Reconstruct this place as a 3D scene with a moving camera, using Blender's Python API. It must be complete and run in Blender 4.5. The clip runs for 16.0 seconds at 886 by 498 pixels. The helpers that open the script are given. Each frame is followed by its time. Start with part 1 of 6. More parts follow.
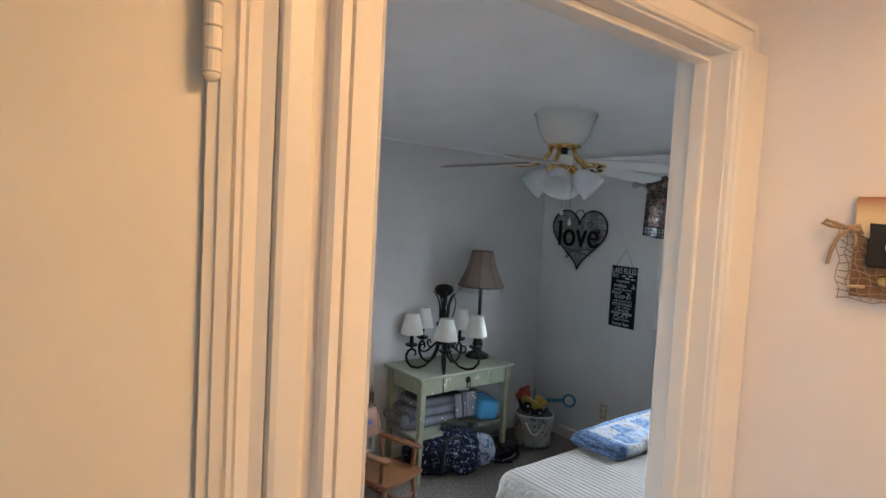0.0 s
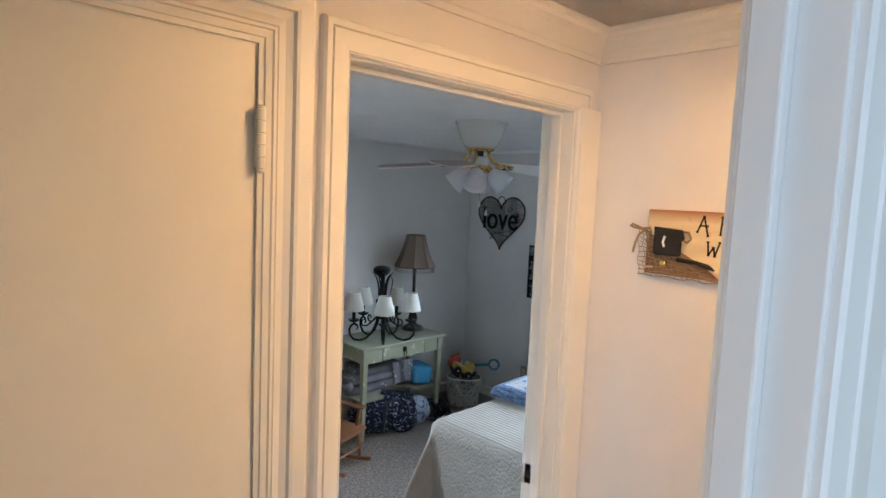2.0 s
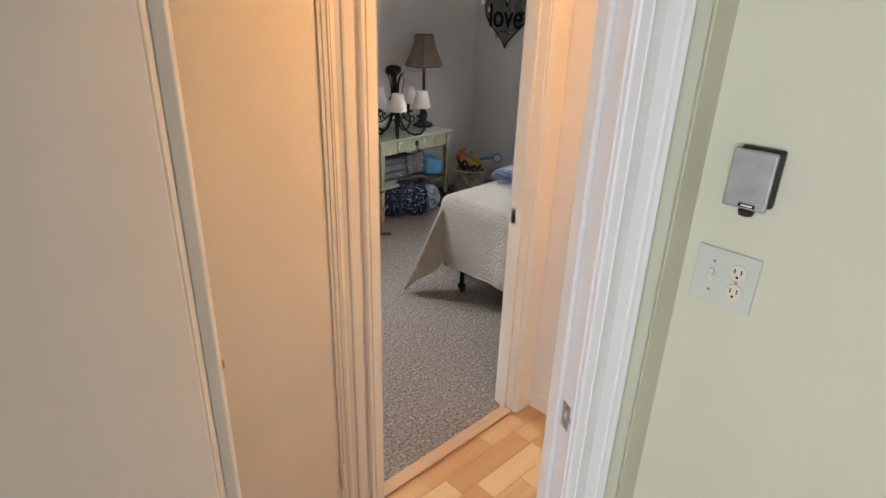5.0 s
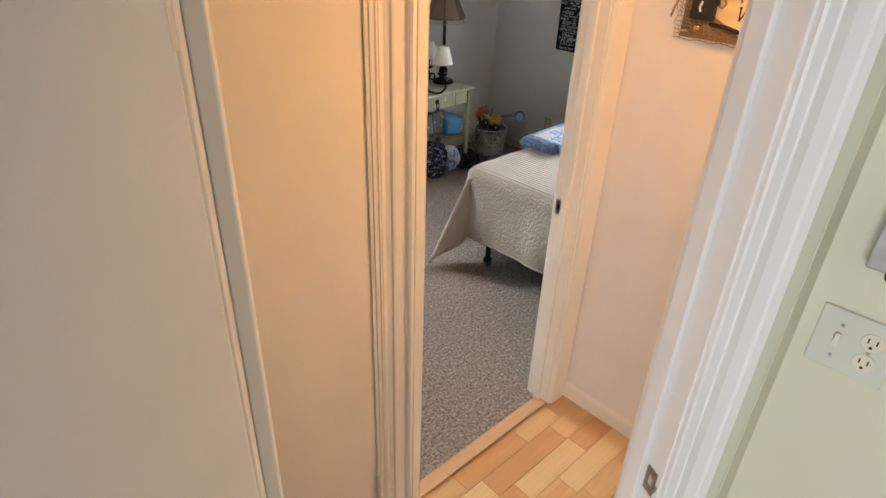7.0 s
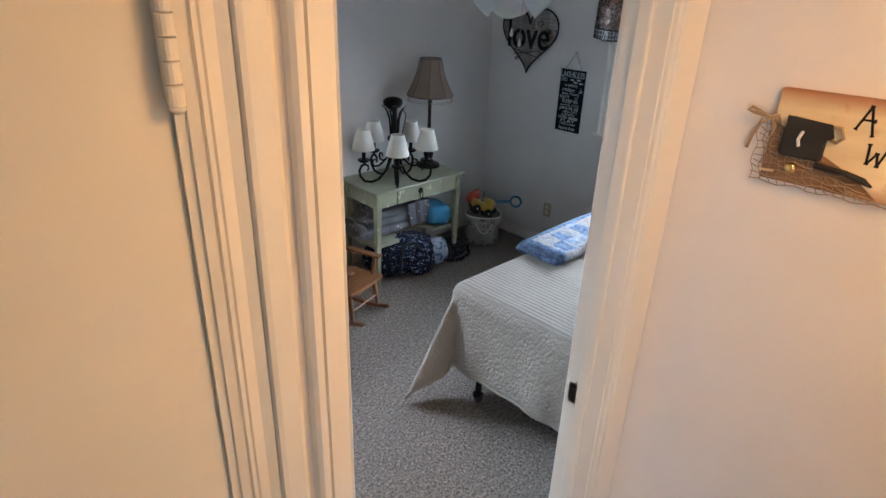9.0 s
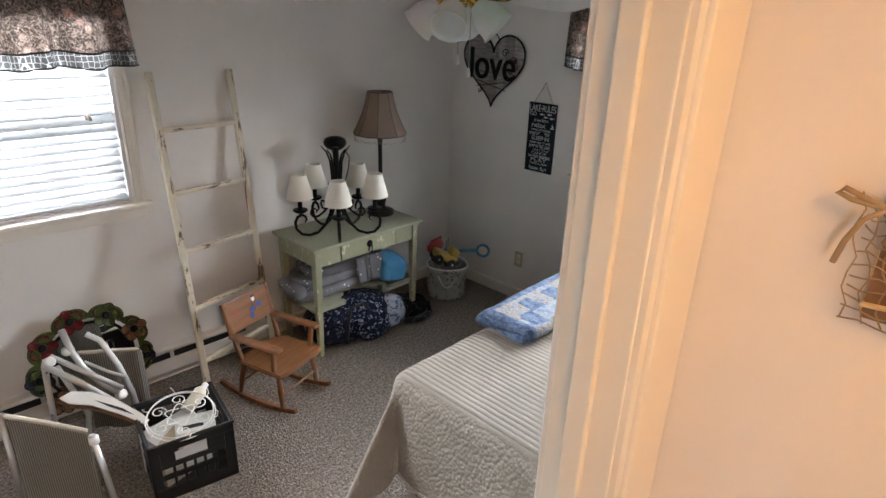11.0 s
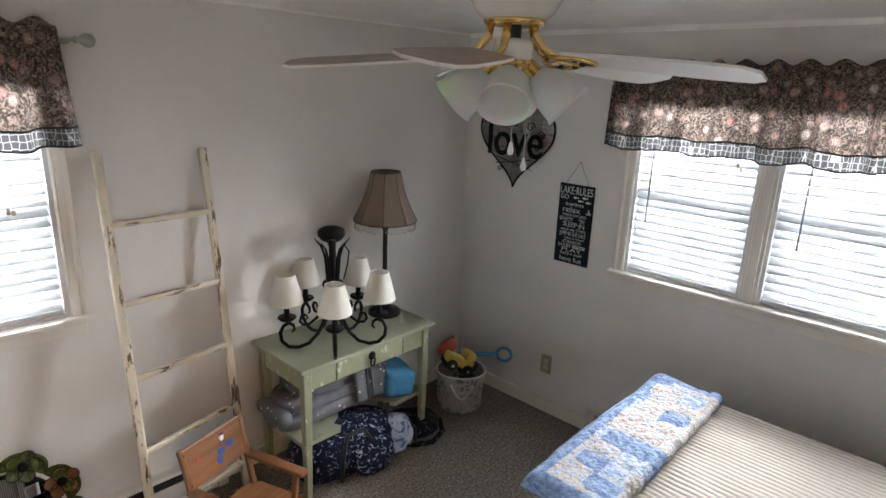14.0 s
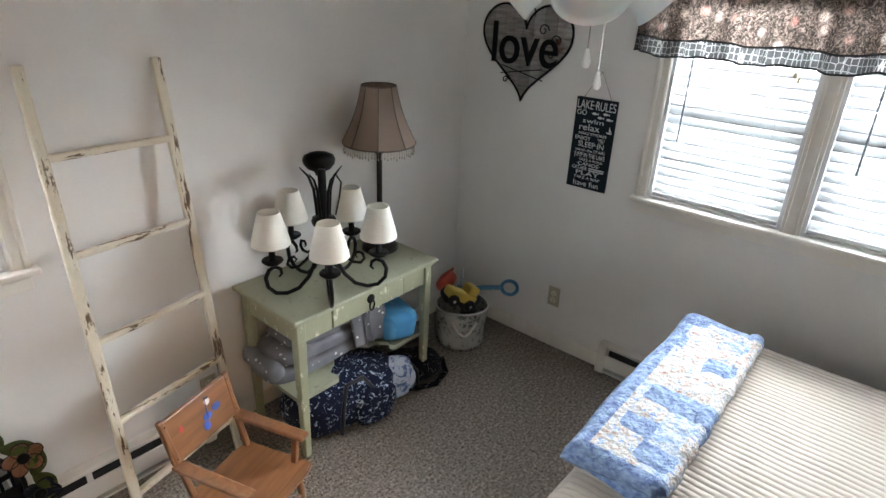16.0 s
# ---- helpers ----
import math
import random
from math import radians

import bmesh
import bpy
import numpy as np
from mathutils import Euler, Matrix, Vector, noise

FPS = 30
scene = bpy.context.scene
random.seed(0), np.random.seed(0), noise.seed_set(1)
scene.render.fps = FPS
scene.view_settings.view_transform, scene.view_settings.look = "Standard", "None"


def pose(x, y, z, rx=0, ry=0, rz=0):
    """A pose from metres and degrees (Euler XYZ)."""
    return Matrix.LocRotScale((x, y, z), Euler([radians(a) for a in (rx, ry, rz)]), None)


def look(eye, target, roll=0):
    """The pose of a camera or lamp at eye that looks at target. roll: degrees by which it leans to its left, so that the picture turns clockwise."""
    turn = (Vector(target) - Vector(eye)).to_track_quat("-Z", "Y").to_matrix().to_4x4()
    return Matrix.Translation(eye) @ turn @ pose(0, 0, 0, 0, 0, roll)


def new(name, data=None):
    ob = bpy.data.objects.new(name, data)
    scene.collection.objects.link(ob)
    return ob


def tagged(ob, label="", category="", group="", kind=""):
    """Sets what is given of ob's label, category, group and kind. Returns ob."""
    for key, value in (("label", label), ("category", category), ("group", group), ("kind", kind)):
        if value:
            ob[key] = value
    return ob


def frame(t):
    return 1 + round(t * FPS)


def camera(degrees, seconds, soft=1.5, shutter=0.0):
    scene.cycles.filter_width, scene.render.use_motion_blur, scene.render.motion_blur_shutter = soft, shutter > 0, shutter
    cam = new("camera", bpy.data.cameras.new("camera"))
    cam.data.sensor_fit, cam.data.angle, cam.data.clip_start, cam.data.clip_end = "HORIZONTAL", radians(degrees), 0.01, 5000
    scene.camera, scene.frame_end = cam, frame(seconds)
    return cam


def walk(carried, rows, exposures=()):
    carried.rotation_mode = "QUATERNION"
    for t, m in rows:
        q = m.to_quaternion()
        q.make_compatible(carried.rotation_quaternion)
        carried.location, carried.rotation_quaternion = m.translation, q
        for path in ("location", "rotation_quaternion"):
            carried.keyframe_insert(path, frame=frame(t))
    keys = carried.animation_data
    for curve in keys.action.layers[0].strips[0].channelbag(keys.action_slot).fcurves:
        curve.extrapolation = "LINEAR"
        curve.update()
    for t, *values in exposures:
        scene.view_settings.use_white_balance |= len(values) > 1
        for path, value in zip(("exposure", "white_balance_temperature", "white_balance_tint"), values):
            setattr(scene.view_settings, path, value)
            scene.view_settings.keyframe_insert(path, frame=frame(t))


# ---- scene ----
# ---- camera and walk ----
cam = camera(74.5, 16.0)
PATH = [
    (0, (0.672, 0.913, 1.7), (1.908, 2.481, 1.581), 3.1),
    (0.5, (0.647, 0.852, 1.711), (1.936, 2.372, 1.546), 2.9),
    (1, (0.537, 0.717, 1.73), (1.875, 2.192, 1.548), 2.5),
    (1.5, (0.439, 0.6, 1.763), (1.812, 2.042, 1.576), 2.4),
    (2, (0.359, 0.533, 1.783), (1.757, 1.95, 1.598), 2.5),
    (2.5, (0.255, 0.468, 1.791), (1.631, 1.842, 1.319), 2.6),
    (3, (0.169, 0.404, 1.811), (1.477, 1.71, 1.047), 1.7),
    (3.5, (0.1, 0.31, 1.81), (1.399, 1.609, 1.019), 1.8),
    (4, (0.033, 0.18, 1.788), (1.33, 1.479, 0.993), 1.9),
    (4.2, (0.022, 0.131, 1.775), (1.307, 1.441, 0.978), 2.2),
    (6.3, (-0.023, 0.263, 1.822), (1.257, 1.554, 0.988), 1.5),
    (6.5, (-0.019, 0.296, 1.845), (1.23, 1.573, 0.944), 2.4),
    (7, (0.059, 0.406, 1.881), (1.271, 1.655, 0.896), 2.2),
    (7.5, (0.205, 0.516, 1.897), (1.406, 1.764, 0.897), 1.9),
    (8, (0.367, 0.614, 1.929), (1.565, 1.868, 0.932), 1.6),
    (8.5, (0.448, 0.733, 1.921), (1.66, 1.993, 0.95), 2.2),
    (9, (0.633, 0.9, 1.922), (1.904, 2.203, 1.094), 2.2),
    (9.5, (0.795, 1.046, 1.908), (2.105, 2.338, 1.119), 2.5),
    (9.7, (0.838, 1.073, 1.912), (2.157, 2.355, 1.128), 2.4),
    (11.8, (1.286, 1.381, 1.852), (2.633, 2.674, 1.135), 1.8),
    (12, (1.291, 1.442, 1.856), (2.65, 2.721, 1.137), 2.2),
    (12.5, (1.334, 1.512, 1.861), (2.695, 2.793, 1.149), 2.2),
    (13, (1.386, 1.593, 1.883), (2.76, 2.891, 1.231), 2.1),
    (13.5, (1.467, 1.663, 1.891), (2.856, 2.98, 1.31), 2.1),
    (14, (1.538, 1.767, 1.884), (2.941, 3.086, 1.342), 2.2),
    (14.5, (1.592, 1.881, 1.884), (3.024, 3.188, 1.394), 2.0),
    (15, (1.667, 1.953, 1.9), (3.134, 3.213, 1.389), 2.1),
    (15.5, (1.729, 2.005, 1.872), (3.119, 3.182, 1.046), 2.1),
    (16, (1.698, 2.126, 1.85), (3.098, 3.293, 1.027), 2.4),
]
LOOKS = [(0.0, -0.02, 5450, 7), (1.5, 0.1, 5250, 4), (2.2, 0.1, 5300, 4), (3.3, 0.15, 5900, 13), (4.2, 0.12, 6000, 14), (6.3, 0.16, 7200, 14), (7.2, 0.15, 6500, 13), (8.0, 0.14, 5600, 6), (8.5, 0.05, 5450, 6), (9.0, -0.06, 5450, 8), (9.7, -0.08, 5600, 9), (11.6, 0.2, 6600, 13), (13.0, 0.3, 6500, 12), (14.0, 0.33, 6450, 12), (15.0, 0.3, 6350, 10), (16.0, 0.62, 6300, 9)]
walk(cam, [(t, look(eye, target, roll)) for t, eye, target, roll in PATH], exposures=LOOKS)

# ---- world, sun and large lights ----
world = bpy.data.worlds.new("sky")
scene.world = world
world.use_nodes = True
wn = world.node_tree.nodes
sky = wn.new("ShaderNodeTexSky")
sky.sky_type, sky.sun_disc = "NISHITA", False
sky.sun_elevation, sky.sun_rotation = radians(38), radians(60)
wn["Background"].inputs["Strength"].default_value = 0.06
world.node_tree.links.new(sky.outputs[0], wn["Background"].inputs["Color"])


def lamp(name, kind, m, power, colour, size=(1, 1), angle=0.0):
    data = bpy.data.lights.new(name, kind)
    data.energy, data.color = power, colour
    if kind == "AREA":
        data.shape, data.size, data.size_y = "RECTANGLE", size[0], size[1]
    if kind == "POINT":
        data.shadow_soft_size = size[0]
    if kind == "SUN":
        data.angle = radians(angle)
    ob = new(name, data)
    ob.matrix_world = m
    return ob


DAY = (0.89, 0.95, 1.0)
SKY_BLUE = (0.86, 0.93, 1.0)
lamp("sun", "SUN", look((0, 0, 5), (-0.68, -0.39, 4.4)), 0.8, (1.0, 0.95, 0.88), angle=12)
# the bright sky above the gardens, shining down through the slats
lamp("daylight_east", "AREA", look((6.0, 2.46, 1.86), (4.28, 2.46, 1.42)), 1450, DAY, (2.6, 1.3))
lamp("daylight_north", "AREA", look((1.62, 5.9, 1.9), (1.62, 4.18, 1.42)), 1250, DAY, (2.2, 1.3))
lamp("daylight_kitchen", "AREA", look((-1.9, -0.3, 1.5), (1.0, -0.1, 1.4)), 50, SKY_BLUE, (1.5, 1.1))
# weak fill from an unseen south opening, added to light the open kitchen door
lamp("daylight_kitchen_south", "AREA", look((-0.6, -2.42, 1.5), (-0.3, 0.6, 1.4)), 5, SKY_BLUE, (1.4, 1.0))
# the warm ceiling lamp of the hall
lamp("hall_lamp", "AREA", look((1.25, 0.72, 2.2), (1.25, 0.721, 0.0)), 14.5, (1.0, 0.515, 0.18), (0.36, 0.36))


# ---- helpers for meshes ----
def part(name, bm, material, parent=None, label="", smooth=False):
    me = bpy.data.meshes.new(name)
    bmesh.ops.recalc_face_normals(bm, faces=bm.faces)
    bm.to_mesh(me)
    bm.free()
    if smooth:
        for p in me.polygons:
            p.use_smooth = True
    me.materials.append(material)
    ob = new(name, me)
    if parent:
        ob.parent = parent
    if label:
        tagged(ob, label)
    return ob


def thing(name, at, label, category, group="", kind="", turn=0.0):
    ob = new(name)
    ob.empty_display_size = 0.05
    ob.location, ob.rotation_euler = at, (0, 0, radians(turn))
    return tagged(ob, label, category, group, kind)


def box(bm, a, b, bevel=0.0, m=None):
    """A box from corner a to corner b, with rounded edges."""
    lo, hi = Vector(map(min, a, b)), Vector(map(max, a, b))
    mid, size = (lo + hi) / 2, hi - lo
    mat4 = Matrix.Translation(mid) @ Matrix.Diagonal((*size, 1))
    verts = bmesh.ops.create_cube(bm, size=1, matrix=mat4)["verts"]
    if bevel:
        edges = list({e for v in verts for e in v.link_edges})
        got = bmesh.ops.bevel(bm, geom=edges, offset=min(bevel, min(size) * 0.45), segments=2, affect="EDGES", profile=0.5)
        verts = list(set(verts) & set(bm.verts)) + got["verts"]
        verts = list({v for v in verts if v.is_valid})
    if m:
        bmesh.ops.transform(bm, matrix=m, verts=verts)
    return verts


def boxed(a, b, bevel=0.0, m=None):
    bm = bmesh.new()
    box(bm, a, b, bevel, m)
    return bm


def tube(bm, pts, radius, segs=8, closed=False):
    """A round bar along points; radius is one number or one for each point."""
    pts = [Vector(p) for p in pts]
    n = len(pts)
    rad = radius if isinstance(radius, (list, tuple)) else [radius] * n
    rings, up = [], Vector((0.123, 0.456, 0.88)).normalized()
    for i, p in enumerate(pts):
        a, b = (pts[i - 1], pts[(i + 1) % n]) if closed else (pts[max(i - 1, 0)], pts[min(i + 1, n - 1)])
        d = (b - a).normalized()
        side = d.cross(up)
        if side.length < 0.05:
            side = d.cross(Vector((1, 0, 0)))
        side.normalize()
        up = side.cross(d).normalized()
        rings.append([bm.verts.new(p + (side * math.cos(k) + up * math.sin(k)) * rad[i]) for k in (2 * math.pi * j / segs for j in range(segs))])
    last = n if closed else n - 1
    for i in range(last):
        r, s = rings[i], rings[(i + 1) % n]
        for j in range(segs):
            bm.faces.new((r[j], r[(j + 1) % segs], s[(j + 1) % segs], s[j]))
    if not closed:
        bm.faces.new(rings[0])
        bm.faces.new(rings[-1][::-1])
    return bm


def tubed(pts, radius, segs=8, closed=False):
    return tube(bmesh.new(), pts, radius, segs, closed)


def lathe(bm, profile, segs=24, m=None, cap=True):
    """A turned body: profile of (radius, height)."""
    rings = []
    m = m or Matrix()
    for r, z in profile:
        rings.append([bm.verts.new(m @ Vector((r * math.cos(a), r * math.sin(a), z))) for a in (2 * math.pi * j / segs for j in range(segs))])
    for r, s in zip(rings, rings[1:]):
        for j in range(segs):
            bm.faces.new((r[j], r[(j + 1) % segs], s[(j + 1) % segs], s[j]))
    if cap:
        bm.faces.new(rings[0][::-1])
        bm.faces.new(rings[-1])
    return bm


def lathed(profile, segs=24, m=None, cap=True):
    return lathe(bmesh.new(), profile, segs, m, cap)


def outline(bm, pts, z0, z1, m=None):
    """A flat plate from an outline in x and y, between two heights."""
    m = m or Matrix()
    lo = [bm.verts.new(m @ Vector((x, y, z0))) for x, y in pts]
    hi = [bm.verts.new(m @ Vector((x, y, z1))) for x, y in pts]
    bm.faces.new(lo[::-1])
    bm.faces.new(hi)
    for i in range(len(pts)):
        j = (i + 1) % len(pts)
        bm.faces.new((lo[i], lo[j], hi[j], hi[i]))
    return bm


def sheet(bm, nu, nv, f):
    """A grid of points f(u, v), u and v from 0 to 1."""
    grid = [[bm.verts.new(f(i / nu, j / nv)) for j in range(nv + 1)] for i in range(nu + 1)]
    for i in range(nu):
        for j in range(nv):
            bm.faces.new((grid[i][j], grid[i + 1][j], grid[i + 1][j + 1], grid[i][j + 1]))
    return bm


def solid(ob, thick, offset=0.0):
    mod = ob.modifiers.new("thickness", "SOLIDIFY")
    mod.thickness, mod.offset = thick, offset
    return ob


def casing(w, h, prof, legs=0.0):
    """Mitred trim round three sides of an opening of width w and height h in the plane y = 0, standing towards -y."""
    bm = bmesh.new()
    rails = []
    for d, t in prof:
        rails.append([bm.verts.new(p) for p in ((-d, -t, legs), (-d, -t, h + d), (w + d, -t, h + d), (w + d, -t, legs))])
    for r, s in zip(rails, rails[1:]):
        for i in range(3):
            bm.faces.new((r[i], r[i + 1], s[i + 1], s[i]))
    for k in (0, 3):
        bm.faces.new([r[k] for r in rails])
    return bm


def words(text, size, m, depth=0.001, align="CENTER", weight=0.0):
    """Letters of the built-in font as a mesh, standing in the plane of m."""
    cu = bpy.data.curves.new("letters", "FONT")
    cu.body, cu.size, cu.extrude, cu.align_x, cu.align_y = text, size, depth, align, "CENTER"
    cu.offset = weight
    ob = bpy.data.objects.new("letters", cu)
    scene.collection.objects.link(ob)
    me = bpy.data.meshes.new_from_object(ob.evaluated_get(bpy.context.evaluated_depsgraph_get()))
    bpy.data.objects.remove(ob)
    bm = bmesh.new()
    bm.from_mesh(me)
    bmesh.ops.transform(bm, matrix=m, verts=bm.verts)
    return bm


# ---- materials ----
class Nodes:
    """A short way to write a node material."""

    def __init__(self, name, rough=0.6, metal=0.0, spec=0.5):
        self.mat = bpy.data.materials.new(name)
        self.mat.use_nodes = True
        self.tree = self.mat.node_tree
        self.bsdf = self.tree.nodes["Principled BSDF"]
        self.set("Roughness", rough), self.set("Metallic", metal), self.set("Specular IOR Level", spec)
        self.coord = self.tree.nodes.new("ShaderNodeTexCoord").outputs["Object"]

    def set(self, key, value):
        if isinstance(value, bpy.types.NodeSocket):
            self.tree.links.new(value, self.bsdf.inputs[key])
        else:
            self.bsdf.inputs[key].default_value = value

    def node(self, kind, ins=None, **props):
        n = self.tree.nodes.new(kind)
        if "operation" in props:
            n.operation = props["operation"]
        if "data_type" in props:
            n.data_type, n.blend_type = props["data_type"], props["blend_type"]
        if "feature" in props:
            n.feature = props["feature"]
        if "distance" in props:
            n.distance = props["distance"]
        if "wave_type" in props:
            n.wave_type, n.bands_direction = props["wave_type"], props["bands_direction"]
        for k, v in (ins or {}).items():
            if isinstance(v, bpy.types.NodeSocket):
                self.tree.links.new(v, n.inputs[k])
            else:
                n.inputs[k].default_value = v
        return n

    def stretch(self, sx, sy, sz, turn=(0, 0, 0), coord=None):
        return self.node("ShaderNodeMapping", {"Vector": coord or self.coord, "Scale": (sx, sy, sz), "Rotation": turn}).outputs[0]

    def noise(self, scale, detail=4, coord=None, rough=0.55, distort=0.0):
        return self.node("ShaderNodeTexNoise", {"Vector": coord or self.coord, "Scale": scale, "Detail": detail, "Roughness": rough, "Distortion": distort}).outputs["Fac"]

    def cells(self, scale, coord=None, out="Distance", feature="F1"):
        return self.node("ShaderNodeTexVoronoi", {"Vector": coord or self.coord, "Scale": scale}, feature=feature).outputs[out]

    def ramp(self, fac, *stops, hard=False):
        n = self.node("ShaderNodeValToRGB", {"Fac": fac})
        if hard:
            n.color_ramp.interpolation = "CONSTANT"
        el = n.color_ramp.elements
        while len(el) < len(stops):
            el.new(0.5)
        for e, (pos, c) in zip(el, stops):
            e.position, e.color = pos, (*c, 1) if len(c) == 3 else c
        return n.outputs[0]

    def mix(self, fac, a, b, blend="MIX"):
        n = self.node("ShaderNodeMix", data_type="RGBA", blend_type=blend)
        for key, v in ((0, fac), (6, a), (7, b)):
            if isinstance(v, bpy.types.NodeSocket):
                self.tree.links.new(v, n.inputs[key])
            else:
                n.inputs[key].default_value = (*v, 1) if isinstance(v, tuple) else v
        return n.outputs[2]

    def math(self, op, a, b=0.0):
        return self.node("ShaderNodeMath", {0: a, 1: b}, operation=op).outputs[0]

    def bump(self, height, strength=0.3, distance=0.01, more=None):
        ins = {"Height": height, "Strength": strength, "Distance": distance}
        if more:
            ins["Normal"] = more
        out = self.node("ShaderNodeBump", ins).outputs[0]
        self.set("Normal", out)
        return out


def plain(name, c, var=0.06, rough=0.5, metal=0.0, scale=5, bump=0.08, bscale=180, spec=0.5, distance=0.002):
    """Paint, plastic or metal: a colour with slow variation, fine grain and uneven gloss."""
    n = Nodes(name, rough, metal, spec)
    slow, fine = n.noise(scale, 3), n.noise(bscale, 3)
    lo, hi = tuple(v * (1 - var) for v in c), tuple(min(v * (1 + var), 1.0) for v in c)
    n.set("Base Color", n.mix(n.math("MULTIPLY", fine, 0.25), n.ramp(slow, (0.3, lo), (0.7, hi)), tuple(v * (1 - 2 * var) for v in c)))
    n.set("Roughness", n.ramp(n.noise(scale * 4, 4), (0.3, (rough * 0.85,) * 3), (0.7, (min(rough * 1.15, 1),) * 3)))
    if bump:
        n.bump(fine, bump, distance)
    return n.mat


def wood(name, light, dark, axis=0, scale=1.0, rough=0.45, gap=0.0):
    """Grained wood, the grain along an axis."""
    n = Nodes(name, rough)
    s = [9.0 * scale] * 3
    s[axis] = 0.7 * scale
    base = n.noise(3.0, 6, n.stretch(*s), 0.6, 0.6)
    s2 = [60.0 * scale] * 3
    s2[axis] = 2.0 * scale
    fine = n.noise(3.0, 4, n.stretch(*s2))
    info = n.node("ShaderNodeObjectInfo").outputs["Random"]
    col = n.ramp(base, (0.3, dark), (0.62, light))
    col = n.mix(n.math("MULTIPLY", fine, 0.35), col, tuple(v * 0.6 for v in dark))
    col = n.mix(n.math("MULTIPLY", info, 0.45), col, tuple(v * 0.72 for v in light))
    n.set("Base Color", col)
    n.bump(fine, 0.12, 0.002)
    return n.mat


def chippy(name, paint, under, much=0.55, rough=0.6, run=(1, 1, 0.45)):
    """Old paint, rubbed through and chipped to what is under it."""
    n = Nodes(name, rough)
    chips = n.noise(26, 8, n.stretch(*run), 0.72)
    body = n.ramp(n.noise(4, 4), (0.3, tuple(v * 0.86 for v in paint)), (0.7, paint))
    rub = n.ramp(n.noise(45, 4, n.stretch(3, 3, 0.5)), (0.35, (0, 0, 0)), (0.75, (0.5, 0.5, 0.5)))
    body = n.mix(rub, body, tuple(v * 0.78 for v in paint))
    mask = n.ramp(chips, (much, (0, 0, 0)), (much + 0.03, (1, 1, 1)))
    n.set("Base Color", n.mix(mask, body, under))
    n.bump(n.math("SUBTRACT", n.math("MULTIPLY", n.noise(120, 3), 0.2), mask), 0.25, 0.001)
    return n.mat


TRIM = plain("cream_trim_paint", (0.74, 0.70, 0.63), 0.04, 0.38, bump=0.05, scale=3)
WHITE_TRIM = plain("white_gloss_trim_paint", (0.79, 0.78, 0.77), 0.02, 0.45, bump=0.03, scale=3)
DOOR = plain("flush_door_paint", (0.76, 0.72, 0.65), 0.05, 0.42, bump=0.06, scale=2.5, bscale=90)
HALL_WALL = plain("hall_wall_paint", (0.70, 0.66, 0.63), 0.04, 0.65, bump=0.12, bscale=140)
GREEN_WALL = plain("pale_green_wall_paint", (0.65, 0.64, 0.50), 0.03, 0.6, bump=0.12, bscale=140)
ROOM_WALL = plain("grey_white_wall_paint", (0.735, 0.715, 0.685), 0.05, 0.62, bump=0.14, bscale=120, scale=2)
CEILING = plain("ceiling_paint", (0.85, 0.84, 0.82), 0.04, 0.75, bump=0.15, bscale=90)
BLACK = plain("black_metal", (0.007, 0.0065, 0.006), 0.3, 0.45, bump=0.15, spec=0.15)
BRASS = plain("polished_brass", (0.78, 0.55, 0.22), 0.1, 0.16, 1.0, bump=0.02)
CHROME = plain("satin_nickel", (0.62, 0.60, 0.56), 0.08, 0.24, 1.0, bump=0.03)
STEEL = plain("grey_steel", (0.42, 0.42, 0.41), 0.1, 0.35, 1.0, bump=0.05)
IVORY = plain("ivory_plastic", (0.70, 0.66, 0.54), 0.03, 0.35, bump=0.0)
WHITE = plain("white_plastic", (0.80, 0.80, 0.78), 0.03, 0.35, bump=0.02)
DARK = plain("dark_plastic", (0.016, 0.016, 0.016), 0.2, 0.4, bump=0.05, spec=0.3)


def popcorn():
    n = Nodes("textured_ceiling", 0.85)
    n.set("Base Color", n.ramp(n.noise(6, 3), (0.3, (0.62, 0.58, 0.52)), (0.7, (0.72, 0.68, 0.62))))
    n.bump(n.ramp(n.noise(55, 6, rough=0.7), (0.42, (0, 0, 0)), (0.62, (1, 1, 1))), 0.9, 0.012)
    return n.mat


def carpet():
    n = Nodes("beige_loop_carpet", 0.95, spec=0.1)
    tuft = n.cells(150, n.stretch(1, 0.6, 1))
    speck = n.noise(78, 5, rough=0.75)
    fleck = n.noise(115, 3, n.stretch(1.0, 0.8, 1), 0.6)
    row = n.noise(22, 3, n.stretch(1, 3.0, 1))
    col = n.ramp(speck, (0.39, (0.04, 0.033, 0.027)), (0.46, (0.20, 0.168, 0.141)), (0.60, (0.41, 0.36, 0.31)))
    col = n.mix(n.ramp(fleck, (0.60, (0, 0, 0)), (0.66, (0.85, 0.85, 0.85))), col, (0.045, 0.034, 0.026))
    col = n.mix(n.math("MULTIPLY", n.noise(2.2, 4), 0.3), col, (0.20, 0.17, 0.14))
    n.set("Base Color", n.mix(n.ramp(row, (0.42, (0.45, 0.45, 0.45)), (0.6, (0, 0, 0))), col, (0.15, 0.125, 0.105)))
    n.bump(n.math("ADD", n.math("MULTIPLY", tuft, -1.0), n.math("MULTIPLY", speck, 1.2)), 0.8, 0.008)
    return n.mat


POPCORN, CARPET = popcorn(), carpet()
MAPLE = wood("maple_floor_board", (0.62, 0.40, 0.20), (0.46, 0.26, 0.11), 0, 1.0, 0.3)

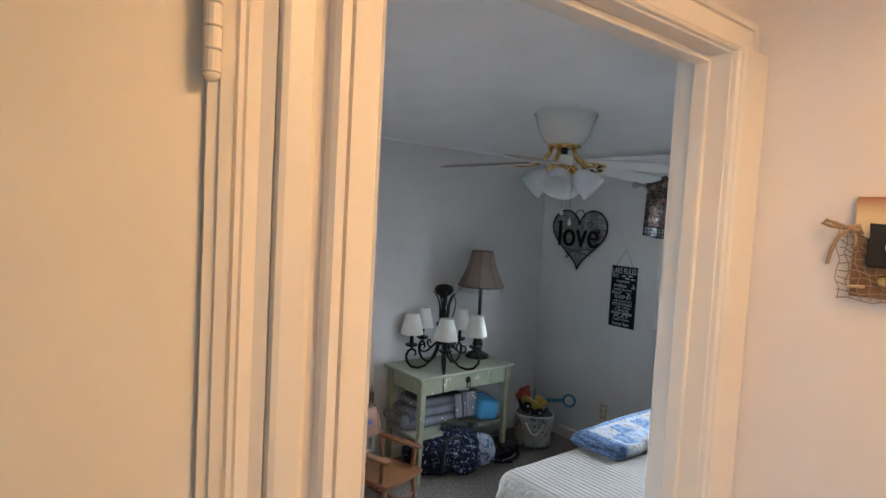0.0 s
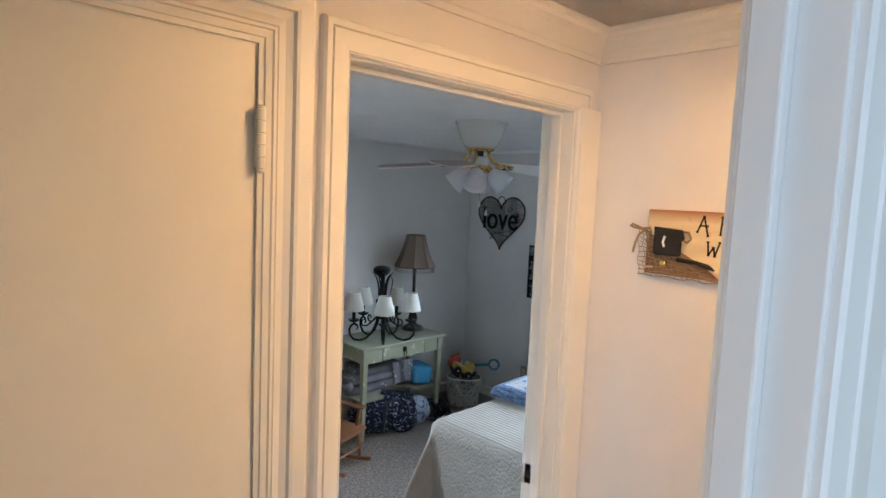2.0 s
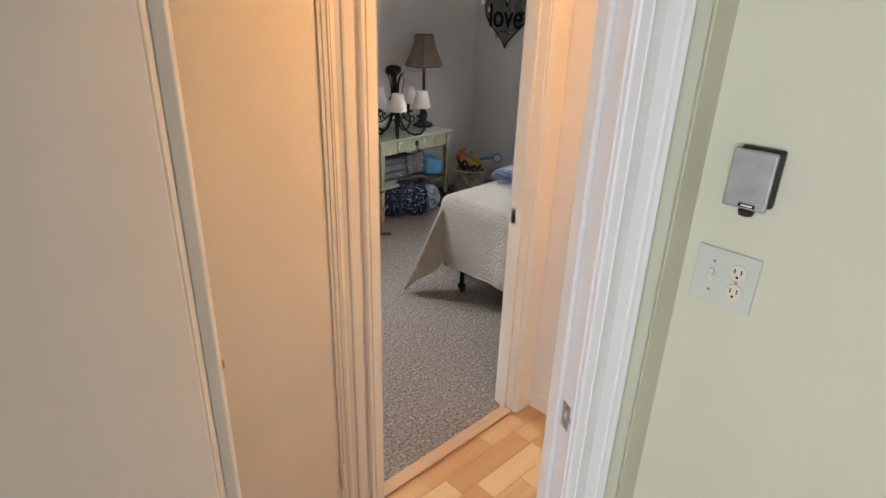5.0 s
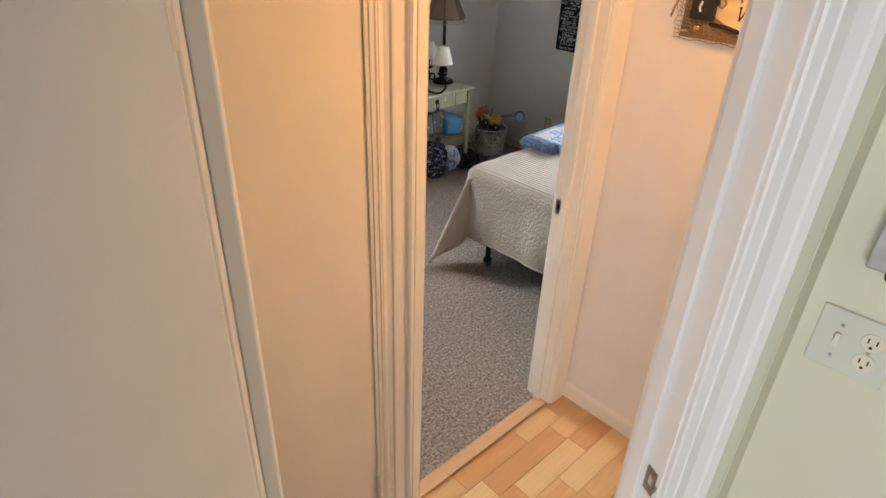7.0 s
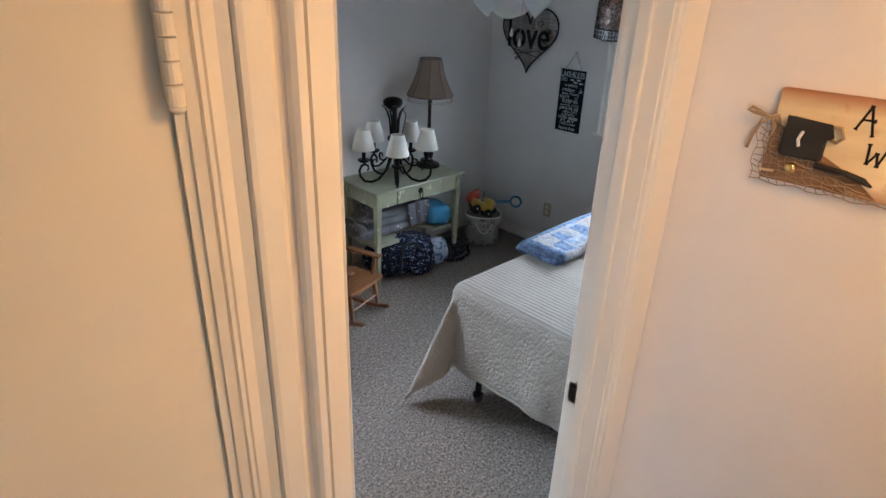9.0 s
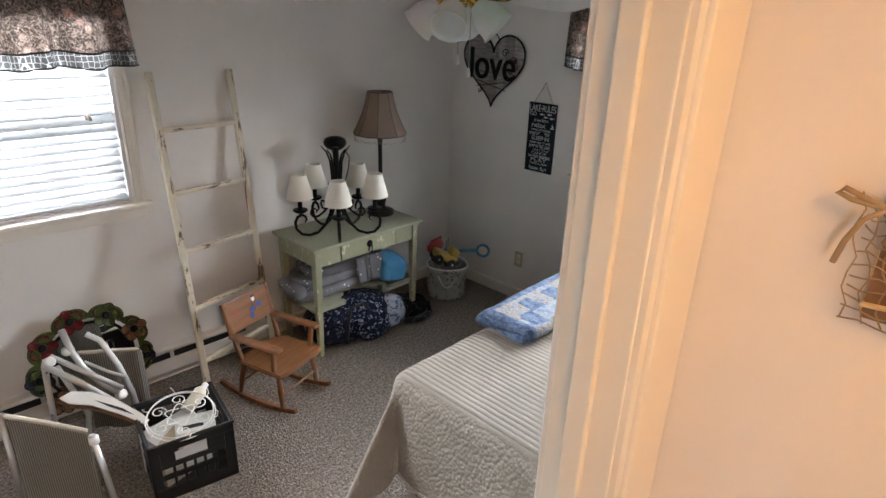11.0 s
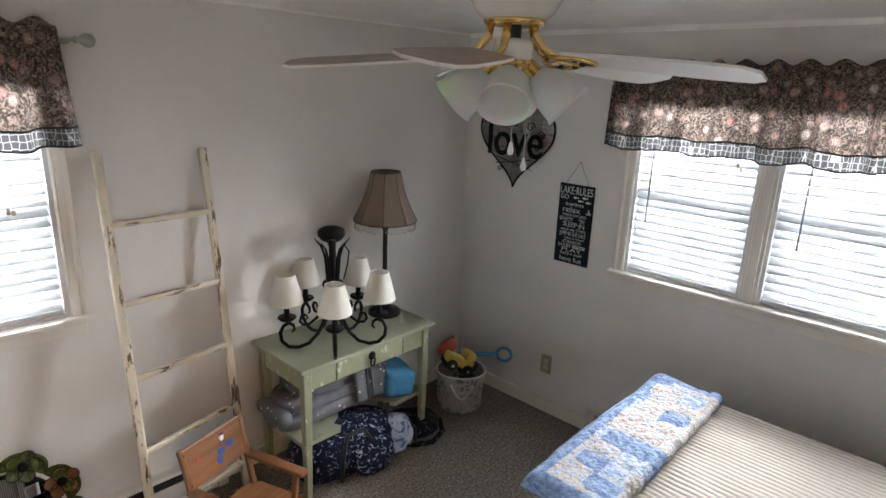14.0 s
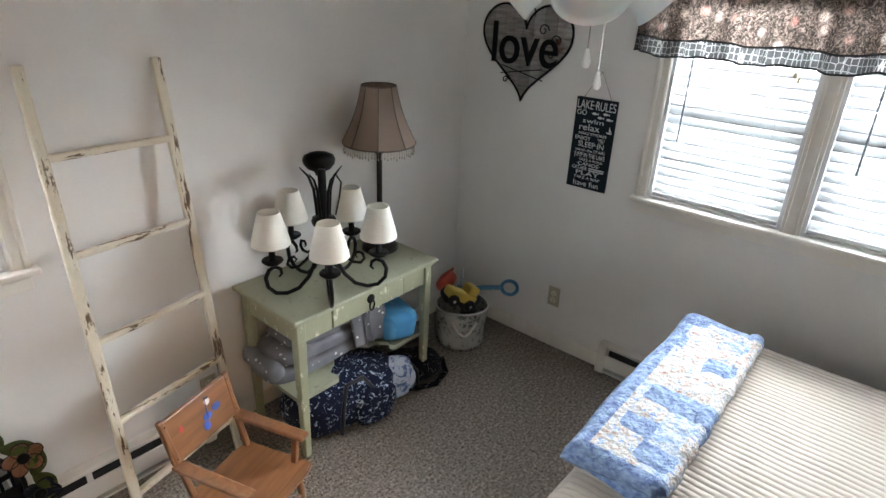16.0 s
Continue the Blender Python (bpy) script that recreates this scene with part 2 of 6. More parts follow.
# ---- the large structure ----
ROOM_X, ROOM_Y, ROOM_H, HALL_H = 4.285, 4.18, 2.18, 2.26
DOOR_Y, DOOR_T, HEAD = 1.465, 0.10, 2.03
SIGN_X = 1.882
JAMB_L, JAMB_R = Vector((0.2575, 0.9525, 0)), Vector((0.865, 0.6388, 0))
SLANT = Matrix.Translation(JAMB_L) @ Matrix.Rotation(radians(-27.3), 4, "Z")
GAP = (JAMB_R - JAMB_L).length


def wall(name, m, length, thick, height, material, holes=(), label=""):
    """A wall along local x, its face at y = 0 and its body towards +y, with openings (x0, x1, z0, z1)."""
    bm = bmesh.new()
    cuts = sorted({0.0, length, *(c for h in holes for c in h[:2])})
    for a, b in zip(cuts, cuts[1:]):
        free = [h for h in holes if h[0] <= a and b <= h[1]]
        if not free:
            box(bm, (a, 0, 0), (b, thick, height))
        for h in free:
            if h[2] > 0:
                box(bm, (a, 0, 0), (b, thick, h[2]))
            if h[3] < height:
                box(bm, (a, 0, h[3]), (b, thick, height))
    ob = part(name, bm, material)
    ob.matrix_world = m
    return tagged(ob, label or "painted plaster wall", "wall", kind="structure")


def slab(name, pts, z0, z1, material, label, category):
    ob = part(name, outline(bmesh.new(), pts, z0, z1), material)
    return tagged(ob, label, category, kind="structure")


# windows: right pair in the east wall, one in the north wall
SILL, WHEAD = 0.99, 1.87
EAST_WIN = [(2.425 - 0.56, 2.425), (2.497, 3.06)]
NORTH_WIN = (1.18, 2.065)
# bedroom walls (inner face, body outwards)
wall("wall_east", Matrix.Translation((ROOM_X, 4.30, 0)) @ Matrix.Rotation(radians(-90), 4, "Z"), 4.15, 0.13, 2.4, ROOM_WALL,
     [(4.30 - b, 4.30 - a, SILL, WHEAD) for a, b in EAST_WIN], "grey-white painted bedroom wall with a double window")
wall("wall_north", Matrix.Translation((0.1, ROOM_Y, 0)), ROOM_X - 0.1, 0.12, 2.4, ROOM_WALL,
     [(NORTH_WIN[0] - 0.1, NORTH_WIN[1] - 0.1, SILL, WHEAD)], "grey-white painted bedroom wall with a window")
wall("wall_west", Matrix.Translation((0.22, 1.6, 0)) @ Matrix.Rotation(radians(90), 4, "Z"), 2.58, 0.12, 2.4, ROOM_WALL, label="plain grey-white bedroom wall")
wall("wall_south", Matrix.Translation((ROOM_X, 0.27, 0)) @ Matrix.Rotation(radians(180), 4, "Z"), ROOM_X - SIGN_X - 0.1, 0.12, 2.4, ROOM_WALL, label="plain grey-white bedroom wall")
wall("wall_partition_bedroom", Matrix.Translation((SIGN_X + 0.1, 0.27, 0)) @ Matrix.Rotation(radians(90), 4, "Z"), DOOR_Y + DOOR_T - 0.27, 0.05, 2.4, ROOM_WALL, label="grey-white bedroom side of the hall wall")
# hall walls
OPEN = (1.010 - 0.02, 1.769 + 0.02)
CLOSET = (0.385, 0.825)
wall("wall_doors_hall", Matrix.Translation((-0.95, DOOR_Y, 0)), SIGN_X + 0.95, 0.07, 2.4, HALL_WALL,
     [(OPEN[0] + 0.95, OPEN[1] + 0.95, 0, HEAD + 0.02), (CLOSET[0] + 0.935, CLOSET[1] + 0.965, 0, HEAD - 0.005)], "warm white hall wall with two doorways")
wall("wall_doors_bedroom", Matrix.Translation((SIGN_X + 0.1, DOOR_Y + DOOR_T, 0)) @ Matrix.Rotation(radians(180), 4, "Z"), SIGN_X + 0.1 - 0.1, DOOR_T - 0.07, 2.4, ROOM_WALL,
     [(SIGN_X + 0.1 - OPEN[1], SIGN_X + 0.1 - OPEN[0], 0, HEAD + 0.02)], "grey-white bedroom side of the doorway wall")
wall("wall_sign", Matrix.Translation((SIGN_X, DOOR_Y, 0)) @ Matrix.Rotation(radians(-90), 4, "Z"), 0.96, 0.05, 2.4, HALL_WALL, label="warm white hall wall with a sign on it")
wall("wall_hall_end", Matrix.Translation((SIGN_X, 0.60, 0)) @ Matrix.Rotation(radians(180), 4, "Z"), 0.80, 0.03, 2.4, HALL_WALL, label="plain hall wall")
# slanted wall with the doorway between kitchen and hall
wall("wall_slant", SLANT @ Matrix.Translation((-1.2, 0, 0)), 1.2 + GAP + 0.148, 0.10, 2.4, GREEN_WALL, [(1.2 - 0.02, 1.2 + GAP + 0.02, 0, HEAD + 0.02)], "pale green slanted wall round the hall doorway")
wall("wall_kitchen_return", Matrix.Translation((0.995, 0.567, 0)), 0.30, 0.033, 2.4, GREEN_WALL, label="narrow shaded return of the green wall")
wall("wall_kitchen", Matrix.Translation((1.079, 0.567, 0)) @ Matrix.Rotation(radians(-90), 4, "Z"), 3.1, 0.12, 2.4, GREEN_WALL, label="pale green kitchen wall with a switch plate")
# out of view; its opening is assumed, to let the south fill lamp in
wall("wall_kitchen_south", Matrix.Translation((1.2, -2.5, 0)) @ Matrix.Rotation(radians(180), 4, "Z"), 4.0, 0.12, 2.4, GREEN_WALL, [(1.1, 2.5, 0.95, 2.05)], "green kitchen wall with an assumed window opening")
wall("wall_kitchen_west", Matrix.Translation((-2.0, -2.6, 0)) @ Matrix.Rotation(radians(90), 4, "Z"), 4.6, 0.12, 2.4, GREEN_WALL, [(1.5, 3.1, 0.9, 2.1)], "green kitchen wall with an assumed window opening")
wall("wall_kitchen_north", Matrix.Translation((-2.1, 1.52, 0)), 1.3, 0.12, 2.4, GREEN_WALL, label="plain green kitchen wall")
# floors and ceilings
slab("floor_bedroom", [(0.1, DOOR_Y + 0.055), (SIGN_X + 0.1, DOOR_Y + 0.055), (SIGN_X + 0.1, 0.2), (4.4, 0.2), (4.4, 4.3), (0.1, 4.3)], -0.06, 0.0, CARPET, "beige flecked loop-pile carpet", "carpet")
slab("floor_hall", [(-2.1, -2.6), (SIGN_X + 0.1, -2.6), (SIGN_X + 0.1, DOOR_Y + 0.055), (-2.1, DOOR_Y + 0.055)], -0.08, -0.012, plain("floor_joint", (0.16, 0.09, 0.04), 0.1, 0.6), "dark underlay below the maple boards", "floor")
slab("ceiling_bedroom", [(0.05, DOOR_Y + 0.02), (SIGN_X + 0.05, DOOR_Y + 0.02), (SIGN_X + 0.05, 0.15), (4.42, 0.15), (4.42, 4.32), (0.05, 4.32)], ROOM_H, ROOM_H + 0.25, CEILING, "flat white painted bedroom ceiling", "ceiling")
slab("ceiling_hall", [(-2.15, -2.65), (SIGN_X + 0.02, -2.65), (SIGN_X + 0.02, DOOR_Y + 0.02), (-2.15, DOOR_Y + 0.02)], HALL_H, HALL_H + 0.2, POPCORN, "textured white hall ceiling", "ceiling")

# ---- doorways, doors and trim ----
RIDGED = [(0.0, 0.0), (0.0, 0.004), (0.009, 0.005), (0.010, 0.009), (0.020, 0.011), (0.0215, 0.006), (0.0235, 0.006), (0.025, 0.011), (0.030, 0.011), (0.0312, 0.007), (0.0335, 0.010), (0.048, 0.006), (0.060, 0.011), (0.0625, 0.006), (0.064, 0.016), (0.070, 0.018), (0.094, 0.018), (0.102, 0.012), (0.103, 0.0)]
WIDER = [(0.0, 0.0), (0.0, 0.010), (0.004, 0.013), (0.022, 0.014), (0.0235, 0.017), (0.0265, 0.017), (0.028, 0.013), (0.052, 0.010), (0.076, 0.015), (0.078, 0.020), (0.082, 0.021), (0.084, 0.018), (0.096, 0.022), (0.100, 0.018), (0.100, 0.0)]
WIDER = [(d * 0.94, t) for d, t in WIDER]
WIDE = [(0.0, 0.0), (0.0, 0.010), (0.0025, 0.013), (0.005, 0.010), (0.0075, 0.013), (0.040, 0.017), (0.0412, 0.011), (0.0435, 0.011), (0.045, 0.018), (0.056, 0.019), (0.0605, 0.013), (0.0605, 0.0)]
SLIM = [(0.0, 0.0), (0.0, 0.010), (0.006, 0.014), (0.012, 0.010), (0.017, 0.010), (0.021, 0.015), (0.050, 0.019), (0.058, 0.021), (0.062, 0.017), (0.062, 0.0)]


def set_trim(name, m, w, h, prof, material, label):
    ob = part(name, casing(w, h, prof), material)
    ob.matrix_world = m
    return tagged(ob, label, "trim", kind="structure")


def lining(name, m, w, h, depth, material, label, stop=(0.05, 0.095), thick=0.012):
    """Jamb boards round an opening, with a door stop, local y from 0 to depth."""
    bm = bmesh.new()
    for x0, x1 in ((-0.02, 0.0), (w, w + 0.02)):
        box(bm, (x0, -0.001, 0), (x1, depth + 0.001, h + 0.02), 0.002)
    box(bm, (0, -0.001, h), (w, depth + 0.001, h + 0.02), 0.002)
    s0, s1 = stop
    box(bm, (0, s0, 0), (thick, s1, h), 0.003)
    box(bm, (w - 0.012, s0, 0), (w, s1, h), 0.003)
    box(bm, (thick, s0, h - 0.012), (w - 0.012, s1, h), 0.003)
    ob = part(name, bm, material)
    ob.matrix_world = m
    return tagged(ob, label, "door frame", kind="structure")


BED_M = Matrix.Translation((1.010, DOOR_Y, 0))
BED_W = 1.769 - 1.010
lining("door_frame_bedroom", BED_M, BED_W, HEAD, DOOR_T, TRIM, "cream painted bedroom door frame", (0.036, 0.068))
set_trim("trim_bedroom_door", BED_M @ Matrix.Translation((-0.004, 0, 0)), BED_W + 0.008, HEAD + 0.004, WIDE, TRIM, "cream ridged door casing")
set_trim("trim_bedroom_door_inside", BED_M @ Matrix.Translation((BED_W + 0.004, DOOR_T, 0)) @ Matrix.Rotation(math.pi, 4, "Z"), BED_W + 0.008, HEAD + 0.004, WIDE, TRIM, "cream ridged door casing in the bedroom")
corner_board = part("trim_corner_board", boxed((1.7815, DOOR_Y - 0.0215, 0), (SIGN_X - 0.002, DOOR_Y - 0.0005, HEAD + 0.012), 0.005), TRIM)
tagged(corner_board, "flat cream board filling the casing to the corner", "trim", kind="structure")
CL_M = Matrix.Translation((CLOSET[0], DOOR_Y, 0))
CL_W = CLOSET[1] - CLOSET[0]
set_trim("trim_closet_door", CL_M @ Matrix.Translation((-0.002, 0, 0)), CL_W + 0.004, HEAD - 0.01, RIDGED, TRIM, "cream ridged closet door casing")
closet_back = part("closet_back", boxed((CLOSET[0] - 0.05, DOOR_Y + 0.055, 0), (CLOSET[1] + 0.05, DOOR_Y + 0.069, 2.1)), TRIM)
tagged(closet_back, "shaded jamb behind the closet door", "closet", kind="structure")


def hinge(parent, x, y, z, flip=1, material=TRIM):
    """A painted butt hinge, its knuckle of five barrels standing proud of the face."""
    h = part("hinge", boxed((x - 0.002, y - 0.016, z - 0.046), (x + 0.006 * flip, y + 0.001, z + 0.046), 0.001), material, parent, "hinge painted over in cream")
    at = Matrix.Translation((x + 0.002, y - 0.017, 0))
    for k in range(5):
        z0 = z - 0.050 + k * 0.02
        part("knuckle", lathed([(0.0066, z0 + 0.0004), (0.0078, z0 + 0.0014), (0.0078, z0 + 0.0186), (0.0066, z0 + 0.0196)], 14, at), material, h, smooth=False)
    for z0, up in ((z - 0.0496, -1), (z + 0.0494, 1)):
        part("pin_tip", lathed([(0.0065, z0), (0.0078, z0 + up * 0.002), (0.006, z0 + up * 0.005), (0.002, z0 + up * 0.007)], 12, at), material, h, smooth=True)


def knob(parent, x, y, z, side=-1, label="round polished metal door knob"):
    m = Matrix.Translation((x, y, z)) @ Matrix.Rotation(radians(90) * -side, 4, "X")
    k = part("knob", lathed([(0.011, 0.0), (0.010, 0.014), (0.014, 0.018), (0.023, 0.024), (0.026, 0.033), (0.023, 0.041), (0.014, 0.046), (0.006, 0.047)], 24, m), CHROME, parent, label, True)
    part("rose", lathed([(0.030, 0.0), (0.030, 0.003), (0.024, 0.006), (0.012, 0.007)], 24, m), CHROME, k, smooth=True)


closet_door = thing("door_closet", (CLOSET[0], DOOR_Y, 0), "flush cream painted closet door, shut", "door", kind="structure")
part("panel", boxed((-0.006, 0.003, 0.012), (CL_W + 0.010, 0.04, HEAD - 0.007), 0.002), DOOR, closet_door)
for hz in (0.245, 1.862):
    hinge(closet_door, CL_W, 0.002, hz)
knob(closet_door, 0.066, 0.004, 0.88)

# the doorway from the kitchen: frame, casings, and its open door
lining("door_frame_kitchen", SLANT, GAP, HEAD, 0.10, WHITE_TRIM, "white painted kitchen door frame", (0.045, 0.085), 0.022)
set_trim("trim_kitchen_door", SLANT @ Matrix.Translation((-0.004, 0, 0)), GAP + 0.008, HEAD + 0.004, WIDER, WHITE_TRIM, "white gloss ridged door casing")
set_trim("trim_kitchen_door_hall", SLANT @ Matrix.Translation((GAP + 0.004, 0.10, 0)) @ Matrix.Rotation(math.pi, 4, "Z"), GAP + 0.008, HEAD + 0.004, SLIM, TRIM, "cream ridged casing on the hall side")
scribe = part("trim_wall_edge", boxed((GAP + 0.101, -0.012, 0), (GAP + 0.136, -0.001, 2.26), 0.003), plain("green_trim_paint", (0.64, 0.65, 0.53), 0.03, 0.5))
scribe.matrix_world = SLANT
tagged(scribe, "narrow green painted trim strip beside the casing", "trim", kind="structure")
LEAF = thing("door_kitchen", JAMB_L + Vector((-0.006, -0.012, 0)), "flush white kitchen door standing wide open", "door", kind="structure", turn=-27.3 - 116)
part("panel", boxed((0.004, -0.038, 0.012), (GAP - 0.004, -0.002, HEAD - 0.014), 0.002), plain("white_door_paint", (0.68, 0.70, 0.73), 0.04, 0.45, bump=0.05), LEAF)
hinge(LEAF, 0.0, -0.002, 1.82, 1)
hinge(LEAF, 0.0, -0.002, 0.24, 1)
knob(LEAF, GAP - 0.07, -0.002, 0.92, 1)


def strike(name, m, label):
    s = thing(name, (0, 0, 0), label, "strike plate", kind="structure")
    s.matrix_world = m
    bm = bmesh.new()
    for a, b in (((-0.014, -0.002, -0.03), (0.014, 0.0, -0.012)), ((-0.014, -0.002, 0.012), (0.014, 0.0, 0.03)), ((-0.014, -0.002, -0.012), (-0.007, 0.0, 0.012)), ((0.006, -0.002, -0.012), (0.014, 0.0, 0.012))):
        box(bm, a, b)
    part("plate", bm, STEEL, s)
    part("lip", tubed([(0.014, -0.001, 0), (0.019, -0.004, 0), (0.022, -0.010, 0)], 0.004, 6), STEEL, s)
    part("latch_hole", boxed((-0.007, 0.0, -0.012), (0.006, 0.0005, 0.012)), DARK, s)
    for z in (-0.021, 0.021):
        part("screw", lathed([(0.004, 0.0), (0.004, 0.0012), (0.002, 0.002)], 10, Matrix.Translation((0, -0.002, z)) @ Matrix.Rotation(radians(90), 4, "X")), STEEL, s)


strike("strike_plate_bedroom", Matrix.Translation((1.769, DOOR_Y + 0.084, 0.945)) @ Matrix.Rotation(radians(90), 4, "Z") @ Matrix.Rotation(radians(180), 4, "Z") @ Matrix.Rotation(radians(180), 4, "X"), "grey steel strike plate on the cream jamb")
strike("strike_plate_kitchen", SLANT @ Matrix.Translation((GAP, 0.024, 0.97)) @ Matrix.Rotation(radians(-90), 4, "Z"), "steel strike plate on the white jamb")

# crown moulding, skirting, threshold
CROWN = [(0.0, -0.085), (0.008, -0.085), (0.012, -0.072), (0.016, -0.068), (0.022, -0.05), (0.036, -0.03), (0.048, -0.022), (0.052, -0.012), (0.062, -0.008), (0.062, 0.0), (0.0, 0.0)]
SKIRT = [(0.0, 0.0), (0.012, 0.0), (0.012, 0.066), (0.009, 0.078), (0.004, 0.083), (0.0, 0.083)]


def moulding(name, p0, p1, side, prof, z, material, label, ends=(0.0, 0.0)):
    """A profile run from p0 to p1; side: the way it stands off the wall. ends: how far each end runs back per unit of projection."""
    p0, p1 = Vector((*p0, z)), Vector((*p1, z))
    d, s = (p1 - p0).normalized(), Vector((*side, 0)).normalized()
    bm = bmesh.new()
    a = [bm.verts.new(p0 + s * o + Vector((0, 0, h)) + d * o * ends[0]) for o, h in prof]
    b = [bm.verts.new(p1 + s * o + Vector((0, 0, h)) - d * o * ends[1]) for o, h in prof]
    n = len(prof)
    for i in range(n):
        bm.faces.new((a[i], a[(i + 1) % n], b[(i + 1) % n], b[i]))
    bm.faces.new(a)
    bm.faces.new(b[::-1])
    return tagged(part(name, bm, material), label, "trim", kind="structure")


moulding("crown_doors", (-0.8, DOOR_Y), (SIGN_X, DOOR_Y), (0, -1), CROWN, HALL_H, TRIM, "cream crown moulding above the doorways", (0, 1))
moulding("crown_sign", (SIGN_X, DOOR_Y), (SIGN_X, 0.6), (-1, 0), CROWN, HALL_H, TRIM, "cream crown moulding above the sign", (1, 0))
moulding("baseboard_hall", (SIGN_X, DOOR_Y), (SIGN_X, 0.6), (-1, 0), SKIRT, -0.004, TRIM, "cream painted skirting board in the hall")
moulding("baseboard_east", (ROOM_X, ROOM_Y), (ROOM_X, 3.15), (-1, 0), SKIRT, 0, TRIM, "cream painted skirting board")
moulding("baseboard_north", (2.62, ROOM_Y), (ROOM_X, ROOM_Y), (0, -1), SKIRT, 0, TRIM, "cream painted skirting board behind the desk")
moulding("ceiling_edge_east", (ROOM_X, ROOM_Y), (ROOM_X, 0.27), (-1, 0), [(0, -0.022), (0.012, -0.02), (0.02, -0.008), (0.022, 0), (0, 0)], ROOM_H, CEILING, "small painted bead below the ceiling")
moulding("ceiling_edge_north", (0.22, ROOM_Y), (ROOM_X, ROOM_Y), (0, -1), [(0, -0.012), (0.008, -0.008), (0.01, 0), (0, 0)], ROOM_H, CEILING, "small painted bead below the ceiling")
slab("threshold", [(1.010, DOOR_Y + 0.0), (1.769, DOOR_Y + 0.0), (1.769, DOOR_Y + 0.057), (1.010, DOOR_Y + 0.057)], -0.012, 0.007, wood("threshold_wood", (0.58, 0.36, 0.20), (0.45, 0.26, 0.12), 0, 1.0, 0.35), "light wooden threshold strip between boards and carpet", "threshold")

# ---- windows and blinds ----
WINDOW_PROF = [(0.0, 0.0), (0.0, 0.012), (0.006, 0.016), (0.012, 0.012), (0.035, 0.012), (0.040, 0.018), (0.050, 0.022), (0.055, 0.020), (0.055, 0.0)]


def glass():
    n = Nodes("window_glass", 0.0)
    n.set("Transmission Weight", 1.0)
    n.set("IOR", 1.45)
    return n.mat


def blind_paint():
    n = Nodes("white_blind_slat", 0.4)
    n.set("Base Color", n.ramp(n.noise(4, 2), (0.3, (0.50, 0.51, 0.52)), (0.7, (0.56, 0.57, 0.58))))
    tr = n.node("ShaderNodeBsdfTranslucent", {"Color": (0.85, 0.87, 0.9, 1)})
    mx = n.node("ShaderNodeMixShader", {0: 0.03, 1: n.bsdf.outputs[0], 2: tr.outputs[0]})
    n.tree.links.new(mx.outputs[0], n.tree.nodes["Material Output"].inputs["Surface"])
    return n.mat


GLASS, SLAT = glass(), blind_paint()
SASH = plain("sash_paint", (0.72, 0.72, 0.72), 0.03, 0.4, bump=0.04)


def window(name, m, w, label):
    """A double-hung window in a wall face at local y = 0, room towards -y, from x = 0 to w."""
    win = thing(name, (0, 0, 0), label, "window", kind="structure")
    win.matrix_world = m
    h = WHEAD - SILL
    bm = bmesh.new()
    for a, b in (((0, 0.0, SILL), (0.016, 0.12, WHEAD)), ((w - 0.016, 0.0, SILL), (w, 0.12, WHEAD)), ((0.016, 0, WHEAD - 0.016), (w - 0.016, 0.12, WHEAD)), ((0.016, 0.0, SILL), (w - 0.016, 0.12, SILL + 0.012))):
        box(bm, a, b, 0.001)
    part("window_frame", bm, SASH, win)
    for z0, z1, y in ((SILL + 0.012, SILL + h * 0.5 + 0.02, 0.060), (SILL + h * 0.5 - 0.02, WHEAD - 0.016, 0.092)):
        bm = bmesh.new()
        for a, b in (((0.016, y, z0), (0.05, y + 0.028, z1)), ((w - 0.05, y, z0), (w - 0.016, y + 0.028, z1)), ((0.05, y, z0), (w - 0.05, y + 0.028, z0 + 0.04)), ((0.05, y, z1 - 0.036), (w - 0.05, y + 0.028, z1))):
            box(bm, a, b, 0.003)
        sash = part("sash", bm, SASH, win)
        for x in (w / 3, 2 * w / 3):
            part("glazing_bar", boxed((x - 0.008, y + 0.004, z0 + 0.04), (x + 0.008, y + 0.024, z1 - 0.036), 0.002), SASH, sash)
        part("glazing_bar", boxed((0.05, y + 0.006, (z0 + z1) / 2 - 0.008), (w - 0.05, y + 0.022, (z0 + z1) / 2 + 0.008), 0.002), SASH, sash)
        pane = part("pane", boxed((0.045, y + 0.012, z0 + 0.035), (w - 0.045, y + 0.016, z1 - 0.03)), GLASS, sash)
        pane.visible_shadow = False
    return win


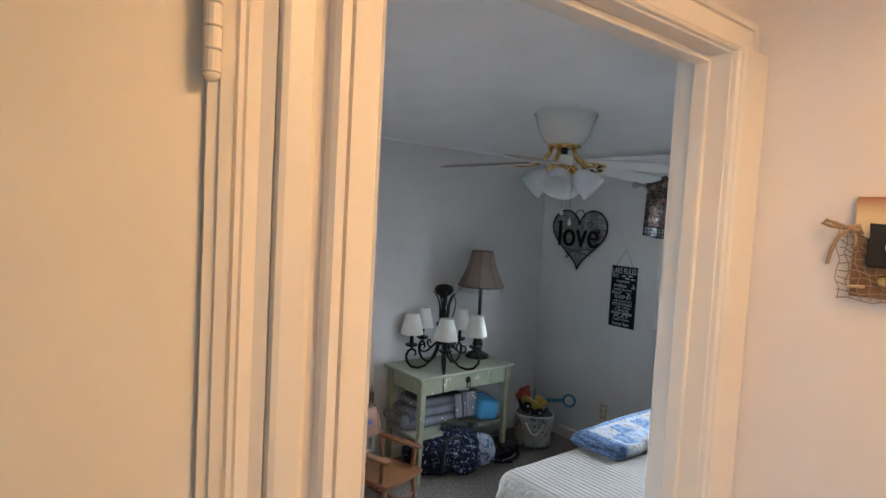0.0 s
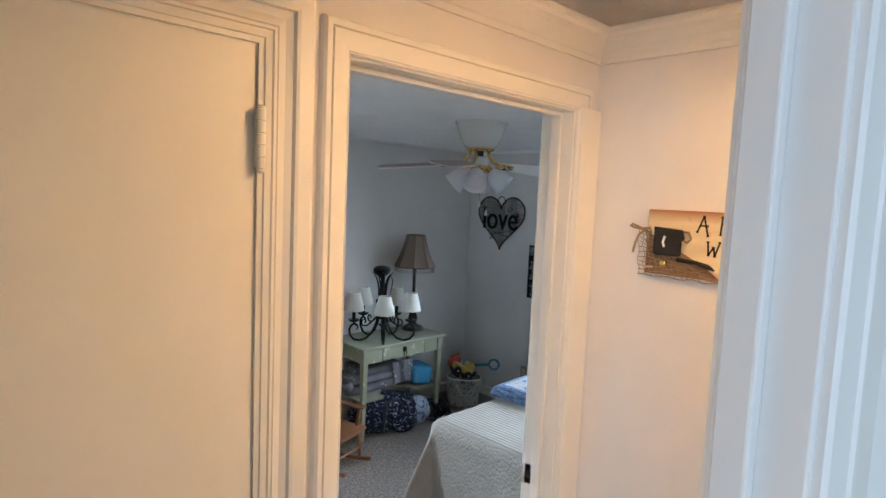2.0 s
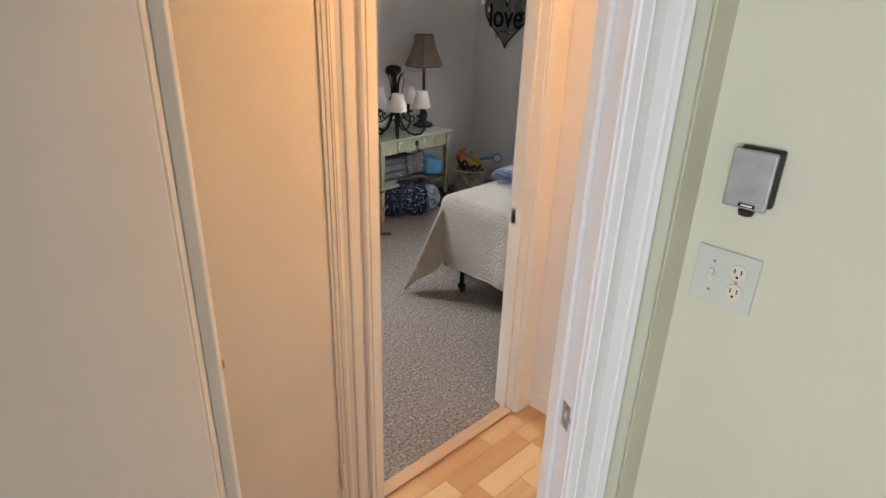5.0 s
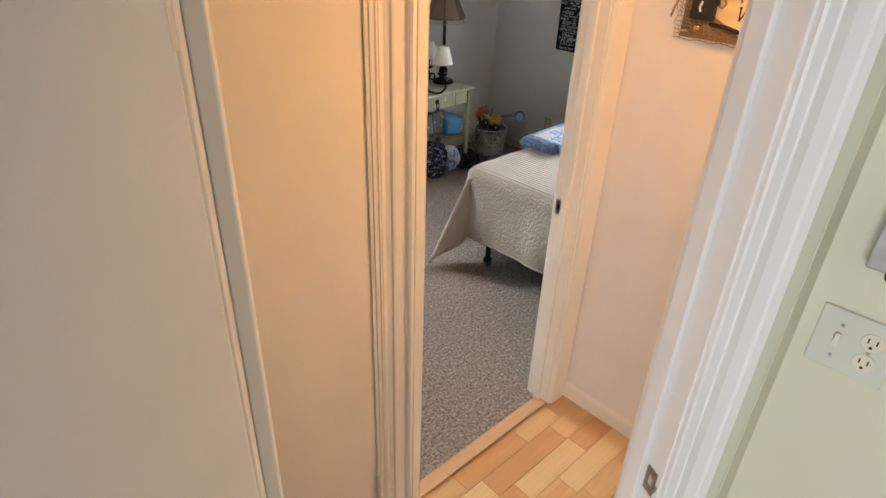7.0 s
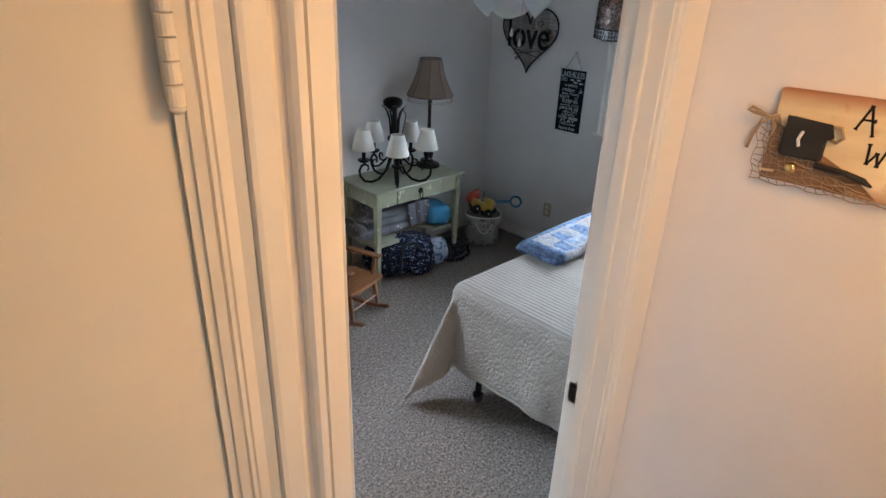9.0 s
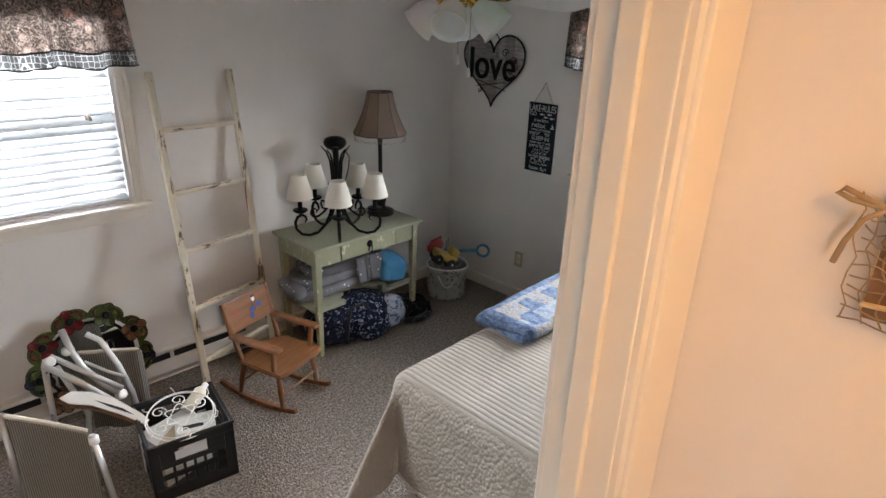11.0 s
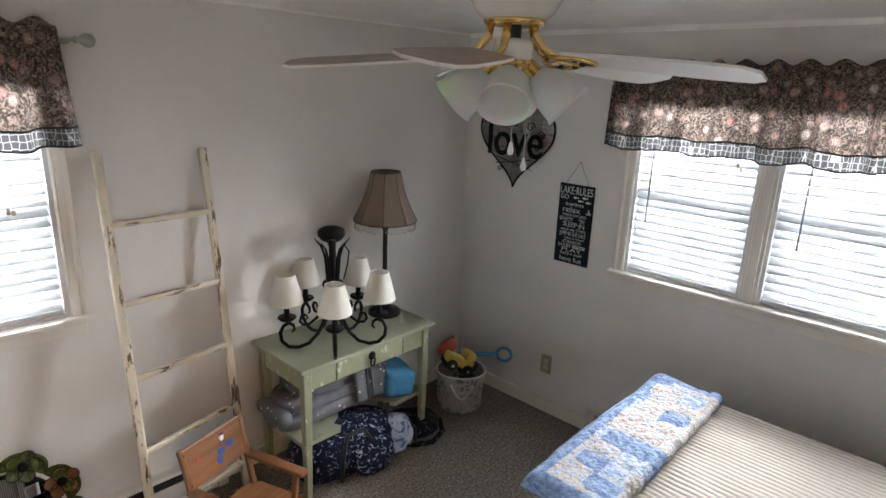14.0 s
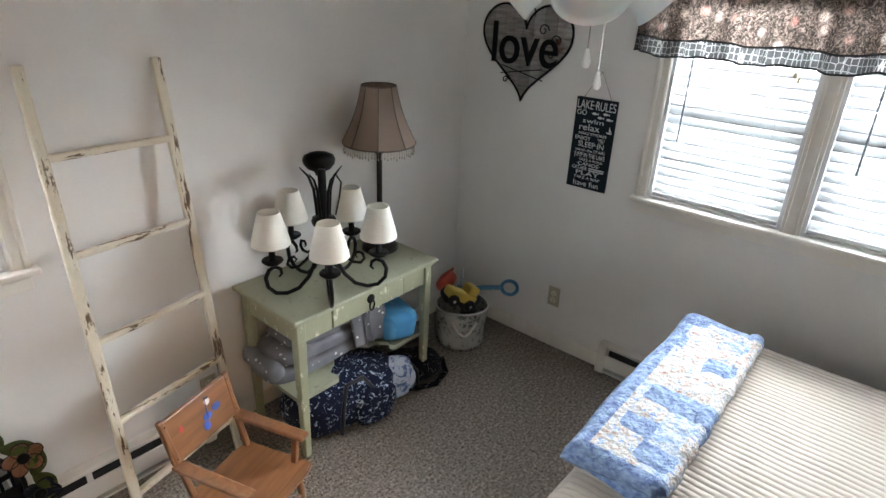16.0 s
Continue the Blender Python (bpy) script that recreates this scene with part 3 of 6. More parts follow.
def blind(m, w, top, bottom, label, wand, tassels):
    b = thing("venetian_blind", (0, 0, 0), label, "blind", "venetian blinds in the windows")
    b.matrix_world = m
    part("head_rail", boxed((0.004, 0.0, top - 0.045), (w - 0.004, 0.045, top), 0.003), WHITE, b)
    part("bottom_rail", boxed((0.006, -0.004, bottom), (w - 0.006, 0.046, bottom + 0.018), 0.004), SLAT, b)
    n = round((top - 0.06 - bottom - 0.03) / 0.0395)
    bm = bmesh.new()
    prof = [(-0.025, -0.001), (-0.012, 0.0012), (0, 0.002), (0.012, 0.0012), (0.025, -0.001), (0.025, -0.0035), (0, -0.001), (-0.025, -0.0035)]
    ends = [[bm.verts.new((x, y, z)) for y, z in prof] for x in (0.006, w - 0.006)]
    for i in range(len(prof)):
        j = (i + 1) % len(prof)
        bm.faces.new((ends[0][i], ends[0][j], ends[1][j], ends[1][i]))
    bm.faces.new(ends[0]), bm.faces.new(ends[1][::-1])
    first = part("slat", bm, SLAT, b)
    rnd = random.Random(5)
    for k in range(n):
        s = first if k == 0 else new("slat", first.data)
        s.parent = b
        s.location = (0, 0.021, bottom + 0.036 + k * 0.0395)
        s.rotation_euler = (radians(36 + rnd.uniform(-2.5, 2.5)), 0, radians(rnd.uniform(-0.15, 0.15)))
    for x in (0.11, w - 0.11):
        for y in (-0.003, 0.045):
            part("ladder_cord", tubed([(x, y, bottom + 0.01), (x, y, top - 0.04)], 0.0009, 5), WHITE, b)
    if wand:
        part("tilt_wand", tubed([(wand, -0.012, top - 0.03), (wand + 0.004, -0.02, top - 0.2), (wand + 0.006, -0.022, top - 0.58)], 0.0042, 7), plain("clear_grey_wand", (0.30, 0.32, 0.34), 0.05, 0.2, bump=0), b, "clear grey plastic tilt wand")
    for x, z in tassels:
        c = part("pull_cord", tubed([(x, -0.010, top - 0.03), (x, -0.014, z)], 0.0009, 5), WHITE, b)
        part("tassel", lathed([(0.003, 0.02), (0.006, 0.016), (0.0075, 0.0), (0.005, -0.003)], 10, Matrix.Translation((x, -0.014, z - 0.015))), plain("tassel_wood", (0.52, 0.45, 0.33), 0.1, 0.4), c, "small tan cord tassel", True)
    return b


def stool(name, m, x0, x1, label):
    """The sill board with its apron."""
    s = thing(name, (0, 0, 0), label, "window sill", kind="structure")
    s.matrix_world = m
    part("sill_board", boxed((x0 - 0.075, -0.045, SILL - 0.02), (x1 + 0.075, 0.05, SILL + 0.002), 0.006), TRIM, s)
    bm = bmesh.new()
    box(bm, (x0 - 0.05, -0.012, SILL - 0.075), (x1 + 0.05, 0.0, SILL - 0.02), 0.003)
    box(bm, (x0 - 0.05, -0.018, SILL - 0.034), (x1 + 0.05, 0.0, SILL - 0.02), 0.004)
    part("apron", bm, TRIM, s)


EAST_M = Matrix.Translation((ROOM_X, 3.06, 0)) @ Matrix.Rotation(radians(-90), 4, "Z")
NORTH_M = Matrix.Translation((NORTH_WIN[0], ROOM_Y, 0))
EW = 3.06 - (2.425 - 0.56)
window("window_1", EAST_M, 0.563, "double-hung white window behind a blind")
window("window_2", EAST_M @ Matrix.Translation((0.635, 0, 0)), 0.56, "double-hung white window behind a blind")
window("window_3", NORTH_M, NORTH_WIN[1] - NORTH_WIN[0], "double-hung white window behind a blind")
ob = part("trim_window_east", casing(EW, WHEAD, WINDOW_PROF, SILL), TRIM)
ob.matrix_world = EAST_M
tagged(ob, "cream casing round the double window", "trim", kind="structure")
ob = part("trim_window_north", casing(NORTH_WIN[1] - NORTH_WIN[0], WHEAD, WINDOW_PROF, SILL), TRIM)
ob.matrix_world = NORTH_M
tagged(ob, "cream casing round the window", "trim", kind="structure")
bm = boxed((0.563, -0.014, SILL), (0.635, 0.001, WHEAD), 0.003)
box(bm, (0.578, -0.019, SILL), (0.620, -0.012, WHEAD), 0.003)
ob = part("trim_window_mullion", bm, TRIM)
ob.matrix_world = EAST_M
tagged(ob, "cream post between the two windows", "trim", kind="structure")
stool("sill_east", EAST_M, 0, EW, "cream window sill and apron of the double window")
stool("sill_north", NORTH_M, 0, NORTH_WIN[1] - NORTH_WIN[0], "cream window sill and apron")
blind(EAST_M @ Matrix.Translation((0.012, 0.004, 0)), 0.54, WHEAD - 0.018, SILL + 0.016, "white slatted blind half open", 0.07, [(0.455, 1.60), (0.47, 1.585)])
blind(EAST_M @ Matrix.Translation((0.647, 0.004, 0)), 0.54, WHEAD - 0.018, SILL + 0.016, "white slatted blind half open", 0.10, [])
blind(NORTH_M @ Matrix.Translation((0.012, 0.004, 0)), NORTH_WIN[1] - NORTH_WIN[0] - 0.024, WHEAD - 0.018, SILL + 0.016, "white slatted blind half open", 0, [(NORTH_WIN[1] - NORTH_WIN[0] - 0.15, 1.42), (NORTH_WIN[1] - NORTH_WIN[0] - 0.135, 1.415)])

# ---- the bed ----
def quilt_cloth():
    n = Nodes("quilted_cream_cotton", 0.85, spec=0.15)
    wav = n.node("ShaderNodeTexWave", {"Vector": n.stretch(1, 1, 0.0), "Scale": 13.0, "Distortion": 0.5, "Detail": 2.0, "Detail Scale": 3.0}, wave_type="BANDS", bands_direction="X")
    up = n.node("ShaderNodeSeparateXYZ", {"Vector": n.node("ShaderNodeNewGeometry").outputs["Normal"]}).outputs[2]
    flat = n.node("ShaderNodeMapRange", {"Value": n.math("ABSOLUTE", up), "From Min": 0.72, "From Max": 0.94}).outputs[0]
    pucker = n.cells(80, n.stretch(1.0, 1.0, 0.75))
    ribs = n.math("MULTIPLY", n.math("POWER", wav.outputs["Fac"], 0.45), flat)
    seams = n.math("MULTIPLY", n.math("SUBTRACT", 1.0, flat), n.math("SUBTRACT", 1.0, pucker))
    both = n.math("ADD", ribs, n.math("MULTIPLY", seams, 1.25))
    col = n.ramp(n.noise(3, 4), (0.3, (0.255, 0.22, 0.185)), (0.7, (0.30, 0.262, 0.222)))
    # shade in the channel grooves of the flat top, put into the cloth colour
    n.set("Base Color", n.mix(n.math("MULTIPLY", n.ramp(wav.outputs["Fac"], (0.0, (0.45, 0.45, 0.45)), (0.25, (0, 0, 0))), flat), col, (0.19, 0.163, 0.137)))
    n.bump(n.math("ADD", both, n.math("MULTIPLY", n.noise(60, 4), 0.5)), 0.42, 0.010)
    return n.mat


BX0, BX1, BY0, BY1, BZ = 2.385, 3.98, 0.62, 2.625, 0.635
bed = thing("bed", ((BX0 + BX1) / 2, (BY0 + BY1) / 2, 0), "bed on a black metal frame with castors", "bed")
hw, hl = (BX1 - BX0) / 2, (BY1 - BY0) / 2
part("mattress", boxed((-hw + 0.02, -hl, 0.40), (hw - 0.02, hl - 0.02, BZ - 0.012), 0.06), plain("mattress_ticking", (0.6, 0.6, 0.58), 0.05, 0.9), bed)
part("box_spring", boxed((-hw + 0.03, -hl, 0.20), (hw - 0.03, hl - 0.03, 0.40), 0.02), plain("box_spring_cloth", (0.52, 0.50, 0.48), 0.05, 0.9), bed, "pale box spring under the mattress")
frame_bm = bmesh.new()
for x in (-hw + 0.03, hw - 0.03):
    box(frame_bm, (x - 0.02, -hl, 0.165), (x + 0.02, hl - 0.04, 0.2), 0.003)
for y in (-hl + 0.2, 0.0, hl - 0.17):
    box(frame_bm, (-hw + 0.03, y - 0.02, 0.17), (hw - 0.03, y + 0.02, 0.198), 0.003)
part("frame", frame_bm, BLACK, bed, "black angle-iron bed frame")
for x in (-hw + 0.05, hw - 0.05):
    for y in (-hl + 0.2, hl - 0.17):
        leg = part("leg", lathed([(0.016, 0.06), (0.016, 0.17)], 12, Matrix.Translation((x, y, 0))), BLACK, bed)
        part("castor", lathed([(0.012, -0.016), (0.027, -0.014), (0.030, -0.006), (0.030, 0.006), (0.027, 0.014), (0.012, 0.016)], 20, Matrix.Translation((x, y, 0.03)) @ Matrix.Rotation(radians(70), 4, "Z") @ Matrix.Rotation(radians(90), 4, "X")), DARK, leg, smooth=True)
        part("fork", boxed((x - 0.018, y - 0.022, 0.03), (x + 0.018, y + 0.022, 0.065), 0.006), BLACK, leg)


def quilt_shape():
    """A cloth laid over the bed: flat on top, rolled over the edges, hanging in folds, the corners longest."""
    bm = bmesh.new()
    drop_x, drop_y = 0.42, 0.465
    u0, u1, v0, v1 = BX0 - drop_x, BX1 + drop_x, BY0, BY1 + drop_y
    nu, nv = 200, 170

    def f(a, b):
        u, v = u0 + (u1 - u0) * a, v0 + (v1 - v0) * b
        du = (u - BX1 + 0.05) if u > BX1 - 0.05 else (u - BX0 - 0.05) if u < BX0 + 0.05 else 0.0
        dv = (v - BY1 + 0.05) if v > BY1 - 0.05 else 0.0
        r = math.hypot(du, dv)
        lumps = noise.noise(Vector((u * 3, v * 3, 0))) * 0.006 + noise.noise(Vector((u * 9, v * 9, 4))) * 0.003
        cx, cy = u - du, v - dv
        if r == 0:
            return Vector((u, v, BZ + lumps))
        phi = math.atan2(abs(dv), abs(du))
        corner = max(math.sin(2 * phi), 0.0)
        psi = phi - 0.44 * corner
        ox, oy = math.copysign(math.cos(psi), du), math.sin(psi)
        bend = 0.062
        ang = min(r / bend, math.pi / 2)
        out, down = bend * math.sin(ang), bend * (1 - math.cos(ang))
        rest = max(r - bend * math.pi / 2, 0.0)
        along = v if abs(du) > abs(dv) else u
        fold = (0.006 * math.sin(along * 15 + 1.1) + 0.004 * math.sin(along * 31 + 0.4) + 0.014 * noise.noise(Vector((along * 4, r * 2, 7)))) * min(rest / 0.2, 1.2)
        flare = 0.02 + 0.27 * corner**1.5 + 0.12 * math.cos(8 * phi) * corner
        out += rest * flare + fold * (1 - corner)
        down += rest * math.sqrt(1 - flare * flare)
        return Vector((cx + ox * out, cy + oy * out, max(BZ - down + lumps * 0.6, 0.014)))

    return sheet(bm, nu, nv, f), f


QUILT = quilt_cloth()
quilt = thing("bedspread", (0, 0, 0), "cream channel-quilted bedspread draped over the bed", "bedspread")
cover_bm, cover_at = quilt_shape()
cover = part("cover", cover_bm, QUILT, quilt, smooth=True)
solid(cover, 0.012, -0.6)
for run in ([cover_at(0.0, k / 90) for k in range(91)], [cover_at(k / 110, 1.0) for k in range(111)], [cover_at(1.0, k / 90) for k in range(91)]):
    part("hem_binding", tubed(run, 0.0065, 6), QUILT, quilt, "narrow bound hem", True)


def patchwork():
    n = Nodes("patchwork_cotton", 0.85, spec=0.15)
    wob = n.node("ShaderNodeTexNoise", {"Vector": n.coord, "Scale": 9.0, "Detail": 3.0}).outputs["Color"]
    bent = n.node("ShaderNodeVectorMath", {0: n.coord, 1: n.node("ShaderNodeVectorMath", {0: wob, 1: (0.03, 0.03, 0.0)}, operation="MULTIPLY").outputs[0]}, operation="ADD").outputs[0]
    v = n.node("ShaderNodeTexVoronoi", {"Vector": n.stretch(1, 1, 0.0, coord=bent), "Scale": 11.0, "Randomness": 0.35}, distance="CHEBYCHEV")
    sep = n.node("ShaderNodeSeparateColor", {"Color": v.outputs["Color"]})
    pick = sep.outputs[0]
    blue = n.ramp(n.noise(40, 3), (0.38, (0.07, 0.10, 0.185)), (0.6, (0.15, 0.195, 0.28)))
    pale = n.ramp(n.noise(35, 4), (0.38, (0.15, 0.20, 0.31)), (0.52, (0.28, 0.295, 0.32)))
    floral = n.ramp(n.noise(48, 5, rough=0.7), (0.36, (0.26, 0.13, 0.11)), (0.43, (0.27, 0.245, 0.215)), (0.56, (0.30, 0.288, 0.275)), (0.63, (0.13, 0.18, 0.32)))
    col = n.mix(n.ramp(pick, (0.0, (0, 0, 0)), (0.20, (1, 1, 1)), hard=True), blue, pale)
    col = n.mix(n.ramp(pick, (0.0, (0, 0, 0)), (0.34, (1, 1, 1)), hard=True), col, floral)
    place = n.node("ShaderNodeSeparateXYZ", {"Vector": n.coord}).outputs
    border = n.math("MAXIMUM", n.math("GREATER_THAN", place[1], 0.078), n.math("MAXIMUM", n.math("GREATER_THAN", place[0], 0.91), n.math("LESS_THAN", place[0], 0.012)))
    col = n.mix(border, col, blue)
    n.set("Base Color", col)
    n.bump(n.math("ADD", n.math("MULTIPLY", v.outputs["Distance"], -1.0), n.math("MULTIPLY", n.noise(55, 5), 1.1)), 0.8, 0.014)
    return n.mat


PATCH = patchwork()
blanket = thing("folded_blanket", (2.94, 2.53, BZ), "folded blue and white patchwork quilt on the bed", "blanket", turn=0.5)
for k in range(4):
    def layer(a, b, k=k):
        u, v = -0.03 + 1.0 * a, -0.127 + 0.254 * b
        edge = min(a, 1 - a) * 1.0
        side = min(b, 1 - b) * 0.254
        round_off = 0.012 * (1 - min(edge / 0.03, 1)) ** 2 + 0.02 * (1 - min(side / 0.035, 1)) ** 2 * (k == 3)
        lump = noise.noise(Vector((u * 14, v * 14, k))) * 0.005
        return Vector((u + 0.008 * math.sin(k * 2.1 + v * 20), v + (0.007 * math.sin(k * 1.7 + u * 9)), 0.008 + k * 0.017 + lump - round_off))
    bm = sheet(bmesh.new(), 60, 22, layer)
    o = part("fold", bm, PATCH, blanket, smooth=True)
    solid(o, 0.019, 0.0)
part("fold_edge", tubed([(-0.02 + 0.99 * i / 40, -0.128 + 0.004 * math.sin(i * 1.3), 0.038 + 0.003 * math.sin(i * 0.9)) for i in range(41)], 0.031, 14), PATCH, blanket, "rounded fold", True)

# ---- the desk ----
SAGE = chippy("worn_sage_paint", (0.29, 0.29, 0.185), (0.54, 0.49, 0.36), 0.59)
SAGE_TOP = chippy("worn_sage_top", (0.29, 0.295, 0.205), (0.19, 0.165, 0.11), 0.60)
DX0, DX1, DY0, DY1, DZ = 2.765, 3.578, 3.714, 4.145, 0.69
desk = thing("desk", (DX0, DY0, 0), "worn sage green wooden desk with one drawer", "desk")
DW, DD = DX1 - DX0, DY1 - DY0
part("tabletop", boxed((0, 0, DZ - 0.02), (DW, DD, DZ), 0.006), SAGE_TOP, desk)
for x in (0.045, DW - 0.045):
    for y in (0.045, DD - 0.045):
        bm = bmesh.new()
        lo, hi = 0.014, 0.021
        a = [bm.verts.new((x + sx * lo, y + sy * lo, 0)) for sx, sy in ((-1, -1), (1, -1), (1, 1), (-1, 1))]
        b = [bm.verts.new((x + sx * hi, y + sy * hi, DZ - 0.135)) for sx, sy in ((-1, -1), (1, -1), (1, 1), (-1, 1))]
        c = [bm.verts.new((x + sx * hi, y + sy * hi, DZ - 0.02)) for sx, sy in ((-1, -1), (1, -1), (1, 1), (-1, 1))]
        for r, s in ((a, b), (b, c)):
            for i in range(4):
                bm.faces.new((r[i], r[(i + 1) % 4], s[(i + 1) % 4], s[i]))
        bm.faces.new(a), bm.faces.new(c)
        bmesh.ops.bevel(bm, geom=list(bm.edges), offset=0.003, segments=1, affect="EDGES")
        part("leg", bm, SAGE, desk)
part("side_apron", boxed((0.035, 0.066, DZ - 0.125), (0.053, DD - 0.066, DZ - 0.02), 0.002), SAGE, desk)
part("side_apron", boxed((DW - 0.053, 0.066, DZ - 0.125), (DW - 0.035, DD - 0.066, DZ - 0.02), 0.002), SAGE, desk)
part("back_apron", boxed((0.066, DD - 0.05, DZ - 0.125), (DW - 0.066, DD - 0.034, DZ - 0.02), 0.002), SAGE, desk)
part("front_apron", boxed((0.066, 0.034, DZ - 0.125), (0.20, 0.05, DZ - 0.02), 0.002), SAGE, desk)
part("front_apron", boxed((DW - 0.20, 0.034, DZ - 0.125), (DW - 0.066, 0.05, DZ - 0.02), 0.002), SAGE, desk)
drawer = part("drawer", boxed((0.205, 0.030, DZ - 0.122), (DW - 0.205, 0.05, DZ - 0.024), 0.003), SAGE, desk)
PX = DW / 2
part("pull_plate", lathed([(0.004, 0.0), (0.021, 0.001), (0.021, 0.004), (0.012, 0.007)], 18, Matrix.Translation((PX, 0.03, DZ - 0.064)) @ Matrix.Rotation(radians(90), 4, "X")), BLACK, drawer, "black iron pull plate")
part("pull_ring", tubed([(PX + 0.013 * math.cos(a), 0.020 - 0.003 * math.sin(a), DZ - 0.092 + 0.025 * math.sin(a)) for a in (2 * math.pi * k / 18 for k in range(18))], 0.0035, 6, True), BLACK, drawer, "black iron drop pull")
shelf_pts = [(0.03, DD - 0.03), (0.03, 0.05), (0.235, 0.05), (0.25, 0.07), (0.235, 0.10), (0.26, 0.135), (0.30, 0.16), (0.33, 0.20), (DW - 0.33, 0.20), (DW - 0.30, 0.16), (DW - 0.26, 0.135), (DW - 0.235, 0.10), (DW - 0.25, 0.07), (DW - 0.235, 0.05), (DW - 0.03, 0.05), (DW - 0.03, DD - 0.03)]
part("lower_shelf", outline(bmesh.new(), shelf_pts, 0.275, 0.295), SAGE_TOP, desk, "scalloped lower shelf")

# ---- the ladder leaning on the wall ----
CHIP_WHITE = chippy("chipped_white_paint", (0.70, 0.63, 0.49), (0.11, 0.065, 0.035), 0.565, run=(1.3, 1.3, 0.13))
CHIP_RUNG = chippy("chipped_white_rung", (0.70, 0.63, 0.49), (0.11, 0.065, 0.035), 0.57, run=(0.13, 1.3, 1.3))
ladder = thing("blanket_ladder", (2.40, 3.93, 0), "chipped cream wooden blanket ladder leaning on the wall", "ladder")
base = ladder.location
feet = (Vector((2.175, 3.86, 0.0)), Vector((2.632, 3.995, 0.0)))
tops = (Vector((2.212, 4.155, 1.60)), Vector((2.607, 4.158, 1.60)))


def bar(a, b, w, t, material, parent, name, label="", bevel=0.004):
    """A squared bar from a to b, w wide sideways and t deep."""
    a, b = Vector(a), Vector(b)
    d = b - a
    z = d.normalized()
    x = Vector((1, 0, 0)) - z * z.x
    if x.length < 0.1:
        x = Vector((0, 0, 1)) - z * z.z
    x.normalize()
    y = z.cross(x)
    m = Matrix((x, y, z)).transposed().to_4x4()
    m.translation = a
    return part(name, boxed((-w / 2, -t / 2, 0), (w / 2, t / 2, d.length), bevel, m), material, parent, label)


for f0, t0 in zip(feet, tops):
    bar(f0 - base, t0 - base, 0.034, 0.026, CHIP_WHITE, ladder, "rail", bevel=0.007)
for z in (0.17, 0.455, 0.745, 1.035, 1.335):
    k = z / 1.6
    a, b = (f0.lerp(t0, k) - base for f0, t0 in zip(feet, tops))
    bar(a, b, 0.024, 0.024, CHIP_RUNG, ladder, "rung", bevel=0.006)

# ---- rocking chair ----
OAK = wood("worn_oak", (0.24, 0.10, 0.038), (0.11, 0.042, 0.015), 2, 1.6, 0.38)
OAK_X = wood("worn_oak_across", (0.26, 0.11, 0.042), (0.13, 0.05, 0.017), 0, 1.6, 0.36)
PAINT_BLUE = plain("blue_picture_paint", (0.03, 0.07, 0.30), 0.2, 0.5)
PAINT_RED = plain("red_picture_paint", (0.35, 0.03, 0.03), 0.2, 0.5)
chair = thing("rocking_chair", (2.455, 3.60, 0), "small child's oak rocking chair with a painted backrest", "chair", turn=18)


def rocker(x):
    bm = bmesh.new()
    prev = None
    for i in range(17):
        y = -0.21 + 0.50 * i / 16
        z = 0.9 - math.sqrt(0.9**2 - (y - 0.02) ** 2)
        d = Vector((0, -(z - 0.9), (y - 0.02))).normalized()
        n = Vector((0, -d.z, d.y))
        c = Vector((x, y, z + 0.014))
        ring = [bm.verts.new(c + Vector((sx * 0.011, 0, 0)) + n * sz * 0.013) for sx, sz in ((-1, -1), (1, -1), (1, 1), (-1, 1))]
        if prev:
            for k in range(4):
                bm.faces.new((prev[k], prev[(k + 1) % 4], ring[(k + 1) % 4], ring[k]))
        else:
            bm.faces.new(ring)
        prev = ring
    bm.faces.new(prev[::-1])
    bmesh.ops.bevel(bm, geom=[e for e in bm.edges if e.is_manifold], offset=0.0025, segments=1, affect="EDGES")
    return bm


for x in (-0.135, 0.135):
    part("rocker", rocker(x), OAK, chair)
    part("front_leg", tubed([(x, -0.125, 0.022), (x * 0.97, -0.115, 0.12), (x * 0.93, -0.105, 0.222)], [0.011, 0.0145, 0.012], 10), OAK, chair, smooth=True)
    part("rear_leg", tubed([(x, 0.155, 0.028), (x * 0.97, 0.14, 0.12), (x * 0.93, 0.115, 0.222)], [0.011, 0.0145, 0.012], 10), OAK, chair, smooth=True)
    bar((x * 0.98, 0.118, 0.215), (x * 1.10, 0.205, 0.535), 0.022, 0.020, OAK, chair, "back_post", bevel=0.005)
    bar((x * 1.02, -0.09, 0.235), (x * 1.07, -0.10, 0.36), 0.020, 0.022, OAK, chair, "arm_post", bevel=0.005)
    o = part("armrest", boxed((x * 1.07 - 0.024, -0.145, 0.358), (x * 1.07 + 0.024, 0.165, 0.376), 0.007), OAK, chair)
seat_pts = [(-0.165, -0.150), (-0.12, -0.163), (0.12, -0.163), (0.165, -0.150), (0.155, 0.135), (0.10, 0.145), (-0.10, 0.145), (-0.155, 0.135)]
bm = outline(bmesh.new(), seat_pts, 0.220, 0.240)
bmesh.ops.bevel(bm, geom=list(bm.edges), offset=0.006, segments=2, affect="EDGES")
part("seat", bm, OAK_X, chair)
part("stretcher", tubed([(-0.13, -0.118, 0.10), (0.13, -0.118, 0.10)], 0.007, 8), OAK_X, chair)
part("stretcher", tubed([(-0.13, 0.145, 0.10), (0.13, 0.145, 0.10)], 0.007, 8), OAK_X, chair)
TILT = Matrix.Translation((0, 0.163, 0.37)) @ Matrix.Rotation(radians(-15), 4, "X")
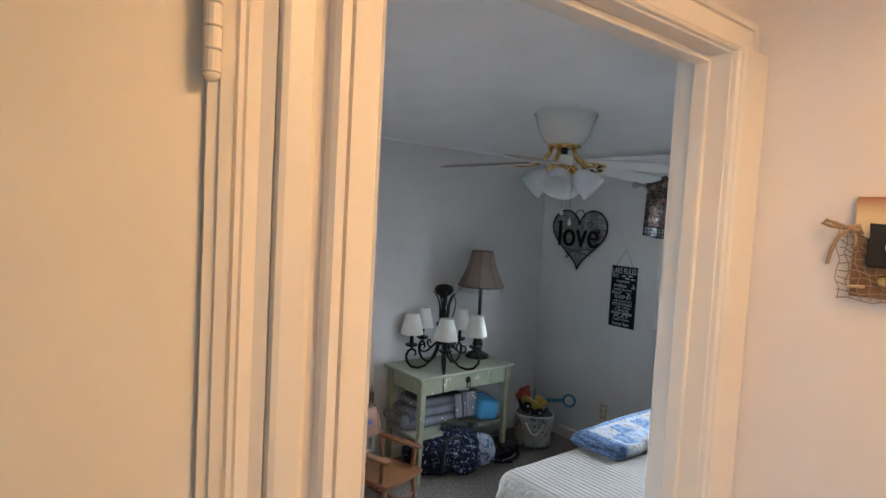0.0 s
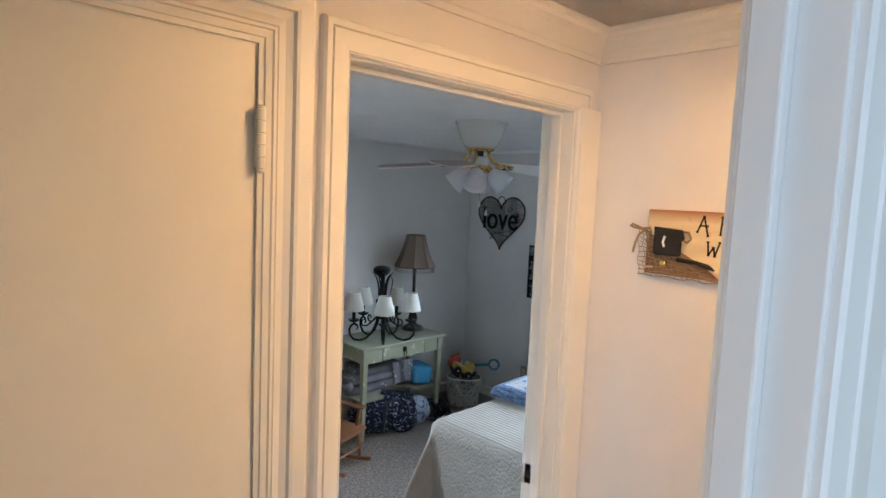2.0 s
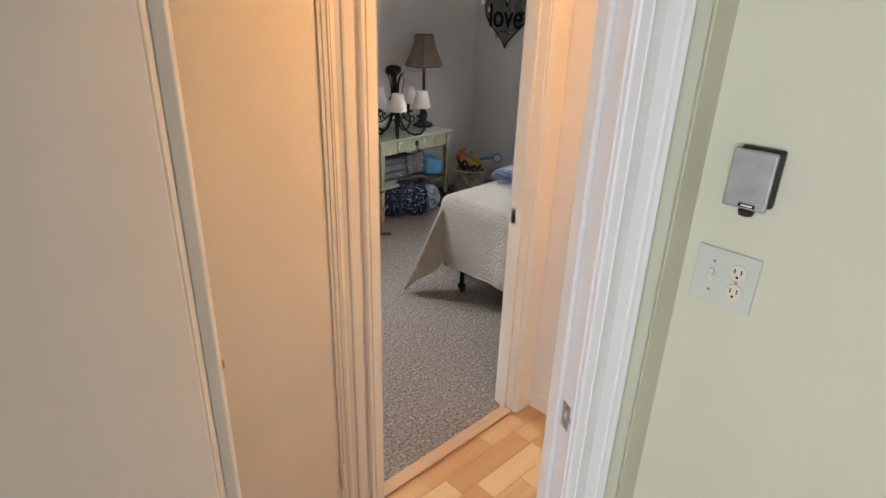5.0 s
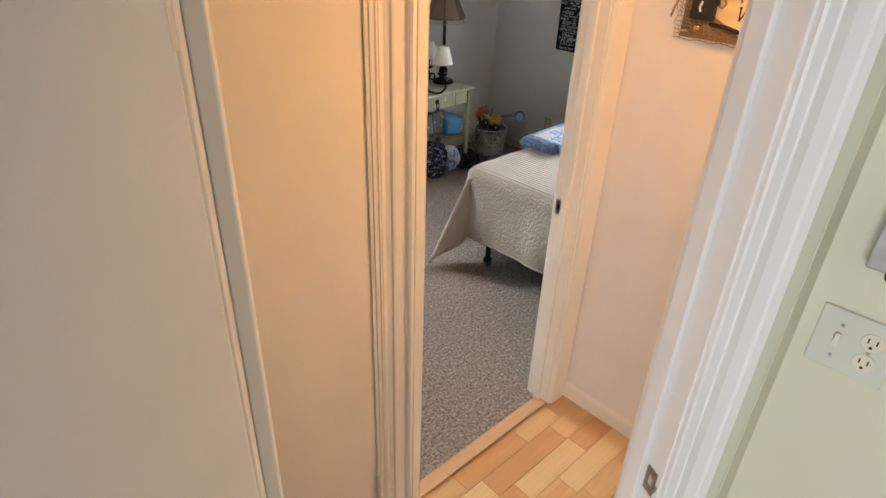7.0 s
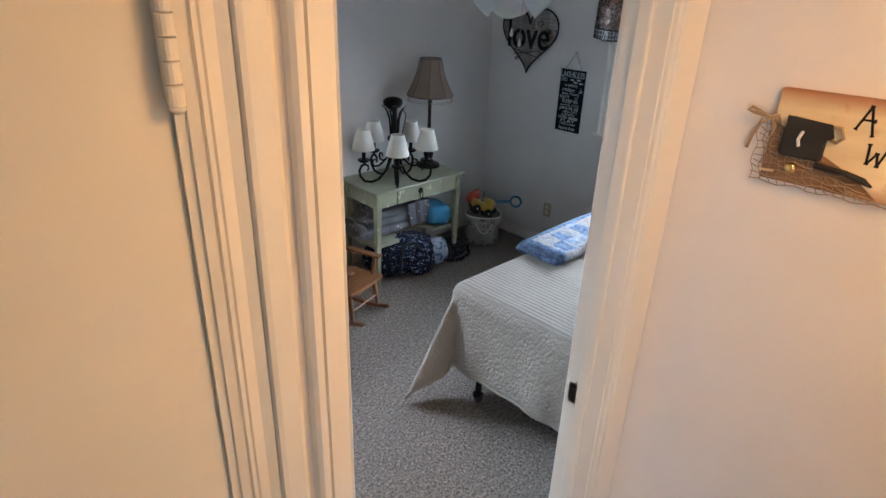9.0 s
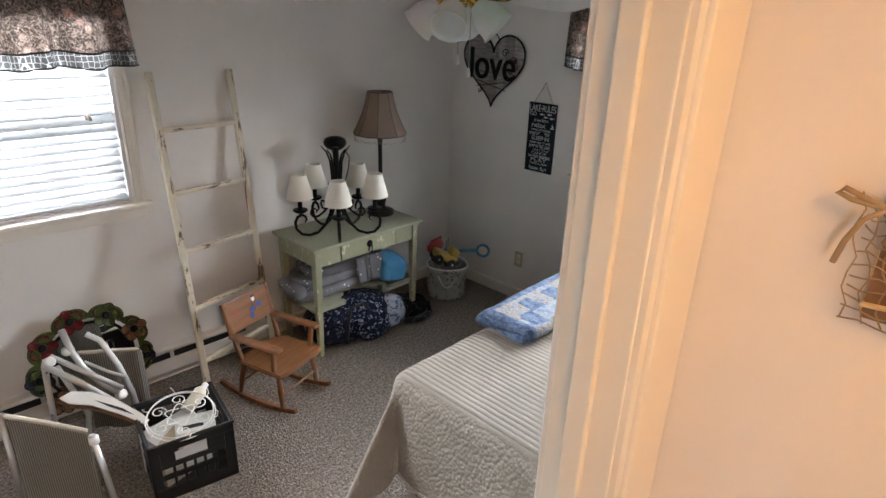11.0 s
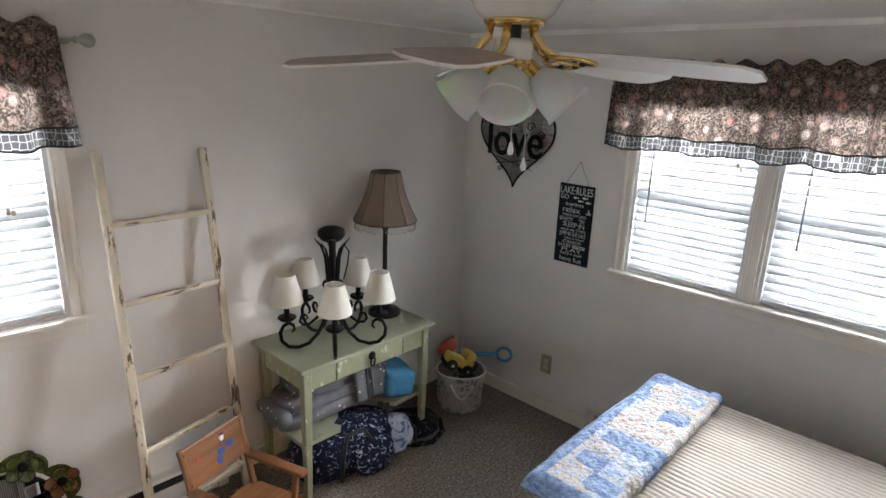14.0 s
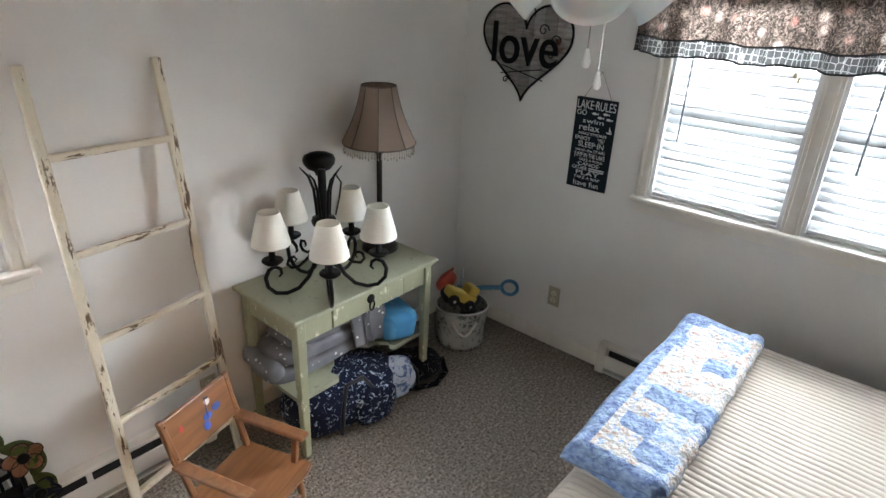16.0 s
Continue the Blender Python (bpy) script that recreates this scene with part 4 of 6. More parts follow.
back = part("backrest", boxed((-0.158, -0.010, 0.0), (0.158, 0.008, 0.165), 0.006, TILT), OAK_X, chair, "oak backrest board with painted pictures")
for cx, cz, rx, rz, mat_ in ((0.02, 0.075, 0.020, 0.014, PAINT_BLUE), (0.065, 0.085, 0.020, 0.014, PAINT_BLUE), (0.005, 0.045, 0.014, 0.018, PAINT_BLUE), (0.035, 0.125, 0.012, 0.014, WHITE), (0.036, 0.136, 0.012, 0.006, DARK), (-0.09, 0.10, 0.009, 0.012, PAINT_RED)):
    part("painted_mark", lathed([(0.001, 0.0), (1.0, 0.0), (1.0, 0.0012), (0.001, 0.0014)], 16, TILT @ Matrix.Translation((cx, -0.0102, cz)) @ Matrix.Rotation(radians(90), 4, "X") @ Matrix.Diagonal((rx, rz, 1, 1)), cap=False), mat_, back)
part("painted_stem", tubed([(0.02, -0.011, 0.075), (0.03, -0.011, 0.145)], 0.0016, 5), PAINT_BLUE, back).matrix_local = TILT
for x in (-0.142, 0.142):
    for z in (0.02, 0.145):
        part("peg", lathed([(0.004, 0), (0.004, 0.002), (0.002, 0.003)], 8, TILT @ Matrix.Translation((x, -0.010, z)) @ Matrix.Rotation(radians(90), 4, "X")), BLACK, back)

# ---- table lamp ----
BRONZE = plain("dark_bronze", (0.024, 0.019, 0.015), 0.3, 0.4, 0.2, bump=0.2, spec=0.3)


def shade_cloth(name, c, glow=0.25):
    n = Nodes(name, 0.85, spec=0.2)
    weave = n.noise(260, 2, n.stretch(1, 1, 0.25))
    n.set("Base Color", n.mix(n.math("MULTIPLY", weave, 0.35), c, tuple(v * 0.7 for v in c)))
    n.bump(weave, 0.2, 0.001)
    tr = n.node("ShaderNodeBsdfTranslucent", {"Color": (*c, 1)})
    mx = n.node("ShaderNodeMixShader", {0: glow, 1: n.bsdf.outputs[0], 2: tr.outputs[0]})
    n.tree.links.new(mx.outputs[0], n.tree.nodes["Material Output"].inputs["Surface"])
    return n.mat


TAUPE = shade_cloth("taupe_shade_cloth", (0.27, 0.205, 0.165), 0.12)
OFFWHITE = shade_cloth("white_shade_cloth", (0.88, 0.85, 0.78), 0.3)
lamp_t = thing("table_lamp", (3.463, 3.992, DZ), "dark bronze table lamp with a taupe bell shade and bead fringe", "lamp")
part("base", lathed([(0.086, 0.0), (0.088, 0.008), (0.082, 0.018), (0.084, 0.022), (0.070, 0.030), (0.040, 0.040), (0.030, 0.055), (0.033, 0.075), (0.038, 0.095), (0.030, 0.125), (0.016, 0.145), (0.020, 0.152), (0.014, 0.160)], 28), BRONZE, lamp_t, smooth=True)
part("column", lathed([(0.0125, 0.155), (0.0125, 0.46), (0.018, 0.466), (0.018, 0.474), (0.012, 0.480), (0.016, 0.49), (0.013, 0.505), (0.020, 0.512), (0.022, 0.522), (0.008, 0.53), (0.006, 0.62)], 16), BRONZE, lamp_t, smooth=False)


def bell_shade(r0, r1, z0, z1, sides, bulge):
    """A shade from radius r0 at z0 up to r1 at z1, its outline bowed inwards, with flat panels."""
    bm = bmesh.new()
    per = 6

    def f(a, b):
        ang = 2 * math.pi * a
        k = (a * sides) % 1.0
        flat = math.cos(math.pi / sides) / math.cos((k - 0.5) * 2 * math.pi / sides)
        r = r0 + (r1 - r0) * (b + bulge * math.sin(math.pi * b))
        scallop = 0.008 * math.sin(math.pi * k) * (1 - b) if bulge > 0.1 else 0
        return Vector((r * flat * math.cos(ang), r * flat * math.sin(ang), z0 + (z1 - z0) * b - scallop))
    return sheet(bm, sides * per, 10, f)


sh = part("shade", bell_shade(0.162, 0.074, 0.515, 0.762, 8, 0.14), TAUPE, lamp_t, "taupe panelled bell shade")
solid(sh, 0.003)
for k in range(8):
    a = 2 * math.pi * k / 8
    pts = []
    for i in range(9):
        b = i / 8
        r = 0.162 + (0.074 - 0.162) * (b + 0.14 * math.sin(math.pi * b))
        pts.append((r * 1.010 * math.cos(a), r * 1.010 * math.sin(a), 0.515 + 0.247 * b))
    part("rib", tubed(pts, 0.0022, 5), plain("dark_piping", (0.10, 0.07, 0.055), 0.1, 0.8) if k == 0 else bpy.data.materials["dark_piping"], sh)
for z, r in ((0.514, 0.1605), (0.763, 0.0735)):
    part("rim", tubed([(r * math.cos(a), r * math.sin(a), z) for a in (2 * math.pi * k / 40 for k in range(40))], 0.003, 5, True), bpy.data.materials["dark_piping"], sh)
BEAD = plain("pearl_bead", (0.52, 0.46, 0.40), 0.1, 0.25, bump=0)
rnd = random.Random(3)
bm = bmesh.new()
for k in range(72):
    a = 2 * math.pi * k / 72
    x, y, l = 0.157 * math.cos(a), 0.157 * math.sin(a), 0.018 + 0.008 * rnd.random() + (0.006 if k % 3 == 0 else 0)
    lathe(bm, [(0.0008, 0.512), (0.0008, 0.512 - l), (0.0028, 0.509 - l), (0.003, 0.504 - l), (0.0008, 0.499 - l)], 6, Matrix.Translation((x, y, 0)))
tagged(part("bead_fringe", bm, BEAD, lamp_t, "fringe of small pearl beads"), kind="stuff")

# ---- chandelier standing on the desk ----
chand = thing("chandelier", (3.045, 3.872, DZ), "black wrought-iron chandelier with five white shades standing on the desk", "chandelier", turn=236)
part("column", lathed([(0.003, 0.15), (0.012, 0.152), (0.03, 0.165), (0.034, 0.18), (0.022, 0.195), (0.016, 0.21), (0.020, 0.26), (0.045, 0.275), (0.050, 0.29), (0.045, 0.305), (0.018, 0.315), (0.017, 0.33), (0.016, 0.50)], 20), BLACK, chand, smooth=True)
part("ceiling_cup", lathed([(0.0165, 0.455), (0.020, 0.470), (0.045, 0.480), (0.062, 0.500), (0.066, 0.520), (0.058, 0.538), (0.030, 0.550), (0.004, 0.553)], 28, Matrix.Translation((0, 0, 0.002)) @ Matrix.Rotation(radians(-14), 4, "Y")), BLACK, chand, "black dome-shaped ceiling cup", True)
for ang_, tip in ((150, 12), (105, 18), (60, 14)):
    stick = Matrix.Translation((0, 0, 0.002)) @ Matrix.Rotation(radians(-14), 4, "Y") @ Matrix.Rotation(radians(ang_ - 150), 4, "Z") @ Matrix.Translation((-0.047, 0, 0.5445)) @ Matrix.Rotation(radians(-34), 4, "Y")
    part("sticker", boxed((-0.005, -0.004, 0.0), (0.005, 0.004, 0.0012), 0.0, stick), WHITE, chand, "small white paper sticker")
for k in range(5):
    a = radians(36 + 72 * k)
    c, s = math.cos(a), math.sin(a)
    part("leaf_strip", tubed([(c * r, s * r, z) for r, z in ((0.022, 0.29), (0.028, 0.36), (0.034, 0.42), (0.052, 0.47), (0.085, 0.505))], [0.008, 0.007, 0.006, 0.005, 0.002], 7), BLACK, chand, smooth=True)
for k in range(5):
    a = radians(72 * k)
    rot = Matrix.Rotation(a, 4, "Z")

    def spin(pts):
        return [rot @ Vector((r, 0, z)) for r, z in pts]

    main = [(0.03, 0.185), (0.045, 0.12), (0.075, 0.06), (0.12, 0.018), (0.17, 0.008), (0.215, 0.02), (0.245, 0.055), (0.25, 0.095), (0.235, 0.125), (0.21, 0.135), (0.19, 0.122), (0.185, 0.10), (0.197, 0.088)]
    arm = part("arm", tubed(spin(main), [0.0085] * 10 + [0.0075, 0.006, 0.004], 8), BLACK, chand, smooth=True)
    part("scroll", tubed(spin([(0.05, 0.17), (0.085, 0.135), (0.115, 0.115), (0.145, 0.115), (0.16, 0.135), (0.152, 0.158), (0.132, 0.162), (0.122, 0.148), (0.13, 0.137)]), [0.0065] * 6 + [0.0055, 0.0045, 0.003], 7), BLACK, arm, smooth=True)
    at = rot @ Matrix.Translation((0.218, 0, 0))
    part("cup", lathed([(0.006, 0.13), (0.008, 0.145), (0.030, 0.152), (0.042, 0.163), (0.040, 0.168), (0.018, 0.162), (0.014, 0.168)], 20, at), BLACK, arm, smooth=True)
    part("candle_sleeve", lathed([(0.0125, 0.16), (0.0125, 0.235)], 14, at), BLACK, arm)
    s_ = part("shade", lathed([(0.074, 0.234), (0.0735, 0.238), (0.0685, 0.262), (0.042, 0.362), (0.041, 0.365)], 28, at, cap=False), OFFWHITE, arm, "small white pleated clip-on shade", True)
    solid(s_, 0.002)
part("chain_wire", tubed([(0.03, 0.05, 0.49), (-0.02, 0.075, 0.44), (-0.05, 0.07, 0.37), (-0.03, 0.05, 0.30)], 0.0035, 6), BLACK, chand)

# ---- ceiling fan ----
FAN_WHITE = plain("glossy_white_enamel", (0.74, 0.71, 0.66), 0.03, 0.18, bump=0)
fan = thing("ceiling_fan", (2.726, 2.677, ROOM_H + 0.018), "white and brass five-blade ceiling fan with frosted glass shades", "fan")
part("canopy", lathed([(0.135, 0.0), (0.142, -0.010), (0.142, -0.026), (0.131, -0.034), (0.134, -0.046), (0.127, -0.058), (0.113, -0.106), (0.094, -0.142), (0.075, -0.158), (0.03, -0.162)], 40), FAN_WHITE, fan, smooth=True)
part("brass_band", lathed([(0.074, -0.158), (0.076, -0.163), (0.070, -0.171), (0.04, -0.175)], 36), BRASS, fan, "polished brass band", True)
part("shaft", lathed([(0.018, -0.167), (0.018, -0.22)], 16), DARK, fan)
part("light_housing", lathed([(0.02, -0.200), (0.045, -0.205), (0.048, -0.215), (0.047, -0.245), (0.040, -0.252)], 28), FAN_WHITE, fan, smooth=True)
part("light_collar", lathed([(0.042, -0.248), (0.05, -0.254), (0.046, -0.270), (0.02, -0.277)], 28), BRASS, fan, "polished brass collar", True)


def blade_wood():
    n = Nodes("bleached_oak_blade", 0.3)
    g = n.noise(3.0, 6, n.stretch(1.2, 22, 22), 0.6, 0.4)
    n.set("Base Color", n.ramp(g, (0.3, (0.22, 0.14, 0.10)), (0.65, (0.33, 0.23, 0.175))))
    n.bump(g, 0.1, 0.001)
    return n.mat


BLADE, BLADE_EDGE = blade_wood(), plain("white_blade_face", (0.72, 0.70, 0.67), 0.03, 0.35, bump=0.02)
for k, ang in enumerate((-158, -86, -14, 58, 130)):
    m = Matrix.Rotation(radians(ang), 4, "Z")
    tilt = m @ Matrix.Translation((0, 0, -0.233)) @ Matrix.Rotation(radians(4.5), 4, "Y") @ Matrix.Rotation(radians(-11), 4, "X")
    pts = [(0.155, -0.048), (0.28, -0.060), (0.46, -0.066), (0.535, -0.058), (0.562, -0.030), (0.562, 0.030), (0.535, 0.058), (0.46, 0.066), (0.28, 0.060), (0.155, 0.048), (0.145, 0.0)]
    b = part("blade", outline(bmesh.new(), pts, -0.003, 0.003, tilt), BLADE_EDGE, fan, "fan blade, white below and oak above")
    part("upper_face", outline(bmesh.new(), [(x * 0.999, y * 0.998) for x, y in pts], 0.0031, 0.0042, tilt), BLADE, b, "bleached oak upper face")
    br = part("blade_bracket", tubed([m @ Vector(p) for p in ((0.055, 0, -0.168), (0.062, 0, -0.198), (0.085, 0, -0.226), (0.125, 0, -0.244))], [0.009, 0.010, 0.009, 0.007], 8), BRASS, fan, "curved brass blade bracket", True)
    part("bracket_loop", tubed([tilt @ Vector((0.165 + 0.055 * math.cos(a), 0.032 * math.sin(a), -0.006)) for a in (2 * math.pi * j / 24 for j in range(24))], 0.0055, 6, True), BRASS, br, smooth=True)
    for p in ((0.18, 0.02), (0.18, -0.02), (0.21, 0.0)):
        part("screw", lathed([(0.006, -0.012), (0.008, -0.008), (0.008, -0.003)], 8, tilt @ Matrix.Translation((*p, 0))), BRONZE, b)


def frosted():
    n = Nodes("frosted_glass", 0.45, spec=0.5)
    n.set("Base Color", n.ramp(n.noise(12, 3), (0.3, (0.74, 0.74, 0.73)), (0.7, (0.82, 0.82, 0.81))))
    n.set("Subsurface Weight", 0.3)
    tr = n.node("ShaderNodeBsdfTranslucent", {"Color": (0.9, 0.9, 0.9, 1)})
    mx = n.node("ShaderNodeMixShader", {0: 0.45, 1: n.bsdf.outputs[0], 2: tr.outputs[0]})
    n.tree.links.new(mx.outputs[0], n.tree.nodes["Material Output"].inputs["Surface"])
    return n.mat


FROST = frosted()
for ang in (212, 302, 122, 32):
    m = Matrix.Rotation(radians(ang), 4, "Z") @ Matrix.Translation((0.035, 0, -0.256)) @ Matrix.Rotation(radians(180 - 48), 4, "Y")
    sock = part("socket", lathed([(0.017, 0.0), (0.019, 0.012), (0.019, 0.032), (0.023, 0.036), (0.021, 0.042)], 18, m), BRASS, fan, "brass lamp socket", True)
    g = part("glass_shade", lathed([(0.021, 0.036), (0.027, 0.046), (0.043, 0.066), (0.053, 0.092), (0.055, 0.115), (0.056, 0.132), (0.062, 0.146)], 28, m, cap=False), FROST, sock, "frosted tulip glass shade", True)
    solid(g, 0.003)
for x, y, l in ((-0.03, -0.035, 0.19), (0.035, -0.03, 0.235)):
    ch = part("pull_chain", tubed([(x, y, -0.25), (x, y, -0.25 - l)], 0.0013, 5), CHROME, fan)
    part("chain_pull", lathed([(0.002, 0.0), (0.004, -0.006), (0.0085, -0.024), (0.006, -0.032), (0.001, -0.034)], 12, Matrix.Translation((x, y, -0.25 - l))), WHITE, ch, "white drop-shaped chain pull", True)

# ---- wall pieces of the bedroom ----
EASTWARD = Matrix(((0, 0, -1, 0), (-1, 0, 0, 0), (0, 1, 0, 0), (0, 0, 0, 1)))


def on_east(y, z, off=0.0):
    """A frame on the east wall: x to the viewer's right, y up, z into the room."""
    m = EASTWARD.copy()
    m.translation = (ROOM_X - off, y, z)
    return m


def barn_boards():
    n = Nodes("weathered_barn_boards", 0.85, spec=0.2)
    info = n.node("ShaderNodeObjectInfo").outputs["Random"]
    g = n.noise(3, 8, n.stretch(18, 2.2, 18), 0.7, 0.5)
    grey = n.ramp(g, (0.28, (0.05, 0.042, 0.036)), (0.45, (0.26, 0.24, 0.225)), (0.68, (0.44, 0.42, 0.40)))
    rust = n.ramp(n.noise(7, 6), (0.55, (0, 0, 0)), (0.66, (1, 1, 1)))
    pale = n.ramp(n.noise(5, 5, n.stretch(3, 1, 1)), (0.52, (0, 0, 0)), (0.70, (0.8, 0.8, 0.8)))
    col = n.mix(rust, grey, (0.10, 0.035, 0.018))
    col = n.mix(pale, col, (0.48, 0.48, 0.47))
    n.set("Base Color", n.mix(n.math("MULTIPLY", info, 0.5), col, (0.10, 0.088, 0.08)))
    n.bump(g, 0.5, 0.004)
    return n.mat


heart = thing("heart_sign", (ROOM_X - 0.02, 3.788, 1.33), "rusty metal heart sign with weathered grey boards and love lettering", "sign")
HM = EASTWARD.copy()


def heart_at(t):
    """The heart's edge: t from 0 at the tip round to 1."""
    a = math.pi + 2 * math.pi * t
    x = 16 * math.sin(a) ** 3
    y = 13 * math.cos(a) - 5 * math.cos(2 * a) - 2 * math.cos(3 * a) - math.cos(4 * a)
    return x / 16 * 0.258, (y + 17) / 29 * 0.455


edge = [heart_at(k / 80) for k in range(80)]
part("metal_rim", tubed([HM @ Vector((x, y, 0.008)) for x, y in edge], 0.006, 6, True), BLACK, heart, "black metal rim")
BARN = barn_boards()
fine = [heart_at(k / 600) for k in range(600)]
cuts = [-0.258, -0.19, -0.125, -0.075, -0.02, 0.04, 0.10, 0.17, 0.2585]
for x0, x1 in zip(cuts, cuts[1:]):
    bm = bmesh.new()
    steps, lo, hi = 8, [], []
    for i in range(steps + 1):
        x = x0 + 0.0012 + (x1 - x0 - 0.0024) * i / steps
        ys = sorted(y for px, y in fine if abs(px - x) < 0.006)
        if not ys:
            continue
        lo.append((x, ys[0])), hi.append((x, ys[-1] - 0.001))
    if len(lo) > 1:
        part("board", outline(bm, lo + hi[::-1], 0.0, 0.008, HM), BARN, heart)
part("lettering", words("love", 0.25, HM @ Matrix.Translation((-0.005, 0.262, 0.014)) @ Matrix.Diagonal((0.95, 1.12, 1, 1)), 0.005, weight=0.0015), BLACK, heart, "black iron letters")
for a, b in (((-0.13, 0.125), (0.11, 0.165)), ((-0.13, 0.165), (0.12, 0.112))):
    part("twig", tubed([HM @ Vector((*a, 0.013)), HM @ Vector((*b, 0.013))], 0.0028, 6), BLACK, heart)
part("hanger", tubed([HM @ Vector((0.045 * math.cos(a), 0.40 + 0.06 * math.sin(a), 0.006)) for a in (math.pi * k / 12 for k in range(13))], 0.0035, 6), BLACK, heart)
for x, y, r in ((0.17, 0.30, 0.03), (0.155, 0.235, 0.022), (0.10, 0.345, 0.03), (-0.10, 0.095, 0.018)):
    part("scroll", tubed([HM @ Vector((x + r * (1 - k / 18) * math.cos(k * 0.55), y + r * (1 - k / 18) * math.sin(k * 0.55), 0.012)) for k in range(15)], 0.003, 5), BLACK, heart)

NAVY = plain("navy_board", (0.008, 0.014, 0.020), 0.15, 0.6, bump=0.1, spec=0.15)
CHALK = plain("white_sign_lettering", (0.62, 0.63, 0.62), 0.05, 0.7, bump=0)
rules = thing("rules_sign", (ROOM_X, 3.3725, 0.957), "dark navy hanging board with white lake rules lettering", "sign")
RM = EASTWARD.copy()
part("board", boxed((-0.105, 0.0, 0.002), (0.105, 0.44, 0.012), 0.0015, RM), NAVY, rules)
part("string", tubed([RM @ Vector(p) for p in ((-0.07, 0.436, 0.014), (0.004, 0.562, 0.006), (0.075, 0.436, 0.014))], 0.0016, 5), plain("jute", (0.25, 0.18, 0.11), 0.2, 0.9), rules, "brown hanging string")
part("nail", lathed([(0.003, 0.0), (0.003, 0.01), (0.005, 0.011)], 8, RM @ Matrix.Translation((0.004, 0.560, 0))), STEEL, rules)
LINES = [("LAKE\u00b7RULES", 0.405, 0.047, 0, 0.80, 1.25), ("GO", 0.368, 0.035, -0.07, 1, 1), ("swim", 0.332, 0.036, -0.005, 1.5, 0.9), ("relax", 0.300, 0.044, -0.022, 1.25, 1), ("MAKE S'MORES", 0.270, 0.020, 0, 1.1, 1), ("ENJOY", 0.247, 0.027, -0.048, 1.05, 1), ("WILD-", 0.252, 0.015, 0.05, 1, 1), ("LIFE", 0.240, 0.015, 0.05, 1, 1), ("SLEEP\u00b7IN", 0.218, 0.034, 0, 1.08, 1.1), ("watch the STARS", 0.191, 0.020, 0, 1.12, 1), ("JUMP IN THE LAKE", 0.166, 0.024, 0, 0.82, 1.3), ("TAKE A WALK", 0.143, 0.018, 0.01, 1.1, 1), ("\u00b7CANOE\u00b7", 0.122, 0.024, 0, 1.35, 1), ("GATHER", 0.100, 0.021, -0.045, 1.0, 1.2), ("PLAY", 0.077, 0.032, 0, 1.75, 0.95), ("TAKE A NAP", 0.054, 0.020, 0, 1.25, 1), ("have fun", 0.024, 0.036, 0, 1.15, 1.05)]
for text, y, size, x, sx, sy in LINES:
    part("lettering", words(text, size, RM @ Matrix.Translation((x, y, 0.0126)) @ Matrix.Diagonal((sx, sy, 1, 1)), 0.0004), CHALK, rules, "white painted lettering")
for y in (0.105, 0.095):
    part("lettering_bar", boxed((0.005, y - 0.003, 0.0122), (0.085, y + 0.003, 0.0128), 0, RM), CHALK, rules)
for x, y in ((0.0, 0.370), (0.055, 0.374), (0.03, 0.355), (0.075, 0.352)):
    part("fish", outline(bmesh.new(), [(-0.018, 0.0), (-0.010, 0.006), (0.002, 0.006), (0.010, 0.001), (0.017, 0.006), (0.017, -0.006), (0.010, -0.001), (0.002, -0.006), (-0.010, -0.006)], 0.0122, 0.0128, RM @ Matrix.Translation((x, y, 0))), CHALK, rules)
part("sailboat", outline(bmesh.new(), [(-0.016, 0.0), (0.016, 0.0), (0.012, -0.007), (-0.012, -0.007)], 0.0122, 0.0128, RM @ Matrix.Translation((0.082, 0.295, 0))), CHALK, rules)
part("sail", outline(bmesh.new(), [(-0.002, 0.002), (-0.002, 0.026), (0.012, 0.002)], 0.0122, 0.0128, RM @ Matrix.Translation((0.082, 0.295, 0))), CHALK, rules)


ALMOND = plain("almond_plastic", (0.44, 0.39, 0.28), 0.04, 0.35, bump=0)


def outlet(m, label, name="wall_outlet"):
    """A duplex outlet with its plate; m: x right, y up, z into the room."""
    o = thing(name, (0, 0, 0), label, "outlet")
    o.matrix_world = m
    part("plate", boxed((-0.035, -0.057, 0.0), (0.035, 0.057, 0.006), 0.003), ALMOND, o)
    sockets(o, 0.0)
    return o


def sockets(o, x):
    for y in (-0.020, 0.020):
        s = part("socket", lathed([(0.0165, 0.0055), (0.0165, 0.0078), (0.015, 0.0085)], 22, Matrix.Translation((x, y, 0))), IVORY, o)
        for dx in (-0.006, 0.006):
            part("slot", boxed((x + dx - 0.0011, y - 0.001, 0.0084), (x + dx + 0.0011, y + 0.008, 0.0089)), DARK, s)
        part("ground_hole", lathed([(0.0026, 0.0084), (0.0026, 0.0089)], 10, Matrix.Translation((x, y - 0.008, 0))), DARK, s)
    part("screw", lathed([(0.003, 0.006), (0.003, 0.0075)], 10, Matrix.Translation((x, 0, 0))), STEEL, o)


outlet(on_east(3.468, 0.306), "ivory wall outlet on the grey wall")
NORTHWARD = Matrix(((1, 0, 0, 0), (0, 0, -1, 0), (0, 1, 0, 0), (0, 0, 0, 1)))
m = NORTHWARD.copy()
m.translation = (2.625, ROOM_Y, 0.24)
outlet(m, "ivory wall outlet behind the ladder")


# ---- electric baseboard heaters ----
HEAT_PAINT = plain("heater_enamel", (0.66, 0.63, 0.57), 0.04, 0.4, bump=0.05)


